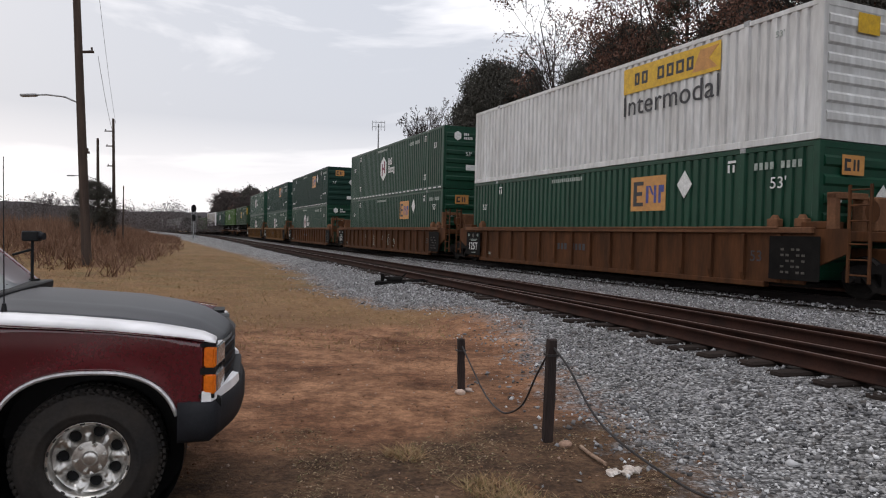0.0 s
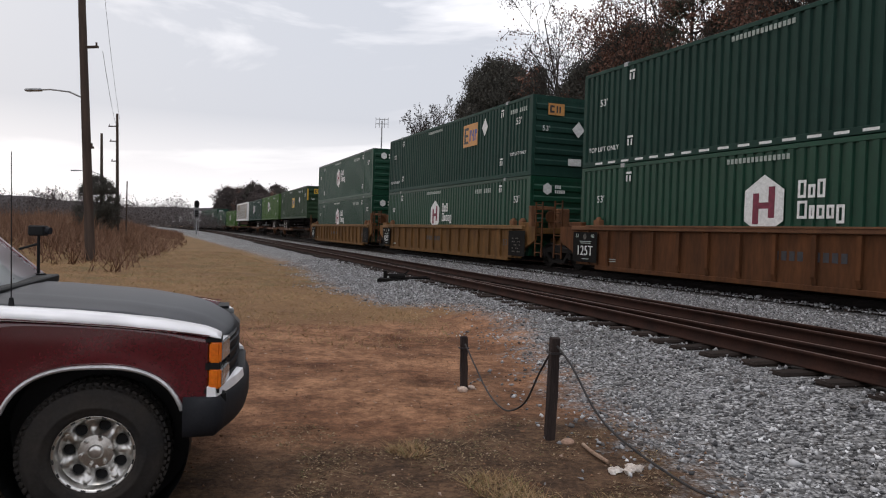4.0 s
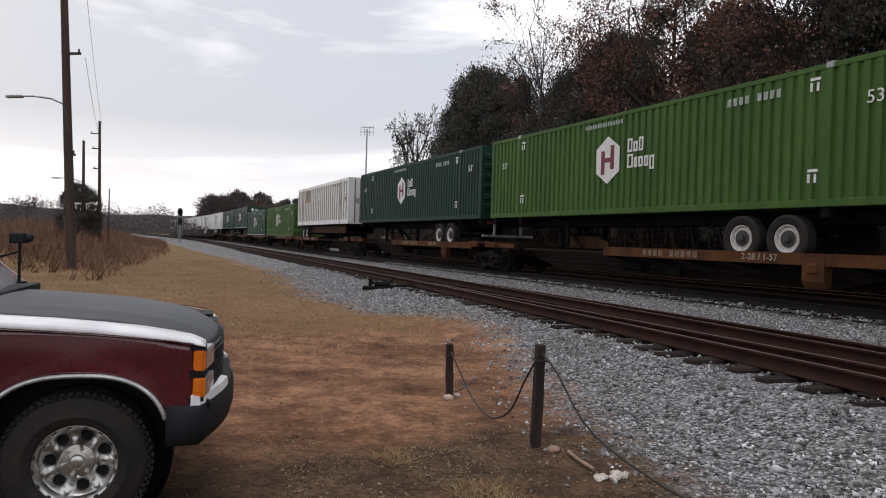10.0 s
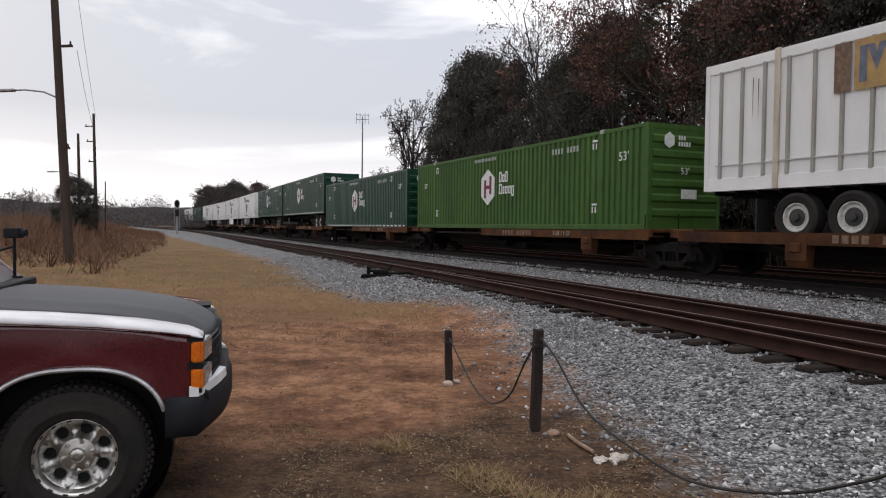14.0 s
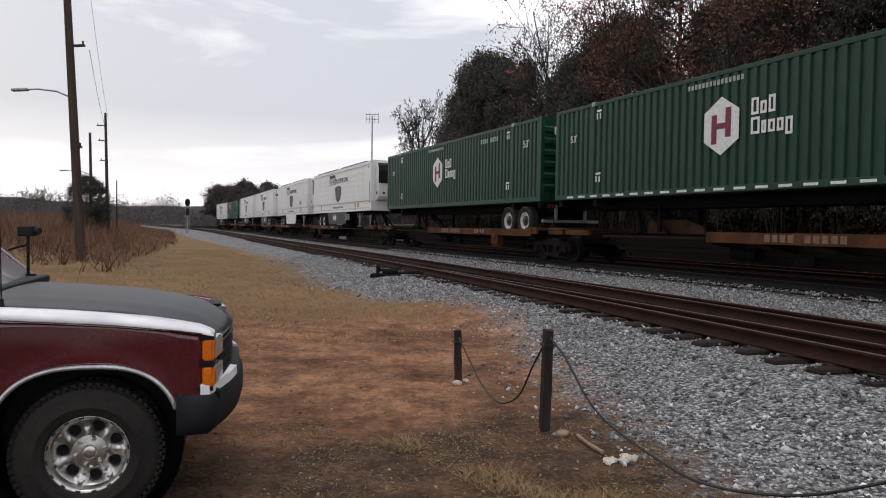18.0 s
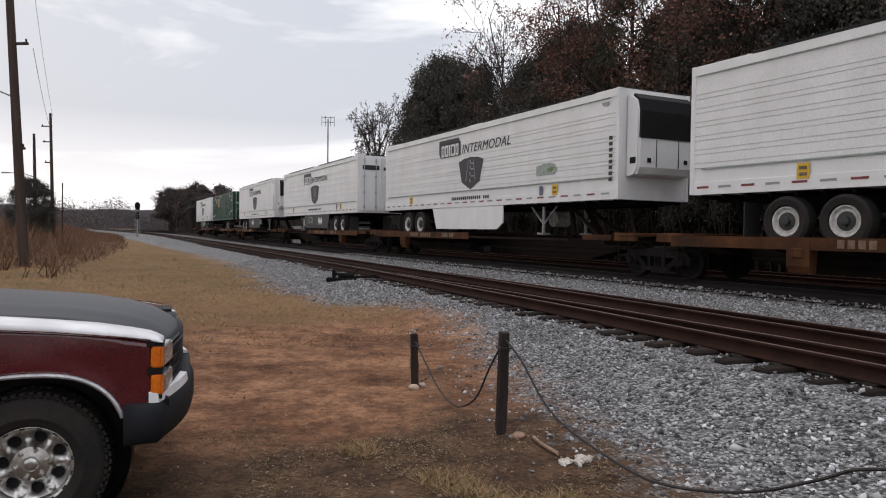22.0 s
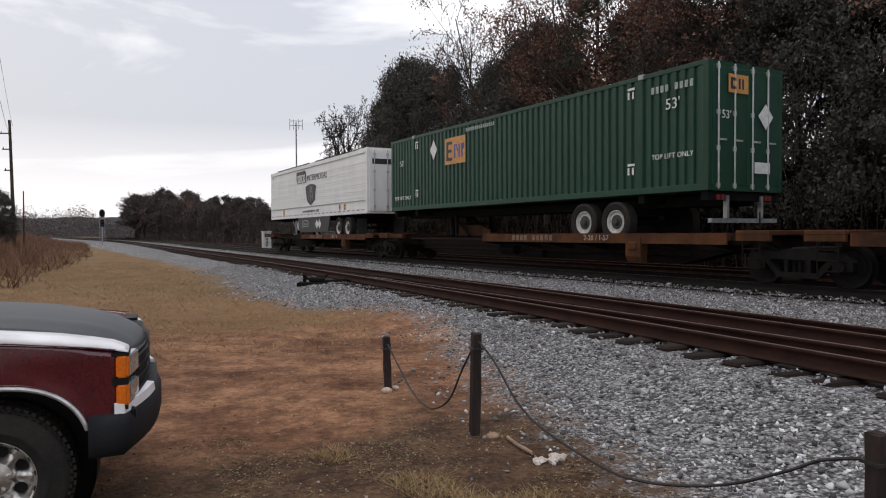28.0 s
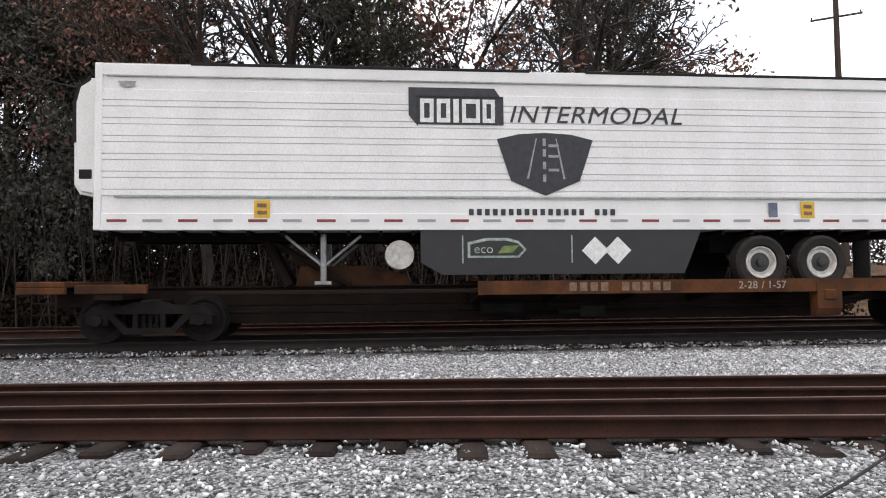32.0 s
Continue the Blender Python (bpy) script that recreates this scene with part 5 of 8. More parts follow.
        for sx in (-1.2,):
            box(flap, sx, sx + 0.5, -6.62, -6.6, -1.05, -0.2)
        skb = B()
        prism(skb, [(-3.10, 0.0), (2.30, 0.0), (2.30, -0.60), (1.9, -0.83), (-2.75, -0.83)], 'x', -w + 0.02, -w + 0.06)
        tank = B()
        cyl(tank, (-1.15, 2.68, -0.45), (-0.55, 2.68, -0.45), 0.27, seg=18)
        _box["running"] = {n: mesh_of(n, m_, mm) for n, m_, mm in (("cooling_unit", unit, M_REEFER), ("grille", grille, M_BLACK), ("slat", slat, M_HUB), ("hatch", hatch, M_BLACK), ("crossmember", under, M_UNDER), ("landing_gear", legs, M_GALV), ("axle_frame", bog, M_UNDER), ("mud_flap", flap, M_HUB), ("fuel_tank", tank, M_RIMWHITE))}
        _box["skirt_grey"] = mesh_of("side_skirt", skb, M_SKIRT)
        me = _box["skirt_grey"].copy()
        me.materials.clear()
        me.materials.append(M_REEFER)
        _box["skirt_white"] = me
    ms, rs = _box[key], _box["running"]
    turn = pose(0, 0, 0) if doors_right else pose(0, 0, 0, 0, 0, 180)
    for n in ("body", "roof"):
        part(n, ms[n], None, tr)
    for k in (0, 180):
        sp = part("side_panel", ms["side_panel"], None, tr)
        sp.matrix_basis = pose(0, 0, 0, 0, 0, k)
        for n in ("bottom_rail", "top_rail", "rub_rail", "roof_cap", "corner_post"):
            part(n, ms[n], None, tr).matrix_basis = pose(0, 0, 0, 0, 0, k)
        part("corner_post", ms["corner_post"], None, tr).matrix_basis = pose(0, 0, 0, 0, 0, k) @ Matrix.Diagonal((1, -1, 1, 1))
        if kind == "ribbed":
            for j in range(26):
                part("rib", ms["rib"], None, sp).matrix_basis = pose(0, -h + 0.48 + j * (CL - 0.96) / 25, 0)
    for k in (0, 1):
        d = part("door", ms["door"], None, tr)
        d.matrix_basis = turn @ pose(k * (w - 0.092), 0, 0)
        for x in (-0.95, -0.3):
            part("lock_rod", ms["lock_rod"], None, d).matrix_basis = pose(x, -h - 0.055, 0)
    if kind == "reefer":
        u = part("cooling_unit", rs["cooling_unit"], None, tr, "white cooling unit on the nose")
        u.matrix_basis = turn @ pose(0, 0, 0, 0, 0, 180)
        gr = part("grille", rs["grille"], None, u, "dark louvred grille")
        part("hatch", rs["hatch"], None, u)
        part("hatch", rs["hatch"], None, u).matrix_basis = Matrix.Diagonal((-1, 1, 1, 1))
        part("fuel_tank", rs["fuel_tank"], None, tr).matrix_basis = turn
        for dy in (0.0, 7.3):
            part("roof_edge", ms["roof_edge"], None, tr, "dark worn roof edge strip").matrix_basis = pose(0, dy, 0)
        marking("maker_badge", "makerbadge", [[(-0.16, 0.05), (0.16, 0.05), (0.13, -0.03), (0.03, -0.06), (-0.10, -0.04)]], M_GREY_REFLECT, tr, side_at((h - 0.55) if doors_right else (-h + 0.55), 2.62, -w - 0.004), "small grey maker's badge")
    for n in ("crossmember", "landing_gear", "axle_frame", "mud_flap"):
        if kind == "ribbed" and n == "landing_gear":
            continue
        part(n, rs[n], None, tr).matrix_basis = turn
        if n in ("landing_gear", "mud_flap"):
            part(n, rs[n], None, tr).matrix_basis = turn @ Matrix.Diagonal((-1, 1, 1, 1))
    if kind == "ribbed":
        belly = B()
        for sx in (-0.95, 0.95):
            box(belly, sx - 0.05, sx + 0.05, -6.6, 3.4, -0.62, -0.10, 0.01)
        box(belly, -0.92, 0.92, -6.5, 3.3, -0.56, -0.50)
        part("belly_frame", belly, M_RUST_DIM, tr, "dark rusty belly frame")
        prop = B()
        for sx in (-0.85, 0.85):
            box(prop, sx - 0.10, sx + 0.10, -5.0, -4.75, -0.98, -0.5, 0.01)
        box(prop, -0.85, 0.85, -4.92, -4.83, -0.8, -0.6)
        part("prop_leg", prop, M_UNDER, tr)
        marking("maker_mark", "makermark", [[(-0.14, -0.05), (0.10, -0.05), (0.14, 0.05), (-0.10, 0.05)]], M_INK, tr, side_at(-6.85, 0.62, -w - 0.006), "small dark maker's mark")
        marking("vent_box", "ventbox", [rect(-0.13, 0.13, -0.13, 0.13)], M_RIB, tr, side_at(-7.45, 1.62, -w - 0.010), "small grey vent", 0.03)
    sgn = -1 if doors_right else 1
    for y in (5.55, 4.3):
        road_wheel(tr, -1.17, sgn * y, -0.63)
        road_wheel(tr, 1.17, sgn * y, -0.63).matrix_basis = pose(1.17, sgn * y, -0.63, 0, 0, 180)
    if skirt:
        sk = part("side_skirt", _box["skirt_" + skirt], None, tr, f"{skirt} aerodynamic side skirt")
        if not doors_right:
            sk.matrix_basis = Matrix.Diagonal((1, -1, 1, 1))
        if skirt == "grey":
            marking("placard", "twodiamonds", [[(-0.26, 0), (0, -0.26), (0.26, 0), (0, 0.26)], [(0.18, 0), (0.44, -0.26), (0.70, 0), (0.44, 0.26)]], M_WHITE, tr, side_at((-1.0 if doors_right else 1.2), -0.39, -w + 0.015), "pair of white diamond placards")
            marking("outline_badge", "outline", [[(-0.55, -0.15), (0.42, -0.15), (0.56, 0.0), (0.42, 0.16), (0.2, 0.22), (-0.2, 0.22), (-0.55, 0.14)]], M_MARK_GREY, tr, side_at(0.88 if doors_right else -2.6, -0.37, -w + 0.015), "grey outlined badge")
            marking("badge_field", "outlinefield", [[(-0.5, -0.11), (0.40, -0.11), (0.51, 0.0), (0.39, 0.12), (0.18, 0.17), (-0.18, 0.17), (-0.5, 0.10)]], M_SKIRT, tr, side_at(0.88 if doors_right else -2.6, -0.37, -w + 0.009))
            marking("leaf_mark", "leafshape", [[(0.02, -0.07), (0.30, -0.05), (0.42, 0.08), (0.12, 0.07)]], M_LEAF_GREEN, tr, side_at(0.88 if doors_right else -2.6, -0.37, -w + 0.004))
            words("badge_word", "eco", 0.24, side_at(1.13 if doors_right else -2.35, -0.36, -w + 0.004), M_MARK_GREY, tr)
            for yy in ((1.52, -0.55) if doors_right else (-1.9, 1.65)):
                marking("skirt_line", "skirtline", [rect(-0.012, 0.012, -0.26, 0.26)], M_MARK_GREY, tr, side_at(yy, -0.36, -w + 0.015))
    if kind == "reefer":
        y0 = 1.52
        m = side_at(y0, 2.02, -w - 0.004) @ Matrix.Diagonal((0.86, 0.96, 1, 1))
        marking("name_block", "reliefblock", [[(-1.15, 0.12), (-0.95, -0.1), (-0.95, 0.46), (0.88, 0.46), (0.72, 0.66), (-1.15, 0.66)], rect(-0.97, 0.92, -0.06, 0.50)], M_INK, tr, m, "black block with white relief letters")
        inner = []
        for x, wdt in ((-0.90, 0.29), (-0.54, 0.29), (-0.18, 0.12), (0.01, 0.39), (0.46, 0.27)):
            inner += slotted(x, x + wdt, -0.02, 0.44, 0.085) if wdt > 0.2 else [rect(x, x + wdt, -0.02, 0.44)]
        marking("name_letter", "reliefletters", inner, M_WHITE, tr, side_at(y0, 2.02, -w - 0.010) @ Matrix.Diagonal((0.86, 0.96, 1, 1)))
        words("name", "INTERMODAL", 0.46, side_at(-1.05, 2.16, -w - 0.004), M_INK, tr, shear=0.25, stretch=1.14)
        sh = side_at(-0.06, 1.30, -w - 0.006)
        marking("shield", "shield", [[(-0.92, 0.40), (-0.5, 0.50), (0, 0.53), (0.5, 0.50), (0.92, 0.40), (0.66, -0.38), (0, -0.66), (-0.66, -0.38)]], M_INK, tr, sh, "black road shield badge")
        lines = [[(-0.36, -0.34), (-0.32, -0.34), (-0.16, 0.42), (-0.18, 0.42)], [(0.34, -0.34), (0.38, -0.34), (0.22, 0.42), (0.20, 0.42)]]
        lines += [rect(-0.05, 0.01, a, a + 0.14) for a in (-0.40, -0.16, 0.08, 0.28)] + [rect(0.06, 0.26, a, a + 0.05) for a in (-0.2, 0.06, 0.26)]
        marking("shield_line", "shieldlines", lines, M_GREY_REFLECT, tr, side_at(-0.06, 1.30, -w - 0.012))
        marking("web_row", "web", [rect(-1.4 + 0.15 * k, -1.31 + 0.15 * k, -0.06, 0.06) for k in range(19) if k != 15], M_INK, tr, side_at(0.0, 0.33, -w - 0.004), "row of small black bars")
        for k in range(26):
            marking("reflector", "refl", [rect(-0.17, 0.17, -0.025, 0.025)], M_RED_REFLECT if k % 2 else M_GREY_REFLECT, tr, side_at(-h + 0.5 + k * 0.61, 0.17, -w - 0.002))
        if skirt == "white":
            marking("outline_badge", "outline", [], M_MARK_GREY, tr, side_at(-4.83, 1.0, -w - 0.004), "grey outlined badge")
            marking("leaf_mark", "leafshape", [[(0.02, -0.07), (0.30, -0.05), (0.42, 0.08), (0.12, 0.07)]], M_LEAF_GREEN, tr, side_at(-4.83, 1.0, -w - 0.010))
        for y in (-5.26, 5.16):
            marking("yellow_tag", "ytag", [rect(-0.14, 0.14, -0.16, 0.16)], M_YELLOW, tr, side_at(y, 0.38, -w - 0.004))
            marking("tag_row", "ytagbars", [rect(-0.09, 0.08, 0.03, 0.10), rect(-0.08, 0.09, -0.10, -0.03)], M_RUST_PANEL, tr, side_at(y, 0.38, -w - 0.009))
        marking("blue_tag", "btag", [rect(-0.09, 0.09, -0.14, 0.14)], M_BLUE_FADED, tr, side_at(-4.55, 0.38, -w - 0.004))
        if doors_right:
            marking("door_name", "doorname", [rect(-1.05, -0.12, -0.1, 0.14), rect(0.12, 0.95, -0.1, 0.06)], M_INK, tr, Matrix.Translation((0, -h - 0.042, 2.35)) @ REAR)
        else:
            marking("number_block", "upright", [rect(-0.07, 0.07, 0.16 * k, 0.16 * k + 0.1) for k in range(8)], M_INK, tr, side_at(-h + 0.3, 0.5, -w - 0.006))
    else:
        for k, (x0, x1) in enumerate(((-0.8, -0.42), (-0.34, 0.80))):
            marking("panel", ("faded", k), [rect(x0, x1, -0.42, 0.42)], M_RUST_PANEL if k == 0 else M_OCHRE_FADED, tr, side_at(4.0, 2.28, -w - 0.026) @ Matrix.Diagonal((0.9, 1.15, 1, 1)), "faded yellow name panel")
        marking("panel_letter", "bigletter", [rect(-0.22, -0.06, -0.3, 0.3), rect(0.36, 0.52, -0.3, 0.3), [(-0.06, 0.3), (0.15, -0.15), (0.36, 0.3), (0.20, 0.3), (0.15, 0.14), (0.10, 0.3)]], M_BLUE_FADED, tr, side_at(4.0, 2.28, -w - 0.031) @ Matrix.Diagonal((0.9, 1.15, 1, 1)))
        rs2 = random.Random(4)
        for k in range(6):
            y, z1, L_ = rs2.uniform(-7.8, 7.8), rs2.uniform(1.2, 2.75), rs2.uniform(0.3, 1.1)
            marking("rust_streak", ("streak", k), [[(-0.012, 0.0), (0.018, 0.0), (0.010, -L_ * 0.6), (0.0, -L_)]], M_RUST_PANEL, tr, side_at(y, z1, -w - 0.0235), "thin rust streak", 0.002)
        marking("faded_ring", "oldring", [hexagon(0.17, 1.0)], M_GREY_REFLECT, tr, side_at(0.35, 1.6, -w - 0.026))
        marking("number_block", "oldnumbers", [rect(-0.75 + 0.17 * k, -0.64 + 0.17 * k, -0.09, 0.09) for k in range(9) if k != 4], M_GREY_REFLECT, tr, side_at(-5.0, 2.66, -w - 0.026))
        post_b, rib_b = B(), B()
        box(post_b, -w - 0.026, -w + 0.03, -0.07, 0.07, 0.0, H + 0.015, 0.008)
        prism(rib_b, [(-0.04, -h + 0.03), (-0.028, -h - 0.03), (0.028, -h - 0.03), (0.04, -h + 0.03)], 'z', 0.1, H - 0.1)
        post_me, rib_me = mesh_of("middle_post", post_b, M_BEIGE), mesh_of("end_rib", rib_b, M_RUST_PANEL)
        for y in (-6.05, 6.05):
            part("middle_post", post_me, None, tr, "beige stained upright post").matrix_basis = pose(0, y, 0)
            part("middle_post", post_me, None, tr).matrix_basis = pose(0, y, 0, 0, 0, 180)
        for x in (-0.85, -0.5, -0.15, 0.2, 0.55, 0.9):
            part("end_rib", rib_me, None, tr, "rust-streaked end rib").matrix_basis = pose(x, 0, 0)
        marking("end_panel", "oldendpanel", [rect(-0.36, 0.36, -0.17, 0.17)], M_OCHRE_FADED, tr, Matrix.Translation((-0.05, -h - 0.036, 2.55)) @ REAR, "faded ochre panel")
        marking("end_disc", "olddisc", [[(0.2 * math.cos(a), 0.2 * math.sin(a)) for a in np.linspace(0, 2 * math.pi, 18, endpoint=False)]], M_MARK_GREY, tr, Matrix.Translation((-0.62, -h - 0.036, 1.5)) @ REAR)
    return tr


# every unit of the train: how far its far end stands along the track at the start, its car and its load
MOVERS = []          # (object, offset along from the unit's far end, height over the rail)
BOTTOM_WELL, BOTTOM_CHASSIS, BOTTOM_DECK = 0.34, 2.02, 1.08


def ride(ob, s, z):
    MOVERS.append((ob, s, z))


def assemble():
    ends = [UNITS[k][1] for k in range(len(UNITS))]
    for k, (name, s, kind, spec) in enumerate(UNITS):
        mid = s - CL / 2
        nxt = ends[k + 1] - CL / 2 if k + 1 < len(UNITS) else mid + 19.2
        prv = ends[k - 1] - CL / 2 if k else mid - 19.4
        # joints lie midway between the loads
        hi, lo = (mid + nxt) / 2, (mid + prv) / 2
        cmid, pitch = (hi + lo) / 2, round(hi - lo, 1)
        if kind == "well":
            colour, label, upper, lower, scrawl = spec
            car = well_car(pitch, colour, label, k == 0, scrawl)
            ride(car, cmid, 0.0)
            ride(container(*lower), mid, BOTTOM_WELL)
            ride(container(*upper), mid, BOTTOM_WELL + CH + 0.02)
        else:
            last = k == len(UNITS) - 1
            car = spine_car(pitch, "long skeleton flat car with rust-orange wheel platforms", k == 5, last=last, deck_at=spec[0])
            ride(car, cmid, 0.0)
            if kind == "chassis":
                ride(chassis(spec[0] < 0, 5.8 if name in "LM" else 3.95), mid, BOTTOM_CHASSIS)
                ride(container(*spec[1:]), mid, BOTTOM_CHASSIS)
            elif kind == "deck":
                ride(container(*spec[1:]), mid, BOTTOM_DECK)
            else:
                ride(trailer(*spec[1:]), mid - (0.6 if spec[1] == "ribbed" else 0.0), BOTTOM_CHASSIS)


UNITS = [
    ("A", U_S["A"], "well", (M_CAR_BROWN, "brown well car with graffiti, carrying stacked containers", (M_WHITE_BOX, "white corrugated container with yellow name panel, stacked on top", "white"), (M_GREEN, "green corrugated container with ochre panel, in the well", "ochre_right"), 0)),
    ("B", U_S["B"], "well", (M_CAR_BROWN, "brown well car with white graffiti scrawls on its side", (M_GREEN, "green container with white badge, stacked on top", "sixside", False, 0.275, True), (M_GREEN, "green container with ochre name panel in the well", "ochre_right"), 5)),
    ("C", U_S["C"], "well", (M_CAR_BROWN, "dusty brown well car with stacked containers", (M_GREEN_DARK, "dark green container with ochre panel, stacked on top", "ochre_right", False, 0.275, True), (M_GREEN, "green container with white badge, in the well", "sixside"), 0)),
    ("D", U_S["D"], "well", (M_CAR_YELLOW, "tan yellow well car with stacked containers", (M_GREEN_DARK, "dark green container with ochre panel, upper of two", "ochre_right"), (M_GREEN, "green container with white badge, lower of two", "sixside"), 0)),
    ("E", U_S["E"], "well", (M_CAR_YELLOW, "tan yellow well car at the end of its set", (M_GREEN, "green container with white badge, upper of two", "sixside"), (M_GREEN, "green container with white badge, lower of two", "sixside"), 0)),
    ("F", U_S["F"], "chassis", (2.9, M_GREEN_OLIVE, "olive-green container with yellow name panel on a road chassis", "ochre_yellow")),
    ("G", U_S["G"], "chassis", (-2.6, M_GREEN_LIGHT, "leaf-green container with white badge on a chassis", "sixside")),
    ("H", U_S["H"], "chassis", (-2.6, M_GREEN_DARK, "dark green container with white badge on a chassis", "sixside")),
    ("I", U_S["I"], "trailer", (2.9, "ribbed", "old white trailer with upright ribs and rust stains", False, "")),
    ("J", U_S["J"], "deck", (-2.6, M_GREEN_LIGHT, "leaf-green container set low on the car", "sixside")),
    ("K", U_S["K"], "deck", (-2.6, M_GREEN, "green container with reflective strip, low on the car", "sixside", False, 0.275, True)),
    ("L", U_S["L"], "chassis", (-2.6, M_GREEN, "green container with white reflective strip on a chassis", "sixside", False, 0.275, True)),
    ("M", U_S["M"], "chassis", (-2.6, M_GREEN, "green container with white badge on a chassis", "sixside")),
    ("N", U_S["N"], "trailer", (2.9, "reefer", "white refrigerated trailer with black lettering, nose forward", False, "grey")),
    ("O", U_S["O"], "trailer", (2.9, "reefer", "white refrigerated trailer with a white side skirt", False, "white")),
    ("P", U_S["P"], "trailer", (-2.6, "reefer", "white refrigerated trailer with black lettering, doors leading", True, "grey")),
    ("Q", U_S["Q"], "trailer", (2.9, "reefer", "white refrigerated trailer with black road shield badge", False, "grey")),
    ("R", U_S["R"], "chassis", (-2.6, M_GREEN, "green container with ochre panel and rear doors on a chassis", "ochre_left", True)),
    ("S", U_S["S"], "trailer", (-2.6, "reefer", "white refrigerated trailer at the train's tail", True, "grey")),
]
assemble()

# ---- the parked pickup ----
def build_truck():
    tk = thing("pickup_truck", "maroon pickup truck with white stripe and grey hood, parked on clay", "truck")
    tk.matrix_basis = pose(TRUCK[0], TRUCK[1], 0, 0, 0, TRUCK[2])
    W2 = 0.95                                     # half width of the body
    ARCH, AXZ = 0.475, 0.40

    def side_sheet(y, thick, outline, name, material, label=""):
        bm = B()
        prism(bm, outline, 'y', y, y + thick)
        bmesh.ops.bevel(bm, geom=[e for e in bm.edges if abs(e.verts[0].co.y - e.verts[1].co.y) < 1e-6], offset=0.012, segments=2, affect='EDGES')
        return part(name, bm, material, tk, label)

    def arch_at(a, k=1.0):
        c, d = math.cos(a), math.sin(a)
        return 0.462 * k * math.copysign(abs(c) ** 0.77, c), AXZ + 0.01 + 0.44 * k * max(d, 0) ** 0.77

    arch = [arch_at(a) for a in np.linspace(0.36, math.pi - 0.1, 24)]
    for sy, nm in ((-1, "fender"), (1, "fender")):
        skin = B()
        cols = []
        for x in np.linspace(-0.655, 0.566, 50):
            k = abs(x / 0.462)
            lowz = AXZ + 0.01 + 0.44 * (1 - k ** 2.6) ** (1 / 2.6) if k < 0.96 else (0.44 if x < 0 else 0.62)
            topz = float(np.interp(x, [-0.66, -0.4, 0.1, 0.40, 0.57], [1.106, 1.093, 1.058, 1.026, 0.992]))
            col = []
            for j in range(13):
                f = j / 12
                z = lowz + (topz - lowz) * f
                # a crease two thirds up, a flare round the wheel arch and a tuck under the stripe
                d = 0.004 * math.exp(-((z - 0.95) / 0.06) ** 2) + 0.007 * math.exp(-(math.hypot(x, z - 0.41) - 0.47) ** 2 / 0.003) - 0.003 * step01(z, 1.0, 1.10)
                col.append(skin.verts.new((x, sy * (W2 - 0.010 + d), z)))
            cols.append(col)
        for a, b in zip(cols, cols[1:]):
            for j in range(12):
                skin.faces.new((a[j], b[j], b[j + 1], a[j + 1]))
        bmesh.ops.recalc_face_normals(skin, faces=skin.faces)
        o = part(nm, skin, M_PAINT_MAROON, tk, "glossy maroon front fender", True)
        o.modifiers.new("thick", 'SOLIDIFY').thickness = 0.02
        # the stripe folds inwards over the fender's shoulder
        bm = B()
        prof = []
        rows = []
        for x, z, top in ((-0.66, 1.102, 1.168), (-0.4, 1.09, 1.155), (-0.15, 1.075, 1.138), (0.1, 1.055, 1.113), (0.3, 1.034, 1.085), (0.45, 1.018, 1.056), (0.55, 1.003, 1.034), (0.60, 0.992, 1.012), (0.63, 0.988, 0.996)):
            if sy > 0 and x > 0.42:
                continue
            top = top - (0.035 if sy > 0 else 0.0)
            rows.append([bm.verts.new((x, sy * yy, zz)) for yy, zz in ((W2 + 0.004, z), (W2 + 0.003, z + (top - z) * 0.45), (W2 - 0.025, z + (top - z) * 0.85), (W2 - 0.09, top - 0.004), (W2 - 0.20 - 0.07 * float(step01(x, -0.2, 0.55)), top - 0.012))])
        for a, b in zip(rows, rows[1:]):
            for k in range(4):
                bm.faces.new((a[k], a[k + 1], b[k + 1], b[k]))
        bmesh.ops.recalc_face_normals(bm, faces=bm.faces)
        o = part("stripe", bm, M_PAINT_WHITE, tk, "white shoulder stripe", True)
        o.modifiers.new("thick", 'SOLIDIFY').thickness = 0.012
        trim_bm = B()
        pts = [arch_at(a, 0.992) for a in np.linspace(0.36, math.pi - 0.12, 30)]
        swept(trim_bm, [(p[0], sy * (W2 + 0.008), p[1]) for p in pts], 0.012, 8)
        part("arch_trim", trim_bm, M_TRIMSILVER, tk, "bright wheel arch trim")
        pin = B()
        for (xa, za), (xb, zb) in zip(((-0.66, 1.110), (-0.4, 1.099), (0.1, 1.063), (0.42, 1.026)), ((-0.4, 1.099), (0.1, 1.063), (0.42, 1.026), (0.57, 1.004))):
            cyl(pin, (xa, sy * (W2 + 0.008), za), (xb, sy * (W2 + 0.008), zb), 0.003, seg=6)
        part("pin_stripe", pin, M_PAINT_MAROON, tk)
        inner = B()
        lathe(inner, [(0.475, 0.04), (0.475, 0.34), (0.02, 0.34)], Matrix.Translation((0, sy * W2, AXZ + 0.01)) @ Euler((sy * math.pi / 2, 0, 0)).to_matrix().to_4x4(), 28, False)
        part("wheel_well", inner, M_BLACK, tk)
    # hood: crowned sheet that dips to the nose
    hood = B()
    hx = [-1.05, -0.4, 0.1, 0.4, 0.54, 0.63, 0.685, 0.715]
    hz_ = [1.210, 1.182, 1.142, 1.094, 1.052, 1.002, 0.965, 0.928]
    ys = np.linspace(-(W2 - 0.165), W2 - 0.165, 21)
    grid = []
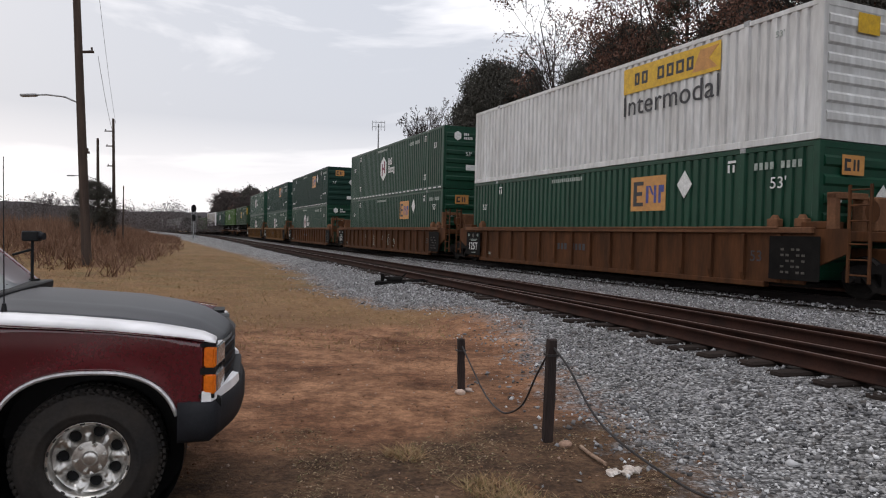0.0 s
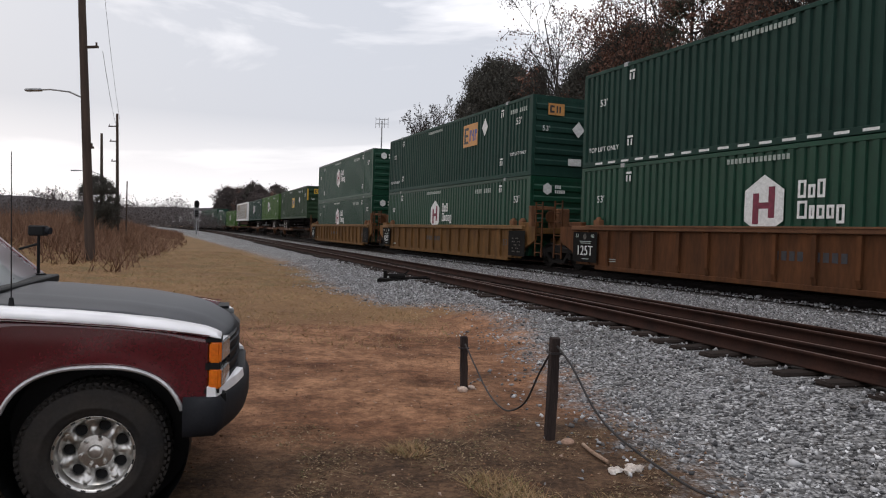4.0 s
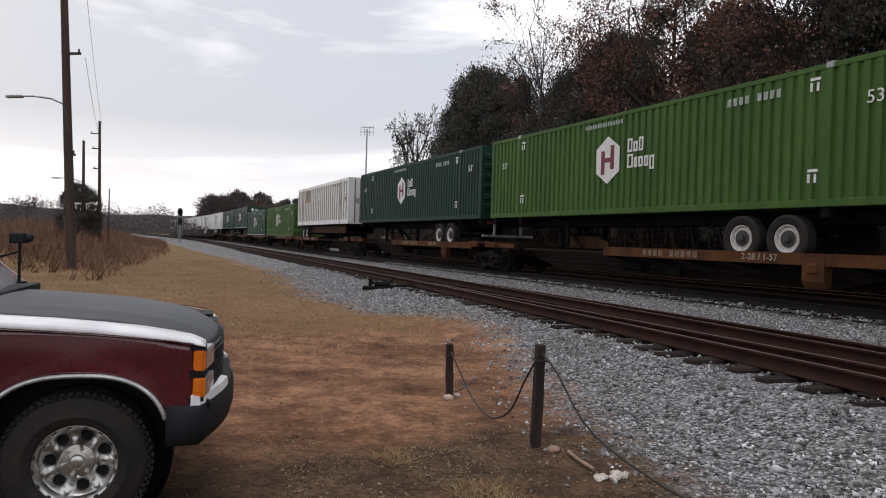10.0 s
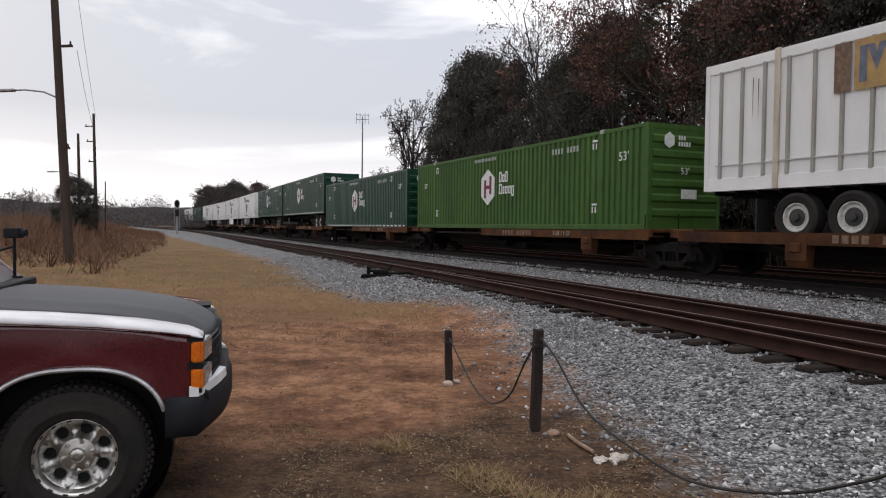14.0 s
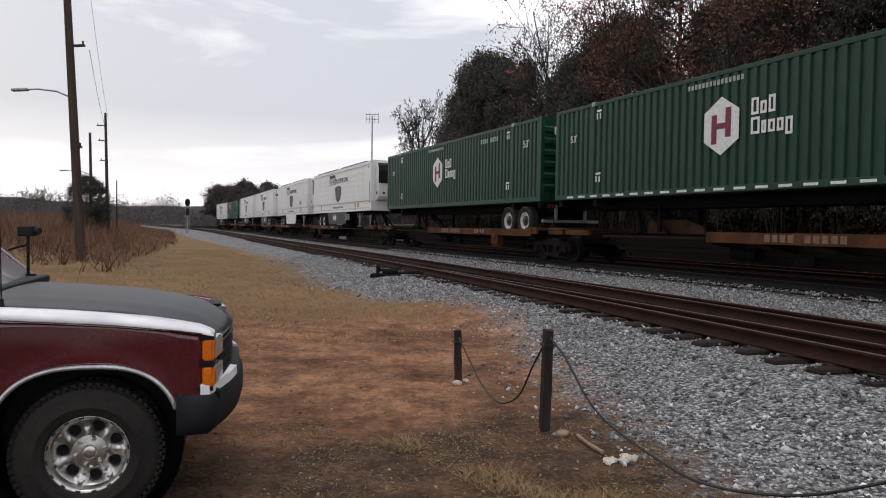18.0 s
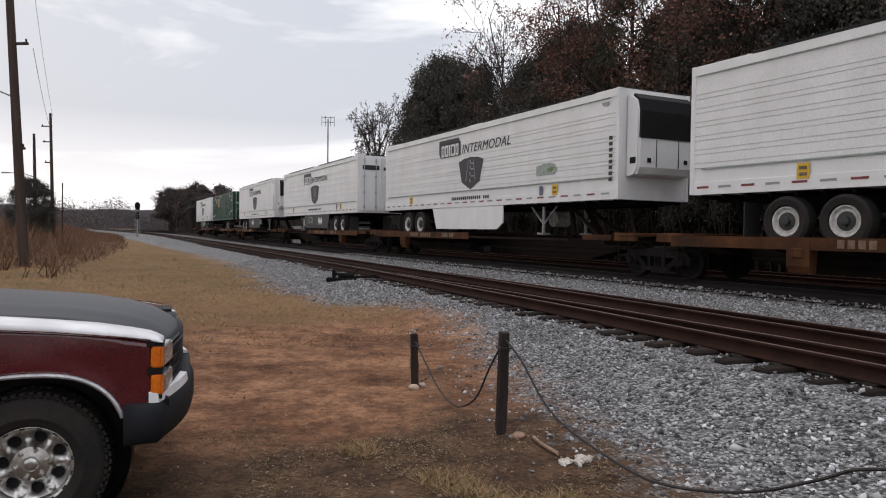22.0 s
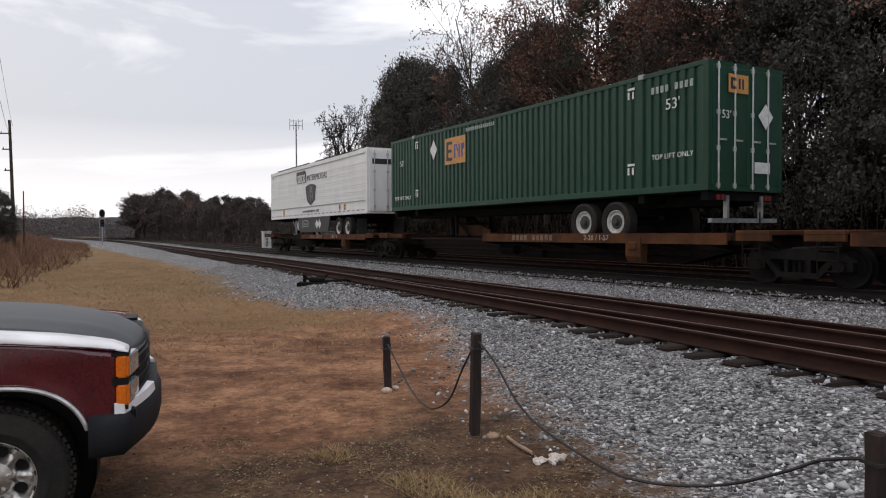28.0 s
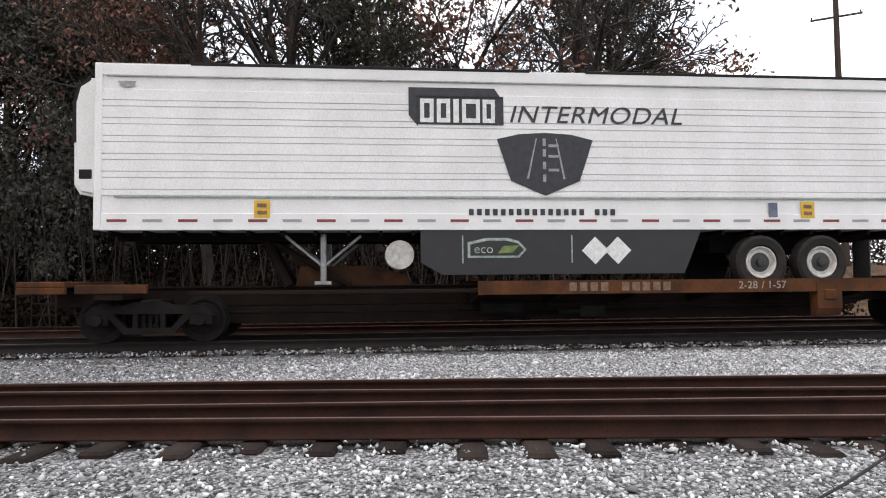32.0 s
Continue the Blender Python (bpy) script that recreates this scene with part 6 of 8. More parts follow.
    for f in np.linspace(0, 1, 26):
        row = []
        for y in ys:
            q = abs(y) / (W2 - 0.165)
            back, front = -0.72 + 0.10 * (1 - q * q), 0.715 - 0.105 * q ** 2.5
            x = back + (front - back) * f ** 0.8
            ref = x + 0.105 * q ** 2.5 * step01(f, 0.5, 1.0)
            z = float(np.interp(ref, hx, hz_)) - 0.040 * q ** 2.2 + 0.006 * step01(q, 0.50, 0.56) - 0.006 * step01(q, 0.60, 0.66)
            row.append(hood.verts.new((x, y * (1 - 0.09 * float(step01(f, 0.25, 1.0))), z)))
        grid.append(row)
    for a, b in zip(grid, grid[1:]):
        for k in range(len(ys) - 1):
            hood.faces.new((a[k], b[k], b[k + 1], a[k + 1]))
    bmesh.ops.recalc_face_normals(hood, faces=hood.faces)
    h = part("hood", hood, M_PAINT_GREY, tk, "grey crowned hood", True)
    h.modifiers.new("thick", 'SOLIDIFY').thickness = 0.02
    # front: grille, headlamps, corner lamps
    g = B()
    prism(g, [(0.50, -W2 + 0.24), (0.655, -W2 + 0.24), (0.70, -0.35), (0.705, 0.35), (0.655, W2 - 0.24), (0.50, W2 - 0.24)], 'z', 0.68, 0.94)
    gr = part("grille", g, M_BLACK, tk, "black slatted grille")
    for z in (0.73, 0.79, 0.85, 0.91):
        s = B()
        prism(s, [(0.60, -W2 + 0.26), (0.672, -W2 + 0.26), (0.715, -0.35), (0.72, 0.35), (0.672, W2 - 0.26), (0.60, W2 - 0.26)], 'z', z - 0.012, z + 0.012)
        part("slat", s, M_BUMPER, gr)
    for sy in (-1, 1):
        for z0, z1, nm in ((0.855, 0.968, "upper"), (0.712, 0.818, "lower")):
            a = B()
            y0, y1 = sy * (W2 + 0.004), sy * (W2 - 0.16)
            prism(a, [(0.570, y0), (0.622, y0 - sy * 0.004), (0.636, sy * (W2 - 0.02)), (0.60, y1), (0.56, y1)], 'z', z0, z1)
            bmesh.ops.bevel(a, geom=list(a.edges), offset=0.008, segments=2, affect='EDGES')
            part("corner_lamp", a, M_AMBER, tk, "amber corner lamp")
            c = B()
            prism(c, [(0.58, sy * (W2 - 0.028)), (0.638, sy * (W2 - 0.03)), (0.672, sy * (W2 - 0.26)), (0.58, sy * (W2 - 0.26))], 'z', z0, z1)
            bmesh.ops.bevel(c, geom=list(c.edges), offset=0.008, segments=2, affect='EDGES')
            part("headlamp", c, M_LAMPCLEAR, tk, "clear headlamp lens")
        bz = B()
        box(bz, 0.55, 0.628, sy * (W2 - 0.005), sy * (W2 - 0.27), 0.818, 0.855)
        box(bz, 0.55, 0.632, sy * (W2 - 0.003), sy * (W2 - 0.27), 0.968, 0.988)
        box(bz, 0.545, 0.625, sy * (W2 - 0.003), sy * (W2 - 0.27), 0.69, 0.712)
        part("lamp_bezel", bz, M_BLACK, tk)
    # bumper: dark wrap-round bar with a bright upper face
    def ring(r0, depth):
        pts = []
        for y in np.linspace(-W2 - 0.02, W2 + 0.02, 25):
            q = abs(y) / (W2 + 0.02)
            pts.append((0.775 - 0.165 * q ** 2.3 - r0, y * (1 - r0 * 0.15)))
        return pts
    bb = B()
    path = [(0.44, -W2 - 0.03)] + [(x, y) for x, y in ring(0, 0)] + [(0.44, W2 + 0.03)]
    prof = [(-0.025, 0.455), (0.0, 0.475), (0.014, 0.53), (0.014, 0.62), (0.0, 0.65), (-0.012, 0.672), (-0.09, 0.672), (-0.09, 0.455)]
    rows = []
    for k, (x, y) in enumerate(path):
        a, b = Vector(path[max(0, k - 1)]), Vector(path[min(len(path) - 1, k + 1)])
        t = (b - a).normalized()
        n = Vector((t.y, -t.x))
        rows.append([bb.verts.new((x + n.x * o, y + n.y * o, z)) for o, z in prof])
    for a, b in zip(rows, rows[1:]):
        for k in range(len(prof)):
            j = (k + 1) % len(prof)
            bb.faces.new((a[k], b[k], b[j], a[j]))
    bb.faces.new(rows[0])
    bb.faces.new(rows[-1][::-1])
    bmesh.ops.recalc_face_normals(bb, faces=bb.faces)
    part("front_bumper", bb, M_BUMPER, tk, "dark rubber front bumper", True)
    for side in (path[1:9], path[-9:-1]):
      ch = B()
      rows = []
      for k, (x, y) in enumerate(side):
          rows.append([ch.verts.new((x - o, y * 0.985, z)) for o, z in ((0.000, 0.672), (0.006, 0.720), (0.050, 0.728), (0.050, 0.672))])
      for a, b in zip(rows, rows[1:]):
          for k in range(4):
              ch.faces.new((a[k], b[k], b[(k + 1) % 4], a[(k + 1) % 4]))
      ch.faces.new(rows[0])
      ch.faces.new(rows[-1][::-1])
      bmesh.ops.recalc_face_normals(ch, faces=ch.faces)
      part("bumper_top", ch, M_PAINT_WHITE, tk, "bright bumper top strip")
    fill = B()
    box(fill, 0.50, 0.66, -W2 + 0.06, W2 - 0.06, 0.56, 0.69, 0.02)
    prism(fill, [(0.50, -W2 + 0.15), (0.66, -W2 + 0.15), (0.755, -0.35), (0.765, 0.35), (0.66, W2 - 0.15), (0.50, W2 - 0.15)], 'z', 0.56, 0.70)
    part("valance", fill, M_BLACK, tk)
    # firewall, cab, bed, floor
    core = B()
    box(core, -0.64, 0.56, -W2 + 0.30, W2 - 0.30, 0.45, 0.98)
    part("engine_bay", core, M_BLACK, tk)
    cab = B()
    lower = [(-1.05, 0.36), (-1.05, 1.19), (-2.72, 1.21), (-2.72, 0.36)]
    prism(cab, lower, 'y', -W2, W2)
    part("cab", cab, M_PAINT_MAROON, tk)
    roofp = B()
    prism(roofp, [(-1.66, 1.74), (-1.72, 1.80), (-2.55, 1.82), (-2.62, 1.76)], 'y', -W2 + 0.18, W2 - 0.18)
    part("roof", roofp, M_PAINT_MAROON, tk)
    ws = B()
    for x0, z0, x1, z1 in ((-1.10, 1.225, -1.68, 1.765),):
        a = [ws.verts.new((x0, y, z0)) for y in (-W2 + 0.08, 0, W2 - 0.08)]
        b = [ws.verts.new((x1, y, z1)) for y in (-W2 + 0.22, 0, W2 - 0.22)]
        a[1].co.x += 0.07
        b[1].co.x += 0.05
        for k in range(2):
            ws.faces.new((a[k], a[k + 1], b[k + 1], b[k]))
    o = part("windscreen", ws, M_WINDSHIELD, tk, "raked windscreen glass", True)
    o.modifiers.new("thick", 'SOLIDIFY').thickness = 0.006
    for sy in (-1, 1):
        pil = B()
        cyl(pil, (-1.10, sy * (W2 - 0.07), 1.20), (-1.70, sy * (W2 - 0.20), 1.77), 0.03, seg=8)
        part("pillar", pil, M_PAINT_MAROON, tk)
        pil = B()
        cyl(pil, (-2.62, sy * (W2 - 0.05), 1.20), (-2.58, sy * (W2 - 0.20), 1.78), 0.05, seg=8)
        part("pillar", pil, M_PAINT_MAROON, tk)
        sw = B()
        prism(sw, [(-1.20, 1.22), (-1.72, 1.74), (-2.56, 1.76), (-2.60, 1.22)], 'y', sy * (W2 - 0.11), sy * (W2 - 0.105))
        part("side_window", sw, M_WINDSHIELD, tk)
    seat = B()
    box(seat, -2.5, -1.9, -0.75, 0.75, 0.9, 1.1, 0.04)
    box(seat, -2.58, -2.4, -0.75, 0.75, 1.0, 1.55, 0.04)
    part("bench_seat", seat, M_BUMPER, tk)
    dash = B()
    box(dash, -1.55, -1.12, -W2 + 0.12, W2 - 0.12, 1.0, 1.19, 0.03)
    part("dashboard", dash, M_BLACK, tk)
    cowl = B()
    box(cowl, -1.16, -0.98, -W2 + 0.1, W2 - 0.1, 1.17, 1.228, 0.01)
    part("cowl", cowl, M_BLACK, tk)
    for y in (-0.62, 0.05):
        wp = B()
        cyl(wp, (-1.08, y, 1.245), (-1.22, y + 0.55, 1.33), 0.010, seg=6)
        cyl(wp, (-1.08, y, 1.23), (-1.08, y, 1.25), 0.025, seg=8)
        part("wiper", wp, M_BLACK, tk)
    bed = B()
    prism(bed, [(-2.75, 0.45), (-2.75, 1.20), (-4.75, 1.20), (-4.75, 0.5)], 'y', -W2, -W2 + 0.08)
    prism(bed, [(-2.75, 0.45), (-2.75, 1.20), (-4.75, 1.20), (-4.75, 0.5)], 'y', W2 - 0.08, W2)
    box(bed, -4.78, -4.70, -W2, W2, 0.5, 1.2)
    box(bed, -4.75, -2.75, -W2 + 0.05, W2 - 0.05, 0.5, 0.62)
    part("cargo_bed", bed, M_PAINT_MAROON, tk)
    for sy in (-1, 1):
        rk = B()
        box(rk, -2.7, -0.62, sy * (W2 - 0.02), sy * (W2 + 0.012), 0.40, 0.485, 0.01)
        part("rocker_trim", rk, M_TRIMSILVER, tk, "bright rocker panel trim")
    ant = B()
    cyl(ant, (AER[0], AER[1], AER[2] - 0.03), (AER[0], AER[1], AER[2] + 0.03), 0.018, 0.010, seg=8)
    cyl(ant, (AER[0], AER[1], AER[2] + 0.02), (AER[0] - 0.01, AER[1], AER[2] + 0.80), 0.0035, 0.002, seg=6)
    part("aerial", ant, M_BLACK, tk, "thin whip aerial")
    for o in tk.children:
        if o.name.split(".")[0] in ("cab", "roof", "windscreen", "pillar", "side_window", "bench_seat", "dashboard", "cowl", "wiper", "cargo_bed"):
            o.matrix_basis = pose(0.40, 0, -0.02)
    # wheels
    R = 0.376
    ax = Euler((math.pi / 2, 0, 0)).to_matrix().to_4x4()
    tyre = B()
    lathe(tyre, [(0.200, 0.10), (0.208, 0.128), (0.225, 0.138), (0.245, 0.140), (0.248, 0.144), (0.262, 0.144), (0.265, 0.141), (0.315, 0.140), (0.340, 0.130), (0.360, 0.108), (R - 0.006, 0.06), (R - 0.006, -0.06), (0.36, -0.105), (0.340, -0.13), (0.235, -0.135), (0.205, -0.10)], ax, 56, False)
    lug = B()
    for k in range(60):
        a = 2 * math.pi * k / 60
        for sgn in (-1, 1):
            m = Matrix.Rotation(a, 4, 'Y') @ Matrix.Translation((0, sgn * 0.07, R - 0.004)) @ Matrix.Rotation(sgn * 0.3, 4, 'Z')
            bmesh.ops.create_cube(lug, size=1.0, matrix=m @ Matrix.Diagonal((0.026, 0.085, 0.014, 1)))
            m = Matrix.Rotation(a, 4, 'Y') @ Matrix.Translation((0, sgn * 0.121, R - 0.022)) @ Matrix.Rotation(sgn * 0.9, 4, 'X')
            bmesh.ops.create_cube(lug, size=1.0, matrix=m @ Matrix.Diagonal((0.020, 0.028, 0.005, 1)))
    tyre_me = mesh_of("tyre", tyre, M_TYRE, True)
    lug_me = mesh_of("tread", lug, M_TYRE)
    # rim: a dished face with eight round holes, then the rolled lip
    rim = B()
    R0, R1, HR, HC = 0.088, 0.182, 0.0325, 0.135

    def dish(r, back=0.0):
        return -(0.060 - 0.028 * math.sin(max(0.0, min(1.0, (r - R0) / (R1 - R0))) * math.pi) + back * -1)

    for k in range(7):
        mid, half = math.pi + 2 * math.pi * k / 7, math.pi / 7
        outline = []
        for j in range(7):
            outline.append((R0, mid - half + 2 * half * j / 7))
        for j in range(5):
            outline.append((R0 + (R1 - R0) * j / 5, mid + half))
        for j in range(7):
            outline.append((R1, mid + half - 2 * half * j / 7))
        for j in range(5):
            outline.append((R1 - (R1 - R0) * j / 5, mid - half))
        cx, cz = HC * math.cos(mid), HC * math.sin(mid)
        outer, inner, deep = [], [], []
        for r, th in outline:
            x, z = r * math.cos(th), r * math.sin(th)
            al = math.atan2(z - cz, x - cx)
            hx_, hz2 = cx + HR * math.cos(al), cz + HR * math.sin(al)
            outer.append(rim.verts.new((x, dish(r), z)))
            inner.append(rim.verts.new((hx_, dish(math.hypot(hx_, hz2)) + 0.002, hz2)))
            deep.append(rim.verts.new((cx + HR * 0.92 * math.cos(al), dish(HC) + 0.035, cz + HR * 0.92 * math.sin(al))))
        n = len(outer)
        for j in range(n):
            i = (j + 1) % n
            rim.faces.new((outer[j], outer[i], inner[i], inner[j]))
            rim.faces.new((inner[j], inner[i], deep[i], deep[j]))
    lathe(rim, [(R1, 0.060), (0.186, 0.098), (0.196, 0.116), (0.207, 0.118), (0.211, 0.110), (0.206, 0.09), (0.200, -0.1)], ax, 56, False)
    lathe(rim, [(0.040, 0.068), (0.052, 0.066), (0.066, 0.064), (R0, 0.060)], ax, 40, False)
    bmesh.ops.remove_doubles(rim, verts=rim.verts, dist=0.0004)
    bmesh.ops.recalc_face_normals(rim, faces=rim.faces)
    rim_me = mesh_of("rim", rim, M_CHROME, True)
    back_bm = B()
    cyl(back_bm, (0, -0.012, 0), (0, 0.04, 0), 0.199, seg=32)
    back_me = mesh_of("brake_drum", back_bm, M_BLACK)
    hub = B()
    lathe(hub, [(0.012, 0.084), (0.028, 0.083), (0.034, 0.079), (0.038, 0.072), (0.042, 0.066)], ax, 24)
    hub_me = mesh_of("hub_cap", hub, M_CHROME, True)
    nut_bm = B()
    cyl(nut_bm, (0, 0.0, 0), (0, -0.026, 0), 0.0115, 0.009, seg=6)
    nut_me = mesh_of("lug_nut", nut_bm, M_CHROME)
    slot_bm = B()
    box(slot_bm, -0.012, 0.012, -0.002, 0.004, -0.0045, 0.0045)
    slot_me = mesh_of("lip_slot", slot_bm, M_HUB)
    for x, sy in ((0, -1), (0, 1), (-3.35, -1), (-3.35, 1)):
        w = part("wheel", tyre_me, None, tk, "all-terrain tyre on a polished seven-hole rim")
        w.matrix_basis = pose(x, sy * (W2 - 0.150), R, 0, 3 if x == 0 else 40, 0 if sy < 0 else 180)
        tagged(part("tread", lug_me, None, w), kind="stuff")
        part("rim", rim_me, None, w)
        part("brake_drum", back_me, None, w)
        part("hub_cap", hub_me, None, w)
        for k in range(6):
            a = 2 * math.pi * k / 6 + 0.26
            part("lug_nut", nut_me, None, w).matrix_basis = pose(0.073 * math.cos(a), -0.062, 0.073 * math.sin(a))
        for k in range(16):
            a = 360 * k / 16 + 11
            part("lip_slot", slot_me, None, w).matrix_basis = Matrix.Rotation(radians(a), 4, 'Y') @ pose(0, -0.1165, 0.1975)
    axl = B()
    for x in (0, -3.35):
        cyl(axl, (x, -0.72, 0.385), (x, 0.72, 0.385), 0.05, seg=8)
    box(axl, -4.6, 0.45, -0.42, -0.34, 0.40, 0.52)
    box(axl, -4.6, 0.45, 0.34, 0.42, 0.42, 0.54)
    part("chassis_frame", axl, M_UNDER, tk)
    # a small camera clamped on a stick at the far side of the cowl
    st = thing("camera_stick", "small black camera on a stick clamped to the truck", "camera stick")
    base = tk.matrix_basis @ Vector(STICK)
    st.matrix_basis = Matrix.Translation(base)
    b1 = B()
    cyl(b1, (0, 0, 0.0), (0, 0, 0.03), 0.05, seg=12)
    cyl(b1, (0, 0, 0.02), (0, 0, 0.30), 0.011, seg=8)
    part("stick", b1, M_BLACK, st)
    b2 = B()
    box(b2, -0.065, 0.055, -0.035, 0.035, 0.30, 0.375, 0.01)
    part("camera_body", b2, M_BLACK, st)
    b3 = B()
    cyl(b3, (0.055, 0, 0.338), (0.085, 0, 0.338), 0.026, seg=12)
    part("lens", b3, M_BUMPER, st)
    b4 = B()
    cyl(b4, (-0.01, 0, 0.24), (-0.13, -0.02, 0.20), 0.009, seg=6)
    part("lever", b4, M_BLACK, st)
    return tk


TRUCK = (-2.08, 4.533, 16.0)
AER = (-0.44, -0.76, 1.16)
STICK = (-0.69, 0.72, 1.19)
build_truck()
# ---- trees and brush ----
def tubes(segments, sides):
    """Tapered tubes for rows of start, end and the two radii."""
    S = np.array(segments, dtype=np.float64)
    a, b, r0, r1 = S[:, 0:3], S[:, 3:6], S[:, 6], S[:, 7]
    d = b - a
    d /= np.linalg.norm(d, axis=1, keepdims=True) + 1e-9
    up = np.where(np.abs(d[:, 2:3]) > 0.9, np.array([[1.0, 0, 0]]), np.array([[0, 0, 1.0]]))
    x = np.cross(d, up)
    x /= np.linalg.norm(x, axis=1, keepdims=True) + 1e-9
    y = np.cross(d, x)
    ang = np.arange(sides) * 2 * math.pi / sides
    ring = x[:, None] * np.cos(ang)[None, :, None] + y[:, None] * np.sin(ang)[None, :, None]
    v = np.concatenate([a[:, None] + ring * r0[:, None, None], b[:, None] + ring * r1[:, None, None]], 1).reshape(-1, 3)
    n = len(S)
    k = np.arange(sides)
    f = np.stack([k, (k + 1) % sides, (k + 1) % sides + sides, k + sides], -1)
    return v, (f[None] + (np.arange(n) * 2 * sides)[:, None, None]).reshape(-1, 4)


def leaf_quads(points, size, rng, aspect=0.6):
    n = len(points)
    a = rng.normal(size=(n, 3))
    a /= np.linalg.norm(a, axis=1, keepdims=True)
    b = rng.normal(size=(n, 3))
    b -= (a * b).sum(1, keepdims=True) * a
    b /= np.linalg.norm(b, axis=1, keepdims=True)
    s = size * rng.uniform(0.6, 1.5, (n, 1))
    p = np.asarray(points)
    v = np.stack([p - a * s, p + b * s * aspect, p + a * s, p - b * s * aspect], 1).reshape(-1, 3)
    f = np.arange(n * 4).reshape(-1, 4)
    return v, f


def leaf_tris(points, size, rng, aspect=0.7):
    """One narrow three-cornered leaf at each point."""
    n = len(points)
    a = rng.normal(size=(n, 3))
    a /= np.linalg.norm(a, axis=1, keepdims=True)
    b = np.cross(a, rng.normal(size=(n, 3)))
    b /= np.linalg.norm(b, axis=1, keepdims=True) + 1e-9
    s = size * rng.uniform(0.6, 1.5, (n, 1))
    p = np.asarray(points)
    v = np.stack([p + a * s * 1.3, p - a * s * 0.5 + b * s * aspect, p - a * s * 0.5 - b * s * aspect], 1).reshape(-1, 3)
    return v, np.arange(n * 3).reshape(-1, 3)


def branching(rng, p, d, length, r, plan, level, segs, tips, thin):
    """One stem and all that grows from it. plan: for each level children, first, angles, ratio, wander and lift."""
    kids, first, angles, ratio, wander, lift = plan[level]
    n = 7 if level == 0 else 4 if level < 3 else 3
    pts, rad = [p], [r]
    for k in range(n):
        d = d + rng.normal(size=3) * wander + np.array([0, 0, lift])
        d = d / np.linalg.norm(d)
        q = p + d * (length / n)
        rb = max(r * (1 - (0.62 if level < 2 else 0.75) * (k + 1) / n), thin)
        segs.append((*p, *q, max(rad[-1], thin), rb))
        p = q
        pts.append(p)
        rad.append(rb)
    if level + 1 >= len(plan):
        tips.extend(pts[2:])
        return
    turn = rng.uniform(0, 6.28)
    for k in range(kids):
        t = min(first + (1 - first) * (k + rng.uniform(0.1, 0.9)) / kids, 0.995)
        j = min(int(t * n), n - 1)
        o = pts[j] + (pts[j + 1] - pts[j]) * (t * n - j)
        axis = pts[j + 1] - pts[j]
        axis = axis / np.linalg.norm(axis)
        turn += 2.4 + rng.uniform(-0.5, 0.5)
        a = np.cross(axis, np.array([0.31, 0.87, 0.38]))
        a /= np.linalg.norm(a) + 1e-9
        side = a * math.cos(turn) + np.cross(axis, a) * math.sin(turn)
        ang = rng.uniform(*angles)
        away = axis * math.cos(ang) + side * math.sin(ang)
        L = length * ratio * (1.0 - (0.0 if ratio > 1 else 0.5) * (t - first) / (1.001 - first)) * rng.uniform(0.75, 1.2)
        branching(rng, o, away, L, rad[j] * 0.58, plan, level + 1, segs, tips, thin)


# for each kind: trunk height and radius, the levels of branching, thinnest twig
TREE_PLAN = {
    "bare": (7.6, 0.27, [(10, 0.38, (0.45, 0.95), 0.80, 0.06, 0.03), (6, 0.25, (0.5, 1.0), 0.52, 0.11, 0.0), (5, 0.22, (0.5, 1.0), 0.56, 0.15, 0.0), (4, 0.2, (0.5, 1.0), 0.58, 0.17, 0.0), (2, 0.2, (0.45, 0.95), 0.62, 0.17, 0.0), (0, 0, (0, 0), 0, 0.18, 0.0)], 0.016),
    "evergreen": (9.0, 0.30, [(12, 0.15, (0.6, 1.1), 0.50, 0.05, 0.0), (6, 0.25, (0.5, 0.9), 0.5, 0.12, 0.04), (4, 0.3, (0.5, 0.9), 0.5, 0.15, 0.0), (0, 0, (0, 0), 0, 0.15, 0.0)], 0.014),
    "pine": (17.0, 0.23, [(24, 0.42, (1.0, 1.45), 0.22, 0.018, 0.0), (6, 0.35, (0.5, 0.9), 0.42, 0.14, 0.10), (0, 0, (0, 0), 0, 0.18, 0.05)], 0.014),
    "russet": (4.6, 0.25, [(7, 0.40, (0.25, 0.75), 1.75, 0.07, 0.0), (6, 0.25, (0.4, 0.9), 0.48, 0.12, 0.03), (5, 0.2, (0.4, 0.9), 0.52, 0.14, 0.03), (3, 0.2, (0.4, 0.9), 0.6, 0.16, 0.0), (0, 0, (0, 0), 0, 0.16, 0.0)], 0.013),
    "winter": (6.0, 0.20, [(7, 0.3, (0.5, 1.0), 0.7, 0.08, 0.0), (5, 0.3, (0.5, 0.9), 0.5, 0.12, 0.04), (0, 0, (0, 0), 0, 0.15, 0.0)], 0.03),
    "brown": (6.5, 0.17, [(10, 0.12, (0.5, 1.0), 0.75, 0.09, 0.0), (6, 0.2, (0.4, 0.9), 0.55, 0.14, 0.03), (5, 0.2, (0.4, 0.9), 0.55, 0.15, 0.03), (3, 0.2, (0.4, 0.9), 0.6, 0.16, 0.0), (0, 0, (0, 0), 0, 0.16, 0.0)], 0.013),
}
_tree = {}


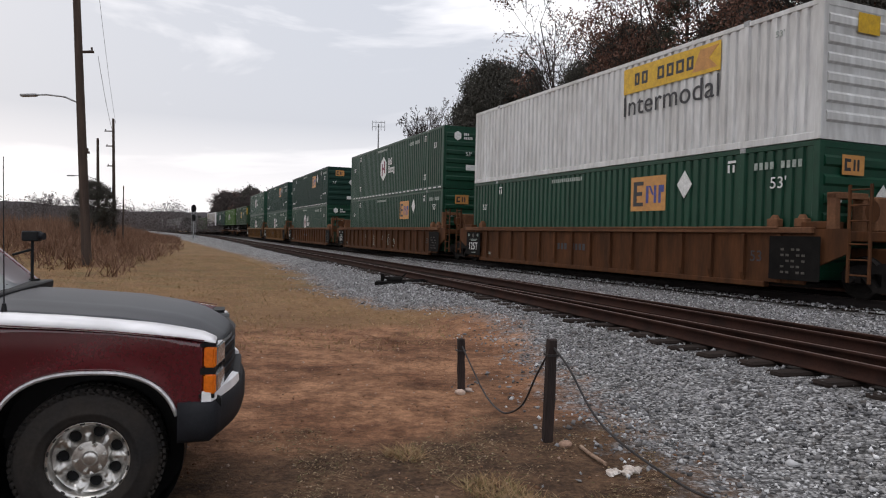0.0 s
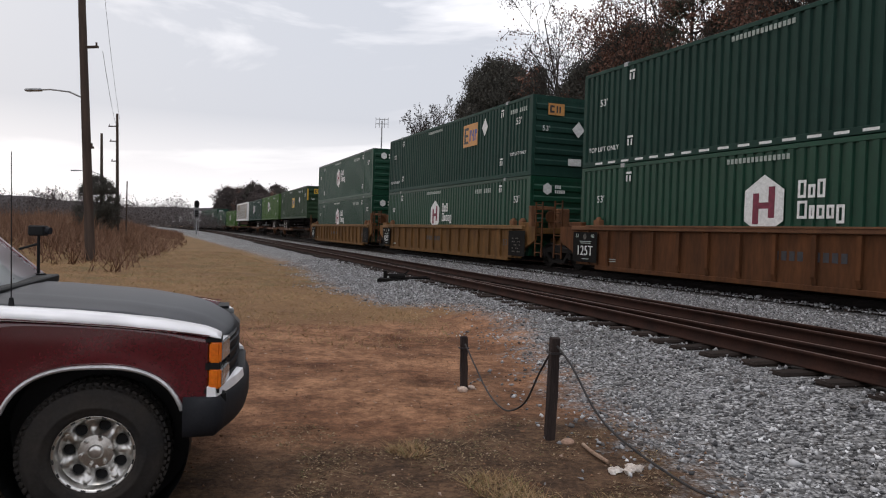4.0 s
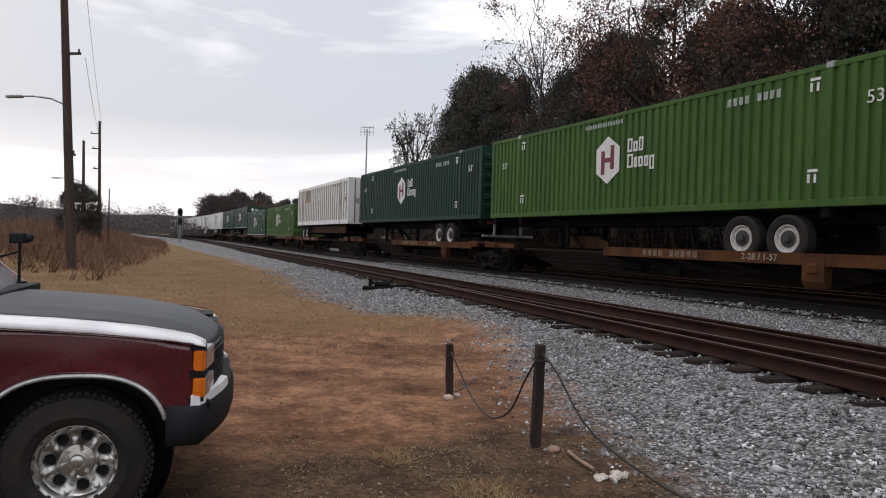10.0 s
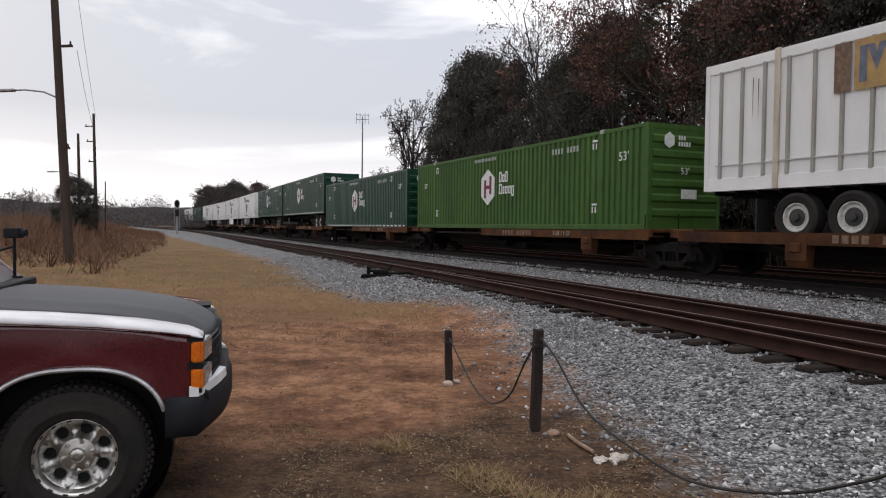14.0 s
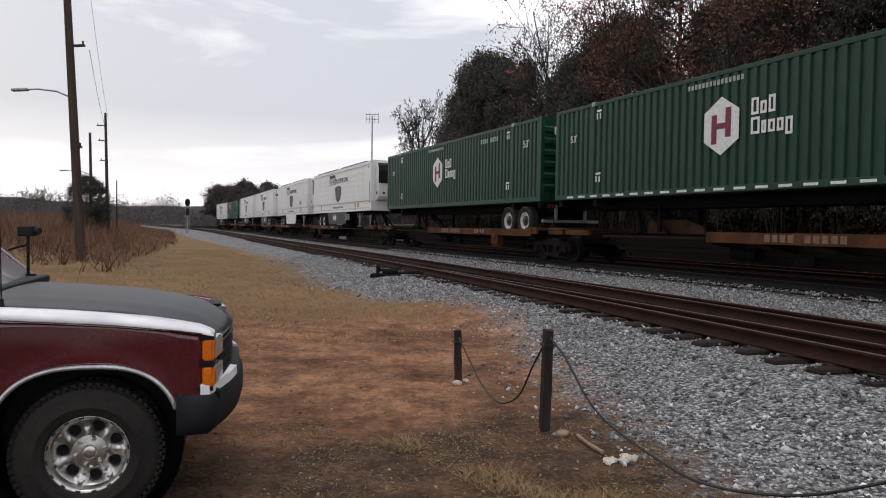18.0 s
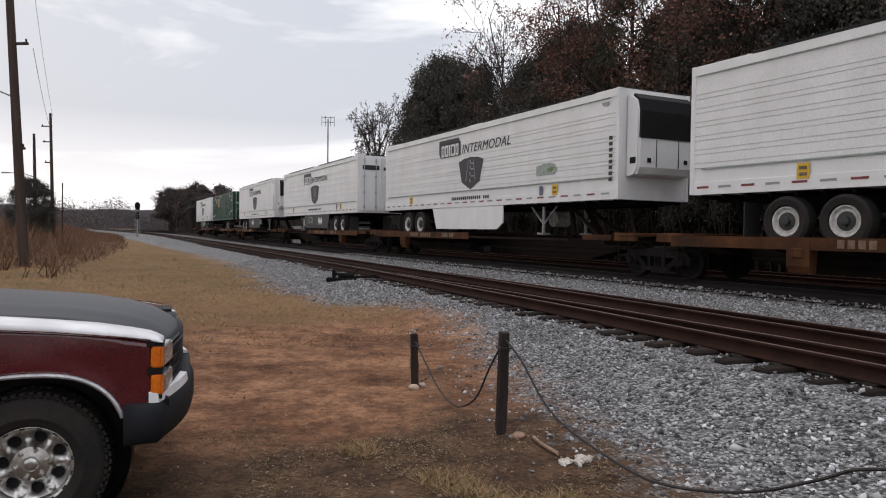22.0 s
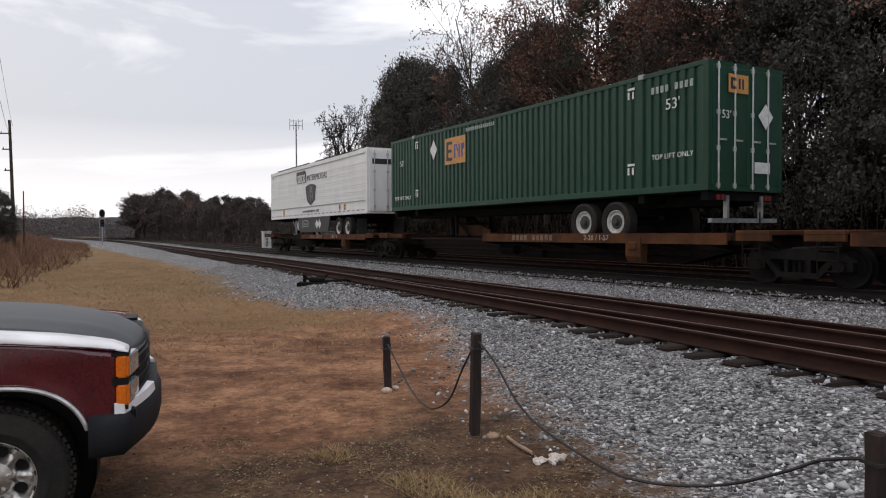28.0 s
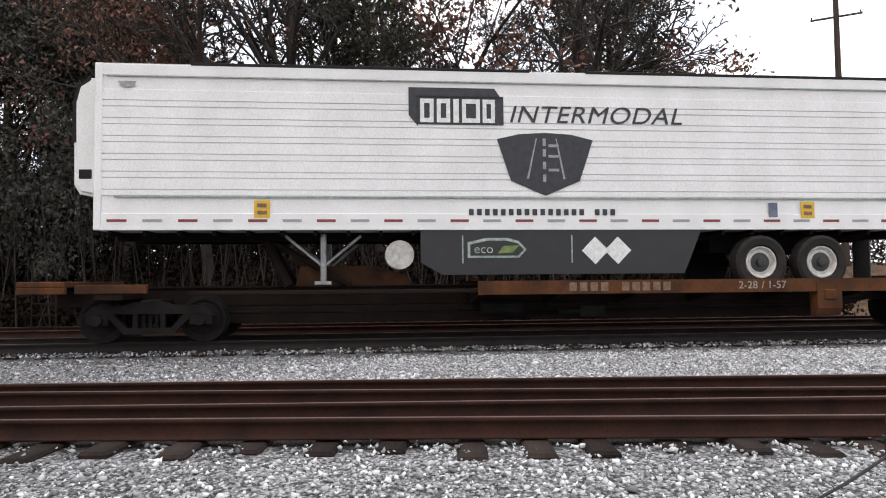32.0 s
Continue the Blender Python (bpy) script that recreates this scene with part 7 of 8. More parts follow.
def lobed_crown(rng, width, base, top, lobes, per):
    """Points over the shells of many leafy lobes that together make a ragged dome."""
    out = []
    for k in range(lobes):
        a, h = rng.uniform(0, 6.28), rng.uniform(0.02, 1.0)
        reach = width * math.sqrt(max(0.05, 1 - (max(h - 0.35, 0) / 0.68) ** 2)) * (0.75 + 0.25 * min(1, h / 0.25)) * rng.uniform(0.45, 0.98)
        c = np.array([reach * math.cos(a), reach * math.sin(a), base + (top - base) * h * 0.93])
        r = rng.uniform(0.40, 1.0) * width / 4.6
        d = rng.normal(size=(per, 3))
        d /= np.linalg.norm(d, axis=1, keepdims=True)
        d[:, 2] = np.abs(d[:, 2]) * np.where(rng.random(per) < 0.7, 1, -0.6)
        out.append(c + d * r * rng.gamma(6.0, 0.15, (per, 1)))
    return np.concatenate(out)


def tree_kind(kind, seed, far=False):
    key = (kind, seed, far)
    if key in _tree:
        return _tree[key]
    rng = np.random.default_rng(seed)
    height, radius, plan, thin = TREE_PLAN[kind]
    if far and kind == "bare":
        plan, thin = plan[:4] + plan[-1:], 0.03
    segs, tips = [], []
    branching(rng, np.array([0.0, 0, -0.3]), np.array([rng.normal() * 0.04, rng.normal() * 0.04, 1.0]), height, radius, plan, 0, segs, tips, thin)
    tips = np.array(tips)
    bark = M_BARK_GREY if kind == "bare" else M_BARK
    limit = 0.06
    if far:
        segs = [r for r in segs if r[6] > 0.02]
    v, f = tubes([r for r in segs if r[6] > limit], 7)
    trunk = raw_mesh("trunk", v, f, bark)
    v, f = tubes([r for r in segs if r[6] <= limit], 3)
    limbs = raw_mesh("branching", v, f, bark)
    crown = None
    if kind == "evergreen":
        p = lobed_crown(rng, 4.7, 1.2, 13.4, 120 if far else 290, 120 if far else 330)
        v, f = leaf_tris(p, 0.17 if far else 0.074, rng)
        crown = raw_mesh("crown", v, f, M_LEAF_DARK)
    elif kind == "winter":
        p = lobed_crown(rng, 4.6, 0.6, 11.6, 90, 170)
        v, f = leaf_tris(p, 0.15, rng)
        crown = raw_mesh("crown", v, f, M_HAZED_SCRUB)
    elif kind != "bare":
        size, per, blur, keep, wide = {"pine": (0.105, 48, 0.32, 0.9, 0.22), "russet": (0.058, 15, 0.26, 0.55, 0.6), "brown": (0.075, 9, 0.28, 0.65, 0.7)}[kind]
        # leaves cling in patches
        patch = np.sin(tips[:, 0] * 1.3 + seed) * np.sin(tips[:, 1] * 1.1) * np.sin(tips[:, 2] * 0.9 + 1) + rng.normal(size=len(tips)) * 0.25
        tips = tips[np.argsort(-patch)[:int(len(tips) * keep)]]
        if far:
            tips, size, blur = tips[::3], size * 2.0, blur * 1.5
        p = np.repeat(tips, per, 0) + rng.normal(size=(len(tips) * per, 3)) * blur * np.array([1, 1, 0.7])
        v, f = leaf_tris(p[p[:, 2] > 0.4], size, rng, wide)
        # far brown crowns take the scrub colour with the haze in it
        crown = raw_mesh("crown", v, f, M_LEAF_PINE if kind == "pine" else M_HAZED_SCRUB if far and kind == "brown" else M_LEAF_RUST if kind == "russet" else M_LEAF_BROWN)
    _tree[key] = trunk, limbs, crown
    return _tree[key]


TREE_LABEL = {"bare": "leafless winter tree with fine grey twigs", "evergreen": "dark dense evergreen tree behind the railway", "pine": "tall pine with sparse needles behind the railway",
              "russet": "tree with clinging russet winter leaves", "brown": "scrubby brown winter tree at the wood's edge", "winter": "rounded grey-brown winter tree of dense twigs"}


def tree(kind, seed, v, u, scale=1.0, turn=0.0, squash=1.0, far=False):
    t = thing(kind + "_tree", TREE_LABEL[kind], "tree", "trees behind the railway")
    trunk, limbs, crown = tree_kind(kind, seed, far)
    part("trunk", trunk, None, t)
    tagged(part("branching", limbs, None, t, "fine bare branches" if kind == "bare" else ""), kind="stuff")
    if crown:
        part("crown", crown, None, t, TREE_LABEL[kind].split(" ")[0] + " leafy crown")
    p = trk(v, u, float(ground_z(np.array(float(v)), np.array(float(u)))))
    t.matrix_basis = pose(*p, 0, 0, turn) @ Matrix.Diagonal((scale * squash, scale * squash, scale, 1))
    return t


def plant_trees():
    rnd = random.Random(11)
    # the standing edge of the wood, from the far end to the near end
    tree("bare", 2, 26.8, 64.3, 1.44, 20, 0.66)
    tree("bare", 2, 29.0, 68.0, 1.05, 140, 0.6)
    tree("bare", 2, 34, 82, 0.95, 300)
    tree("evergreen", 3, 27.8, 55.2, 1.06, 0, 0.60)
    tree("evergreen", 4, 28.6, 53.0, 1.22, 90, 0.74)
    tree("evergreen", 3, 29.6, 49.9, 1.10, 200, 0.66)
    tree("bare", 2, 31.8, 46.6, 1.66, 250, 0.56)
    tree("brown", 5, 28.0, 46.0, 0.9, 0)
    tree("evergreen", 4, 29.6, 40.6, 0.96, 10, 0.78)
    tree("evergreen", 3, 29.9, 36.8, 1.08, 130, 0.78)
    for v, u, scale, turn in ((27.6, 17.4, 0.95, 40), (28.2, 23.8, 0.9, 280), (31.5, 29.0, 1.0, 70)):
        tree("evergreen", 3 + int(turn) // 40 % 2, v, u, scale, turn, 0.8)
    row = ["russet", "pine", "russet", "bare", "russet", "pine", "evergreen", "pine", "russet", "bare", "pine", "russet", "bare", "pine", "russet", "russet"]
    size = {"pine": 0.95, "russet": 1.28, "evergreen": 1.0, "brown": 1.3, "bare": 1.45}
    u = 34.0
    k = 0
    while u > -14:
        kind = row[k % len(row)]
        v = 27.5 + rnd.uniform(-1.2, 2.2)
        tree(kind, 5 + k % 3 if kind not in ("bare", "evergreen") else 1 + k % 2 if kind == "bare" else 3 + k % 2, v, u, size[kind] * rnd.uniform(0.92, 1.1), rnd.uniform(0, 360), rnd.uniform(0.8, 1.0))
        other = row[(k * 3 + 1) % len(row)]
        if k % 2 and u > -11:
            tree(other, 5 + (k + 1) % 3 if other != "bare" else 1 + k % 2, v + rnd.uniform(4.5, 7.5), u + rnd.uniform(-1.5, 1.5), size[other] * rnd.uniform(0.9, 1.1), rnd.uniform(0, 360), far=True)
        u -= rnd.uniform(3.0, 4.0)
        k += 1
    # far edge of the wood, along the bend
    for k in range(50):
        u = 112 + k * 3.3 + rnd.uniform(-1.5, 1.5)
        v = float(main_v(u)) + 13 + 8 * (k % 2) + rnd.uniform(-2, 3)
        kind = ("winter", "bare", "winter", "winter", "brown", "winter", "russet")[k % 7]
        high = {"winter": 11.6, "brown": 8.4, "bare": 11.0, "russet": 13.5}[kind]
        tree(kind, 5 + k % 3 if kind != "bare" else 1 + k % 2, v, u, 0.060 * u / high * rnd.uniform(0.78, 1.12), rnd.uniform(0, 360), 1.0, far=True)
    for u, away, high in ((216, 15, 1.16), (222, 17, 1.0), (186, 17, 0.92), (150, 18, 0.66), (131, 16, 0.52)):
        tree("evergreen", 6, float(main_v(u)) + away, u, high, u * 7.0, 0.7, far=True)
    # lone cedar by the line of poles
    tree("evergreen", 6, float((trk_inv((-27.5, 55.0)))[0]), float((trk_inv((-27.5, 55.0)))[1]), 0.36, 10, 1.0)


def trk_inv(p):
    q = FRAME_TRACK.inverted() @ Vector((p[0], p[1], 0))
    return q.x, q.y


plant_trees()


def undergrowth():
    """The dark thicket under the wood's edge, and the scrub along the bend."""
    rng = np.random.default_rng(5)
    for u0, u1, dv0, dv1, hmax, num, name, material, label in ((-18, 60, 9.5, 20, 4.8, 200000, "undergrowth", M_THICKET, "dark brown winter thicket under the trees"), (-45, 60, 18, 30, 5.0, 50000, "undergrowth", M_THICKET, "dense dark thicket deeper in the wood"), (60, 330, 10, 24, 4.6, 70000, "far_scrub", M_HAZED_SCRUB, "grey-brown winter scrub along the bend")):
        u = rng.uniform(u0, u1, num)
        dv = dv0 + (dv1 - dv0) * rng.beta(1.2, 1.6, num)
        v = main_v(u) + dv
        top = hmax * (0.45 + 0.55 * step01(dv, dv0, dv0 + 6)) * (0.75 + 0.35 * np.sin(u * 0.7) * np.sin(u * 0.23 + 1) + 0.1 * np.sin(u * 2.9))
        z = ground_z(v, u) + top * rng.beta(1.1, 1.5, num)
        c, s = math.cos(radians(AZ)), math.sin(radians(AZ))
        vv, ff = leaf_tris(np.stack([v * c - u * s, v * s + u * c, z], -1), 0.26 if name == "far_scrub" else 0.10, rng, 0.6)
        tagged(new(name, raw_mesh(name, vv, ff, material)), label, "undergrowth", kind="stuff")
    # bare stems in it
    num = 5200
    u = rng.uniform(-16, 200, num)
    v = main_v(u) + 8.5 + 12 * rng.random(num)
    c, s = math.cos(radians(AZ)), math.sin(radians(AZ))
    base = np.stack([v * c - u * s, v * s + u * c, ground_z(v, u)], -1)
    h = rng.uniform(1.5, 6.5, num)
    tip = base + np.stack([rng.normal(size=num) * 0.16 * h, rng.normal(size=num) * 0.16 * h, h], -1)
    vv, ff = tubes(np.concatenate([base, tip, np.full((num, 1), 0.03), np.full((num, 1), 0.008)], 1), 3)
    tagged(new("thicket_stems", raw_mesh("thicket_stems", vv, ff, M_TWIG)), "bare thin stems in the thicket", "undergrowth", kind="stuff")


undergrowth()


def dead_brush():
    """Tall dry brush and broom sedge on the rough ground beyond the lot."""
    rng = np.random.default_rng(8)
    num = 56000
    x = rng.uniform(-120, -8, num)
    y = 18 + 120 * rng.random(num) ** 1.1
    q = np.array([trk_inv((a, b)) for a, b in zip(x, y)])
    v, u = q[:, 0], q[:, 1]
    gap = smooth_near(u) - v
    patch = 0.5 + 0.5 * np.sin(x * 0.35 + 1.0) * np.sin(y * 0.22) + 0.25 * np.sin(x * 1.1) * np.sin(y * 0.9)
    ok = (gap > np.interp(u, [20, 60], [9.5, 6.5])) & (y + 0.25 * x > 18 + 4 * rng.random(num)) & (rng.random(num) < 0.25 + patch)
    x, y, v, u, patch = x[ok], y[ok], v[ok], u[ok], patch[ok]
    h = rng.uniform(0.5, 1.5, len(x)) * (0.5 + 0.8 * patch) * np.interp(gap[ok], [9.5, 16], [0.45, 1.2])
    base = np.stack([x, y, ground_z(v, u) - 0.05], -1)
    tip = base + np.stack([rng.normal(size=len(x)) * 0.28 * h, rng.normal(size=len(x)) * 0.28 * h, h], -1)
    base, tip = np.repeat(base, 5, 0) + rng.normal(size=(len(base) * 5, 3)) * np.array([0.14, 0.14, 0.0]), np.repeat(tip, 5, 0) + rng.normal(size=(len(tip) * 5, 3)) * np.array([0.3, 0.3, 0.12])
    a = rng.uniform(0, 2 * math.pi, len(base))
    side = np.stack([np.cos(a), np.sin(a), 0 * a], -1) * 0.024
    vv = np.stack([base - side, base + side, tip], 1).reshape(-1, 3)
    ff = np.arange(len(vv)).reshape(-1, 3)
    tagged(new("dead_brush", raw_mesh("dead_brush", vv, ff, M_BRUSH)), "reddish-brown dead brush and sedge on rough ground", "brush", kind="stuff")
    pl = base + (tip - base) * rng.uniform(0.4, 1.0, (len(base), 1))
    vv, ff = leaf_quads(pl[::3] + rng.normal(size=pl[::3].shape) * 0.06, 0.06, rng, aspect=0.25)
    tagged(new("brush_tufts", raw_mesh("brush_tufts", vv, ff, M_BRUSH)), "dry tufted seed heads in the brush", "brush", kind="stuff")


dead_brush()


def grass():
    rng = np.random.default_rng(21)
    y = np.concatenate([2.0 + 40 * rng.random(110000) ** 1.3, rng.uniform(2.4, 5.6, 60000)])
    x = np.concatenate([rng.uniform(-24, 5, 110000), rng.uniform(-2.4, 1.4, 60000)])
    c, s = math.cos(radians(-AZ)), math.sin(radians(-AZ))
    v, u = x * c - y * s, x * s + y * c
    gap = smooth_near(u) - GRAVEL_EDGE(u) - v
    clump = np.sin(x * 2.1 + np.sin(y * 1.3)) * np.sin(y * 1.9 + np.sin(x * 1.7)) + 0.5 * np.sin(x * 5.3) * np.sin(y * 4.7)
    near = (y < 5.3 + 0.3 * x) & (clump > 0.25)
    far = (y - 0.30 * x > 10.2 + 2.0 * np.sin(x * 0.9) * np.sin(y * 0.7)) & (clump > -0.55)
    ok = (near | far) & (gap > 0.25) & (np.hypot(x + 1.9, y - 4.4) > 1.2)
    x, y, v, u = x[ok], y[ok], v[ok], u[ok]
    n = len(x)
    h = np.where(near[ok], rng.uniform(0.03, 0.09, n), rng.uniform(0.03, 0.10, n))
    a = rng.uniform(0, 2 * math.pi, n)
    w = np.where(near[ok], 0.0036, 0.007)
    base = np.stack([x, y, ground_z(v, u) - 0.01], -1)
    side = np.stack([np.cos(a), np.sin(a), 0 * a], -1) * w[:, None]
    tip = base + np.stack([rng.normal(size=n) * 1.1 * h, rng.normal(size=n) * 1.1 * h, h], -1)
    vv = np.stack([base - side, base + side, tip], 1).reshape(-1, 3)
    tagged(new("dry_grass", raw_mesh("dry_grass", vv, np.arange(3 * n).reshape(-1, 3), M_GRASS)), "short straw-coloured winter grass with green tufts", "grass", kind="stuff")


grass()


def leaf_litter():
    """Dead leaves, straw and twigs trodden into the soil before the posts."""
    rng = np.random.default_rng(41)
    num = 46000
    x = rng.uniform(-2.2, 1.9, num)
    y = 2.3 + 4.2 * rng.random(num)
    c, s = math.cos(radians(-AZ)), math.sin(radians(-AZ))
    v, u = x * c - y * s, x * s + y * c
    clump = np.sin(x * 3.1 + 2 * np.sin(y * 1.7)) * np.sin(y * 2.7 + 1.5 * np.sin(x * 2.3)) + 0.6 * np.sin(x * 9.1 + y * 3) * np.sin(y * 8.3)
    ok = (y < 5.7 + 0.35 * x + 0.4 * np.sin(x * 4)) & (clump > rng.uniform(-0.9, 0.9, num)) & (v < smooth_near(u) - GRAVEL_EDGE(u) + 0.5) & (np.hypot(x + 1.9, y - 4.4) > 1.0)
    x, y, v, u = x[ok], y[ok], v[ok], u[ok]
    n = len(x)
    p = np.stack([x, y, ground_z(v, u) + 0.006], -1)
    a = rng.uniform(0, 2 * math.pi, n)
    long_ = np.where(rng.random(n) < 0.4, rng.uniform(0.02, 0.06, n), rng.uniform(0.005, 0.014, n))
    wide = np.where(long_ > 0.0195, 0.0016, long_ * 0.6)
    d = np.stack([np.cos(a), np.sin(a), rng.normal(size=n) * 0.18], -1) * long_[:, None]
    e = np.stack([-np.sin(a), np.cos(a), rng.normal(size=n) * 0.3], -1) * wide[:, None]
    lift = np.abs(d[:, 2]) + np.abs(e[:, 2])
    p[:, 2] += lift * 0.8
    vv = np.stack([p - d, p + e, p + d, p - e], 1).reshape(-1, 3)
    tagged(new("leaf_litter", raw_mesh("leaf_litter", vv, np.arange(4 * n).reshape(-1, 4), M_LITTER)), "dead leaves, straw and twigs scattered on soil", "litter", kind="stuff")


leaf_litter()


def far_hills():
    """Wooded ridges that close the view in the distance, and the winter woods before them."""
    # haze of distance is put into this base colour, the air is clear
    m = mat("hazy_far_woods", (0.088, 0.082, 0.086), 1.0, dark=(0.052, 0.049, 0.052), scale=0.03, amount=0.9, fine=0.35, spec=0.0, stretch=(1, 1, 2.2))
    for name, dist, top, az0, az1 in (("distant_ridge", 640, 27, -40, 100), ("distant_woods", 330, 8, 23, 100)):
        rng = np.random.default_rng(int(dist))
        az = np.radians(np.arange(az0, az1, 0.06))
        n = len(az)
        crest = top * (0.80 + 0.13 * np.sin(az * 9 + 1) + 0.06 * np.sin(az * 23 + 2) + 0.03 * np.sin(az * 71)) + np.convolve(rng.normal(size=n), np.ones(5) / 5, 'same') * top * 0.03
        rows = []
        for k, f in enumerate(np.linspace(0, 1, 9)):
            d = dist * (1 + 0.22 * f) + (rng.normal(size=n) * dist * 0.001 if 0 < k < 8 else 0)
            z = crest * math.sin(f * math.pi / 2) + (rng.normal(size=n) * top * 0.008 if 0 < k < 8 else 0) - (2.0 if k == 0 else -1.5)
            rows.append(np.stack([-np.sin(az) * d, np.cos(az) * d, z], -1))
        v = np.concatenate(rows)
        i = np.arange(8)[:, None] * n + np.arange(n - 1)[None]
        f = np.stack([i, i + n, i + n + 1, i + 1], -1).reshape(-1, 4)
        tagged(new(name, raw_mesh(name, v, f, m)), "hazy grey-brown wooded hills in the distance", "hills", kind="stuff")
    rng = np.random.default_rng(90)
    num = 250000
    az = np.radians(rng.uniform(17.5, 75, num))
    d = 150 + 160 * rng.random(num)
    top = (6.4 + 1.2 * np.sin(az * 31 + 1) * np.sin(d * 0.06) + 0.8 * np.sin(az * 90) + 0.5 * np.sin(az * 210 + d * 0.2)) * np.interp(np.degrees(az), [17.5, 21], [0.25, 1.0])
    z = 1.0 + top * rng.beta(1.3, 1.7, num)
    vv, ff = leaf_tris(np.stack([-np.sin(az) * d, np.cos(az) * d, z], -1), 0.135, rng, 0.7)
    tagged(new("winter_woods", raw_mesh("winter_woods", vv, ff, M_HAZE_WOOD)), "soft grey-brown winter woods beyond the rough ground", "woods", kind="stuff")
    for k, (az_, d_, s_) in enumerate(((29.8, 190, 0.85), (31.0, 230, 0.7))):
        p = trk_inv((-math.sin(radians(az_)) * d_, math.cos(radians(az_)) * d_))
        tree("bare", 1 + k % 2, p[0], p[1], s_, 70 * k, 1.0, far=True)


far_hills()
# ---- poles, mast, signal, posts and small things ----
def z_at(x, y):
    v, u = trk_inv((x, y))
    return float(ground_z(np.array(v), np.array(u)))


def pole(x, y, height, r, lean, arm=None, stubs=(), lamp=None, label="weathered wooden utility pole", group="utility poles", turn=0.0):
    t = thing("utility_pole", label, "pole", group)
    t.matrix_basis = pose(x, y, z_at(x, y), 0, lean, turn)
    bm = B()
    cyl(bm, (0, 0, -0.3), (0, 0, height), r, r * 0.62, seg=14)
    part("shaft", bm, M_POLE, t)
    for z, x0, x1 in stubs:
        s = B()
        box(s, x0, x1, -0.05, 0.05, z - 0.04, z + 0.04)
        for xx in (x0 + 0.08, x1 - 0.06):
            cyl(s, (xx, 0, z + 0.04), (xx, 0, z + 0.16), 0.035, seg=8)
        part("crossarm", s, M_POLE, t)
    if lamp:
        z, out = lamp
        a = B()
        pts = [Vector((0, 0, z - 0.35)), Vector((-out * 0.35, 0, z - 0.08)), Vector((-out * 0.75, 0, z + 0.02)), Vector((-out, 0, z + 0.02))]
        for p, q in zip(pts, pts[1:]):
            cyl(a, p, q, 0.03, seg=8)
        part("lamp_arm", a, M_GALV, t)
        h = B()
        box(h, -out - 0.55, -out + 0.05, -0.1, 0.1, z - 0.03, z + 0.07, 0.03)
        part("lamp_head", h, M_GALV, t, "grey street lamp head")
    return t


pole(-13.22, 26.0, 13.5, 0.180, -2.9, stubs=[(7.9, 0.0, 0.55), (4.2, -0.05, 0.25)], lamp=(6.35, 1.65), label="tall weathered utility pole with a street lamp arm")
pole(-27.6, 56.0, 8.2, 0.15, -1.0, lamp=(5.2, 1.9), label="shorter utility pole with a street lamp arm")
pole(-26.6, 56.6, 10.0, 0.15, -1.2, stubs=[(9.0, -0.7, 0.1), (7.8, -0.6, 0.1), (6.2, -0.5, 0.1)], label="utility pole with short crossarms on one side")
pole(-25.4, 55.5, 4.6, 0.07, 0.0, label="thin leaning wooden stake among the brush")
pole(39.3, -7.95, 13.75, 0.20, 0.3, stubs=[(12.5, -1.15, 1.15), (13.65, -0.05, 0.45)], label="lone utility pole with a crossarm beyond the tracks", turn=80)


def wires():
    for k, (a, b, sag) in enumerate((((-13.2, 26.0, 12.6), (-26.6, 56.6, 9.9), 0.5), ((-12.9, 26.0, 7.9), (-26.6, 56.6, 8.7), 0.5), ((-13.2, 26.0, 12.6), (-4.6, 2.0, 14.5), 0.5))):
        t = thing("overhead_wire", "thin dark overhead wire between poles", "wire", "overhead wires")
        bm = B()
        swept(bm, [Vector(a).lerp(Vector(b), j / 12) - Vector((0, 0, sag * 4 * j / 12 * (1 - j / 12))) for j in range(13)], 0.009, 5)
        part("strand", bm, M_CABLE, t)


wires()


def antenna_mast():
    x, y = -6.6, 68.6
    t = thing("antenna_mast", "slender grey mast with a small antenna", "mast")
    t.matrix_basis = pose(x, y, z_at(x, y))
    b = B()
    cyl(b, (0, 0, 0), (0, 0, 3.2), 0.16, 0.14, seg=10)
    cyl(b, (0, 0, 3.2), (0, 0, 12.0), 0.085, 0.06, seg=8)
    part("shaft", b, M_GALV, t)
    c = B()
    for z in (11.7, 12.15):
        cyl(c, (-0.62, 0, z), (0.62, 0, z), 0.03, seg=6)
    for xx in (-0.6, -0.25, 0.25, 0.6):
        cyl(c, (xx, 0, 11.3), (xx, 0, 12.3), 0.026, seg=6)
    part("antenna", c, M_GALV, t)


antenna_mast()


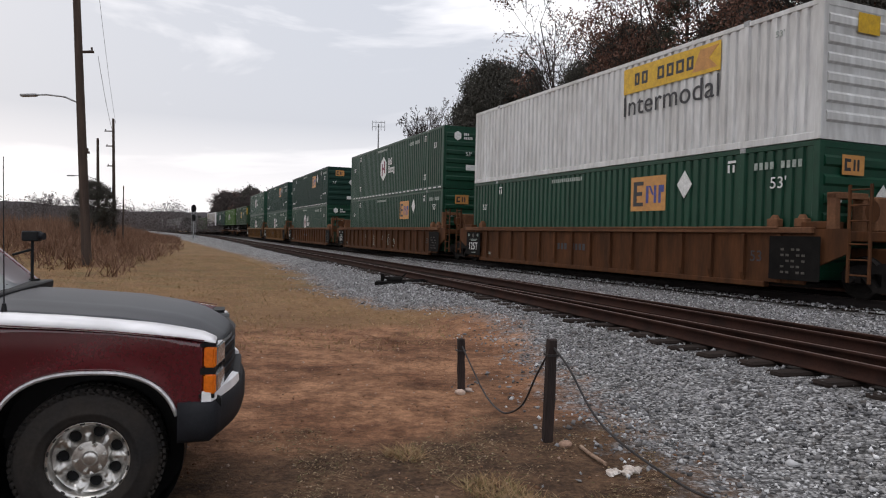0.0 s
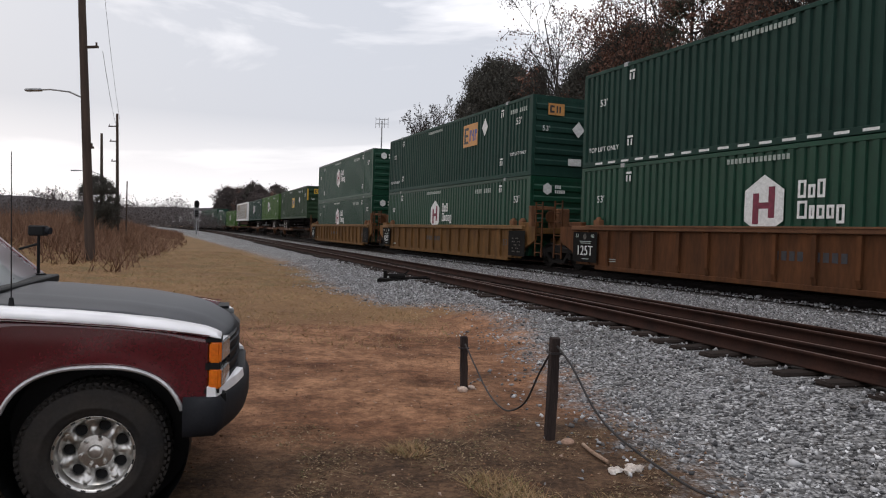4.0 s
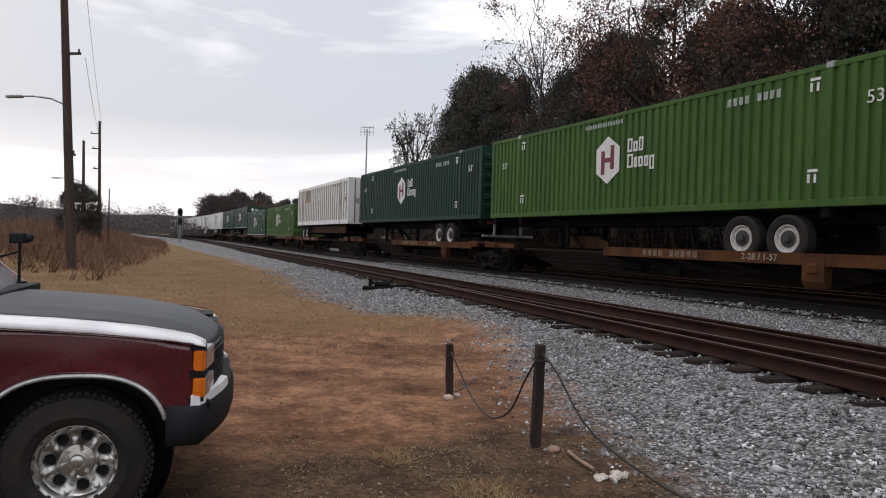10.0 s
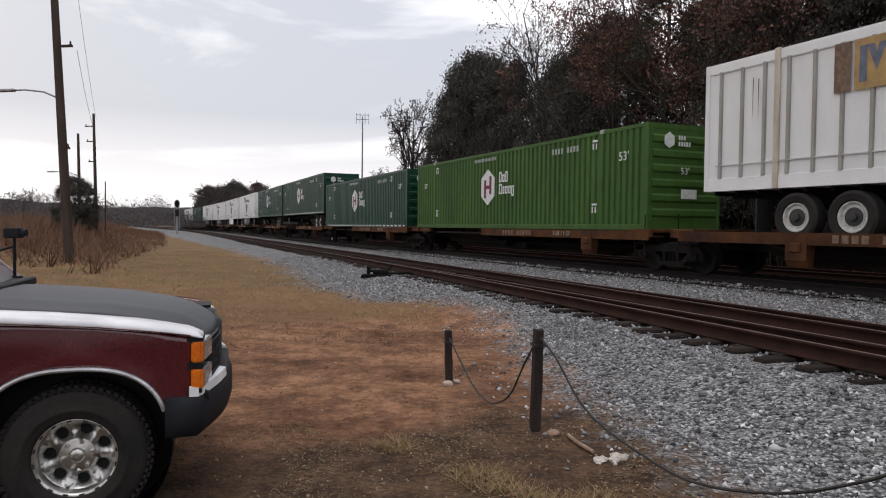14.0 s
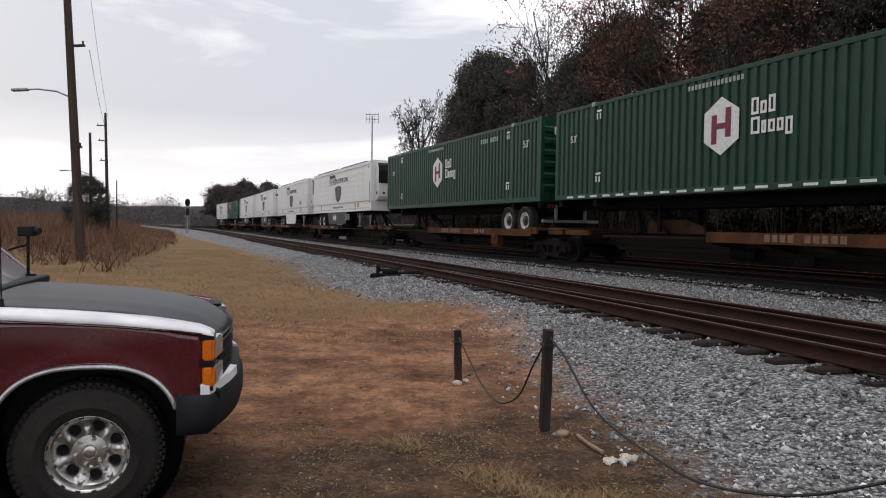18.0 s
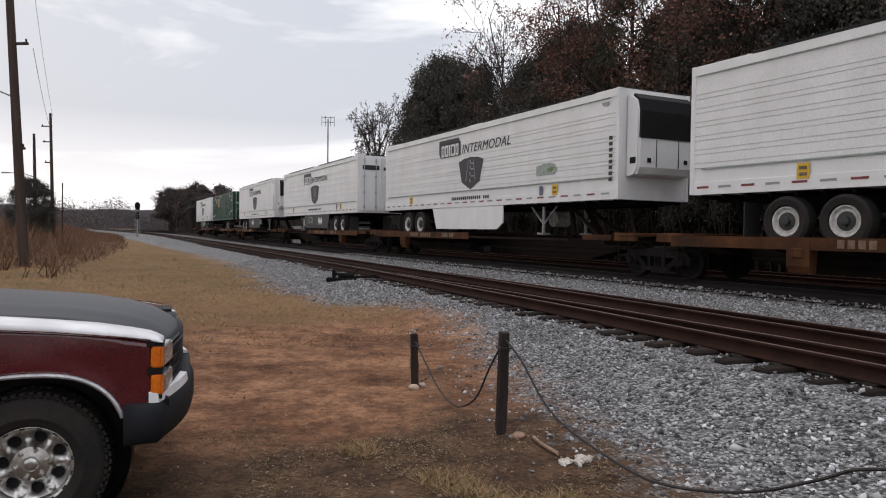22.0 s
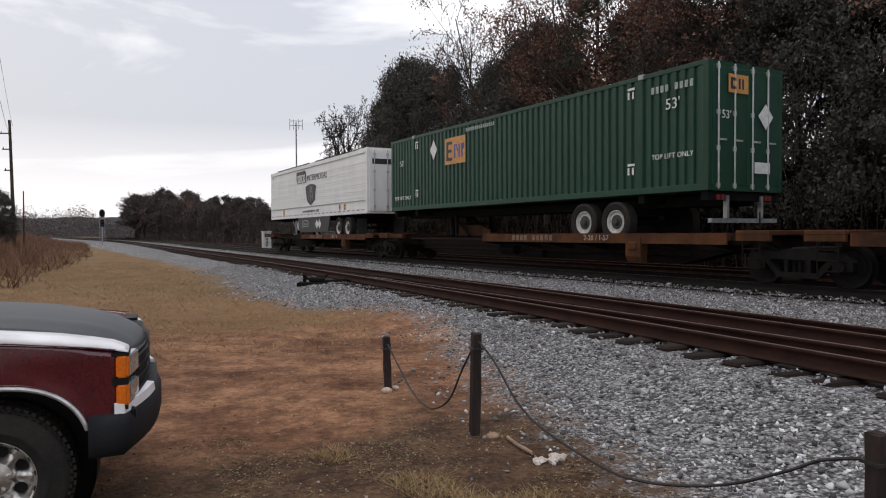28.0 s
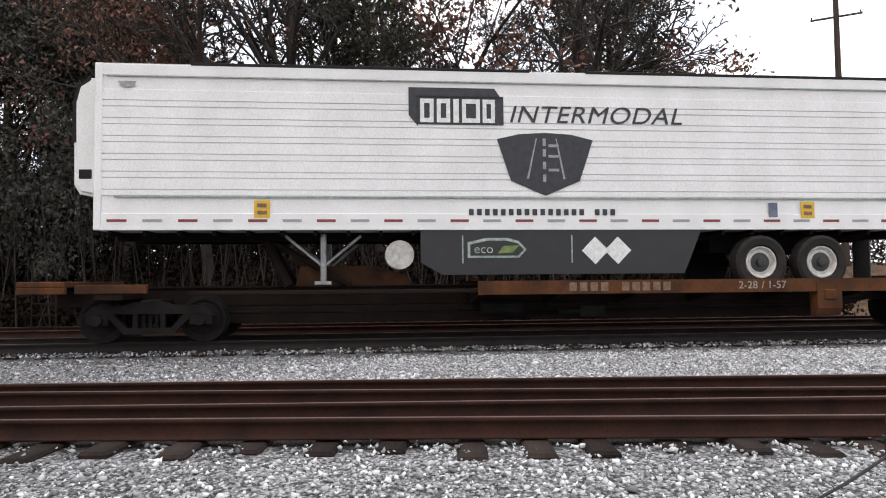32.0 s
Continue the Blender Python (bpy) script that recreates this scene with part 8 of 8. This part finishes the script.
def signal_mast():
    x, y = -40.3, 112.8
    t = thing("railway_signal", "black railway signal heads on a silver mast", "signal")
    t.matrix_basis = pose(x, y, z_at(x, y), 0, 0, 20)
    b = B()
    cyl(b, (0, 0, 0), (0, 0, 5.2), 0.11, seg=10)
    for xx in (-0.35, 0.35):
        cyl(b, (xx, -0.25, 0), (xx, -0.25, 4.6), 0.035, seg=6)
    for k in range(12):
        cyl(b, (-0.35, -0.25, 0.4 + 0.35 * k), (0.35, -0.25, 0.4 + 0.35 * k), 0.02, seg=5)
    part("mast", b, M_GALV, t)
    for z in (4.9, 3.4):
        h = B()
        prism(h, [(0.42 * math.cos(a), z + 0.62 * math.sin(a)) for a in np.linspace(0, 2 * math.pi, 18, endpoint=False)], 'y', -0.12, -0.06)
        box(h, -0.22, 0.22, -0.06, 0.2, z - 0.45, z + 0.45)
        hd = part("signal_head", h, M_BLACK, t)
        for k in (-0.28, 0.0, 0.28):
            v = B()
            cyl(v, (0, -0.12, z + k), (0, -0.34, z + k), 0.11, seg=10, caps=False)
            part("visor", v, M_BLACK, hd)


signal_mast()


def cabinets():
    for nm, x, y, w, d, h, m, label in (("relay_cabinet", -9.2, 66.5, 0.75, 0.6, 1.55, M_GREYPAINT, "white metal relay cabinet beside the tracks"), ("equipment_hut", -3.6, 66.8, 1.9, 1.6, 1.55, M_GALV, "low grey equipment hut beside the tracks")):
        t = thing(nm, label, nm.split("_")[1])
        t.matrix_basis = pose(x, y, z_at(x, y) - 0.02, 0, 0, AZ)
        b = B()
        box(b, -w / 2, w / 2, -d / 2, d / 2, 0.0, h, 0.03)
        part("body", b, m, t)
        r = B()
        box(r, -w / 2 - 0.06, w / 2 + 0.06, -d / 2 - 0.06, d / 2 + 0.06, h, h + 0.08, 0.02)
        part("lid", r, m, t)
        dr = B()
        box(dr, -w / 2 - 0.012, -w / 2, -d / 2 + 0.08, d / 2 - 0.08, 0.12, h - 0.12)
        part("door", dr, m, t)
        if nm == "equipment_hut":
            for k in range(5):
                l = B()
                box(l, -w / 2 - 0.02, -w / 2 - 0.012, -d / 2 + 0.1 + 0.28 * k, -d / 2 + 0.24 + 0.28 * k, 0.1, h - 0.1)
                part("panel", l, M_ALU, t)


cabinets()


def posts_and_cable():
    spots = [(0.86, 5.48, 0.81, 0.036, 1.0), (0.225, 7.24, 0.55, 0.036, -2.0), (2.06, 2.64, 0.76, 0.034, 0.5), (4.6, -1.2, 0.75, 0.036, 0.0)]
    for x, y, h, r, lean in spots:
        t = thing("fence_post", "short dark square wooden post carrying a cable", "post", "fence posts")
        t.matrix_basis = pose(x, y, z_at(x, y), lean, lean * 0.6, 12)
        b = B()
        box(b, -r, r, -r, r, -0.1, h, 0.008)
        bmesh.ops.subdivide_edges(b, edges=[e for e in b.edges if abs(e.verts[0].co.z - e.verts[1].co.z) > 0.3], cuts=5)
        rg = random.Random(int(x * 100))
        for v in b.verts:
            v.co.x += rg.uniform(-0.005, 0.005)
            v.co.y += rg.uniform(-0.005, 0.005)
        part("shaft", b, M_POST, t)
        st = B()
        box(st, -r - 0.012, r + 0.012, -r - 0.012, r + 0.012, h - 0.13, h - 0.115)
        part("staple", st, M_CABLE, t)

    def cable(pts, name="cable"):
        t = thing("cable", "dark steel cable slung slackly between posts", "cable", "fence cables")
        bm = B()
        P = [Vector(p) for p in pts]
        dense = []
        for k in range(len(P) - 1):
            p0, p1, p2, p3 = P[max(k - 1, 0)], P[k], P[k + 1], P[min(k + 2, len(P) - 1)]
            for j in range(6):
                f = j / 6
                dense.append(0.5 * ((2 * p1) + (p2 - p0) * f + (2 * p0 - 5 * p1 + 4 * p2 - p3) * f * f + (3 * p1 - p0 - 3 * p2 + p3) * f ** 3))
        dense.append(P[-1])
        swept(bm, dense, 0.0085)
        part("strand", bm, M_CABLE, t)

    cable([(0.225, 7.18, 0.46), (0.33, 6.9, 0.27), (0.43, 6.6, 0.11), (0.52, 6.3, 0.05), (0.60, 6.1, 0.06), (0.70, 5.85, 0.20), (0.78, 5.65, 0.48), (0.84, 5.44, 0.70)])
    cable([(0.885, 5.43, 0.745), (0.97, 5.22, 0.62), (1.09, 4.94, 0.37), (1.22, 4.64, 0.245), (1.44, 4.11, 0.165), (1.55, 3.84, 0.18), (1.67, 3.55, 0.25), (1.79, 3.27, 0.355), (1.91, 2.99, 0.51), (1.97, 2.85, 0.60), (2.035, 2.69, 0.657)])
    cable([(2.08, 2.6, 0.66), (2.19, 2.43, 0.567), (2.6, 1.6, 0.20), (3.1, 0.9, 0.06), (3.7, 0.1, 0.12), (4.3, -0.8, 0.45), (4.6, -1.2, 0.64)])


posts_and_cable()


def switch_machine():
    """The low switch mechanism at the turnout's points, with its rods."""
    x, y = -1.45, 19.49
    t = thing("switch_machine", "rusty low switch mechanism with rods beside the turnout", "switch")
    t.matrix_basis = pose(x, y, z_at(x, y), 0, 0, 0)
    b = B()
    box(b, -0.42, 0.42, -0.22, 0.22, -0.05, 0.06, 0.02)
    part("head_block", b, M_UNDER, t)
    c = B()
    box(c, -0.10, 0.34, -0.16, 0.16, 0.05, 0.19, 0.04)
    cyl(c, (-0.22, 0.0, 0.05), (-0.22, 0.0, 0.26), 0.05, seg=8)
    cyl(c, (-0.22, 0.0, 0.16), (0.0, 0.0, 0.14), 0.035, seg=8)
    part("mechanism", c, M_UNDER, t)
    lever = B()
    cyl(lever, (0.30, 0.0, 0.17), (0.44, 0.05, 0.29), 0.02, seg=8)
    part("lever", lever, M_UNDER, t)
    d = B()
    cyl(d, (0.2, 0.0, 0.07), (1.75, 0.25, 0.10), 0.022, seg=8)
    part("rod", d, M_UNDER, t)
    d2 = B()
    cyl(d2, (0.2, 0.12, 0.07), (1.35, 0.62, 0.12), 0.018, seg=8)
    part("rod", d2, M_UNDER, t)


switch_machine()


def litter():
    rng = random.Random(9)
    t = thing("crumpled_rag", "crumpled pale rag lying on the gravel's edge", "rag")
    t.matrix_basis = pose(1.28, 4.78, z_at(1.28, 4.78), 0, 0, 20)
    for k in range(5):
        b = B()
        bmesh.ops.create_icosphere(b, subdivisions=2, radius=0.035 + 0.012 * rng.random())
        for v in b.verts:
            v.co *= 1 + rng.uniform(-0.3, 0.3)
            v.co.z *= 0.55
        o = part("fold", b, M_CLAY, t)
        o.matrix_basis = pose(0.05 * (k - 2), 0.03 * math.sin(k * 2.3), 0.015, 0, 0, 40 * k)
    s = thing("broken_stick", "pale broken branch lying by the post", "stick")
    s.matrix_basis = pose(1.13, 5.12, z_at(1.13, 5.12) + 0.018, 0, 0, 105)
    b = B()
    swept(b, [(-0.22, 0, 0), (-0.1, 0.012, 0.006), (0.0, 0.018, 0.008), (0.1, 0.006, 0.004), (0.2, -0.01, 0.0)], 0.014, 8)
    part("wood", b, mat("driftwood", (0.34, 0.24, 0.17), 0.9, dark=(0.2, 0.12, 0.08), scale=9, bump=0.4), s)
    for x, y, r, c in ((0.21, 7.12, 0.055, (0.55, 0.42, 0.34)), (0.98, 5.36, 0.05, (0.33, 0.21, 0.15)), (0.30, 7.25, 0.04, (0.5, 0.4, 0.34))):
        st = thing("loose_stone", "loose pale stone lying by a fence post", "stone", "loose stones")
        st.matrix_basis = pose(x, y, z_at(x, y) + r * 0.35)
        b = B()
        bmesh.ops.create_icosphere(b, subdivisions=2, radius=r)
        for v in b.verts:
            v.co *= 1 + 0.25 * noise.noise(v.co * 14 + Vector((x, y, 0)))
            v.co.z *= 0.6
        part("stone", b, mat("stone_tone", c, 0.9, dark=tuple(k * 0.7 for k in c), scale=12, bump=0.3), st)


litter()


def stones(name, label, num, rng, size, place, material, keep):
    """Many small broken stones lying on the ground."""
    x, y = place(num)
    c, s = math.cos(radians(-AZ)), math.sin(radians(-AZ))
    v, u = x * c - y * s, x * s + y * c
    ok = keep(v, u, x, y)
    x, y, v, u = x[ok], y[ok], v[ok], u[ok]
    n = len(x)
    base = np.array([(1, 0, 0), (-1, 0, 0), (0, 1, 0), (0, -1, 0), (0, 0, 1), (0, 0, -1)], dtype=float)
    tri = np.array([(0, 2, 4), (2, 1, 4), (1, 3, 4), (3, 0, 4), (2, 0, 5), (1, 2, 5), (3, 1, 5), (0, 3, 5)])
    q = rng.normal(size=(n, 4))
    q /= np.linalg.norm(q, axis=1, keepdims=True)
    w, i, j, k = q.T
    R = np.stack([1 - 2 * (j * j + k * k), 2 * (i * j - k * w), 2 * (i * k + j * w), 2 * (i * j + k * w), 1 - 2 * (i * i + k * k), 2 * (j * k - i * w), 2 * (i * k - j * w), 2 * (j * k + i * w), 1 - 2 * (i * i + j * j)], -1).reshape(-1, 3, 3)
    pts = base[None] * (1 + rng.uniform(-0.35, 0.35, (n, 6, 1))) * np.array([1.25, 0.95, 0.75]) + rng.normal(size=(n, 6, 3)) * 0.18
    pts = np.einsum("nij,nkj->nki", R, pts)
    sz = size * rng.lognormal(0, 0.32, (n, 1, 1))
    pts = pts * sz
    pts[..., 2] *= 0.8
    nv, mv = smooth_near(u), main_v(u)
    z = ground_z(v, u) + 0.016 * ((v > nv - 1.25) & (v < nv - 0.8)) + 0.055 * (np.abs(v - mv) < 1.6)
    pts += np.stack([x, y, z + sz[:, 0, 0] * rng.uniform(0.0, 0.5, n)], -1)[:, None]
    f = (tri[None] + (np.arange(n) * 6)[:, None, None]).reshape(-1, 3)
    return tagged(new(name, raw_mesh(name, pts.reshape(-1, 3), f, material)), label, name.split("_")[-1], kind="stuff")


def ballast():
    c, s = math.cos(radians(AZ)), math.sin(radians(AZ))
    tie_u = np.array([r[0] for r in NEAR_TIES])
    main_u = np.array([main_line(q)[1] for q in MAIN_TIES])

    def off_tie(u, rows):
        k = np.clip(np.searchsorted(rows, u), 1, len(rows) - 1)
        return np.minimum(np.abs(u - rows[k - 1]), np.abs(rows[k] - u))

    def shoulder(rng, pale):
        def place(num):
            # denser towards the camera
            u = -11 + 42 * rng.random(num) ** 1.35
            v = 1.0 + 12.5 * rng.random(num)
            return v * c - u * s, v * s + u * c

        def keep(v, u, x, y):
            nv, mv = smooth_near(u), main_v(u)
            e = v - (nv - GRAVEL_EDGE(u)) + 0.5 * np.sin(x * 2.3 + 1) * np.sin(y * 1.9) + 0.2 * np.sin(x * 6.1) * np.sin(y * 5.3)
            on_edge = rng.random(len(v)) < 0.06 + 0.94 * step01(e, -0.15, 1.25)
            crib = (v > nv - 1.25) & (v < nv - 0.84) & ((off_tie(u, tie_u) > 0.14) | (rng.random(len(v)) < np.interp(u, [-2, 4], [0.05, 0.16]))) & (rng.random(len(v)) < 0.85)
            crib |= (v > nv - 1.30) & (v <= nv - 1.25) & (off_tie(u, tie_u) > 0.15)
            bed = (v > nv - 1.30) & (v < nv + 1.6) & ~crib & (rng.random(len(v)) < 0.97)
            # the paler stones lie at the near end of the siding
            pale_end = u + 1.6 * np.sin(v * 1.1) + rng.normal(size=len(u)) * 1.2 < 1.5
            return (e > -0.35) & on_edge & ~bed & (v < mv - 1.9) & (pale_end == pale)
        return place, keep

    rng = np.random.default_rng(77)
    stones("ballast_stones", "grey broken ballast stones along the siding", 205000, rng, 0.0165, *shoulder(rng, False)[:1], M_STONE, shoulder(rng, False)[1])
    stones("ballast_stones", "pale ballast stones nearest the lot", 205000, rng, 0.0165, *shoulder(rng, True)[:1], M_STONE_PALE, shoulder(rng, True)[1])
    rng3 = np.random.default_rng(79)

    def place3(num):
        u = -14 + 50 * rng3.random(num) ** 1.2
        v = main_v(u) + rng3.uniform(-2.0, 3.0, num)
        return v * c - u * s, v * s + u * c

    def keep3(v, u, x, y):
        d = np.abs(v - main_v(u))
        return (np.abs(d - 0.755) > 0.09) & ((off_tie(u, main_u) > 0.13) | (rng3.random(len(v)) < 0.15) | (d > 1.32))

    stones("ballast_stones", "grey ballast stones between the main track's ties", 42000, rng3, 0.019, place3, M_STONE, keep3)
    rng2 = np.random.default_rng(78)

    def place2(num):
        return rng2.uniform(-6, 3.0, num), 2.2 + 12 * rng2.random(num) ** 1.2

    def keep2(v, u, x, y):
        return (v < smooth_near(u) - GRAVEL_EDGE(u) + 0.9)

    stones("dirt_pebbles", "small pebbles and clods scattered over the clay", 5200, rng2, 0.0085, place2, M_PEBBLE, keep2)


ballast()


def motions():
    """The whole train rolls past along the main track, slowing a little."""
    times = [0.5 * k for k in range(int(LAST * 2) + 1)]
    for ob, s, z in MOVERS:
        rows = []
        for t in times:
            a, b = main_line(s - rolled(t) + 6), main_line(s - rolled(t) - 6)
            v, u = (a[0] + b[0]) / 2, (a[1] + b[1]) / 2
            p = trk(v, u, MAIN_TOP + z)
            rows.append((t, pose(p.x, p.y, p.z, 0, 0, AZ - (a[2] + b[2]) / 2)))
        walk(ob, rows)


motions()
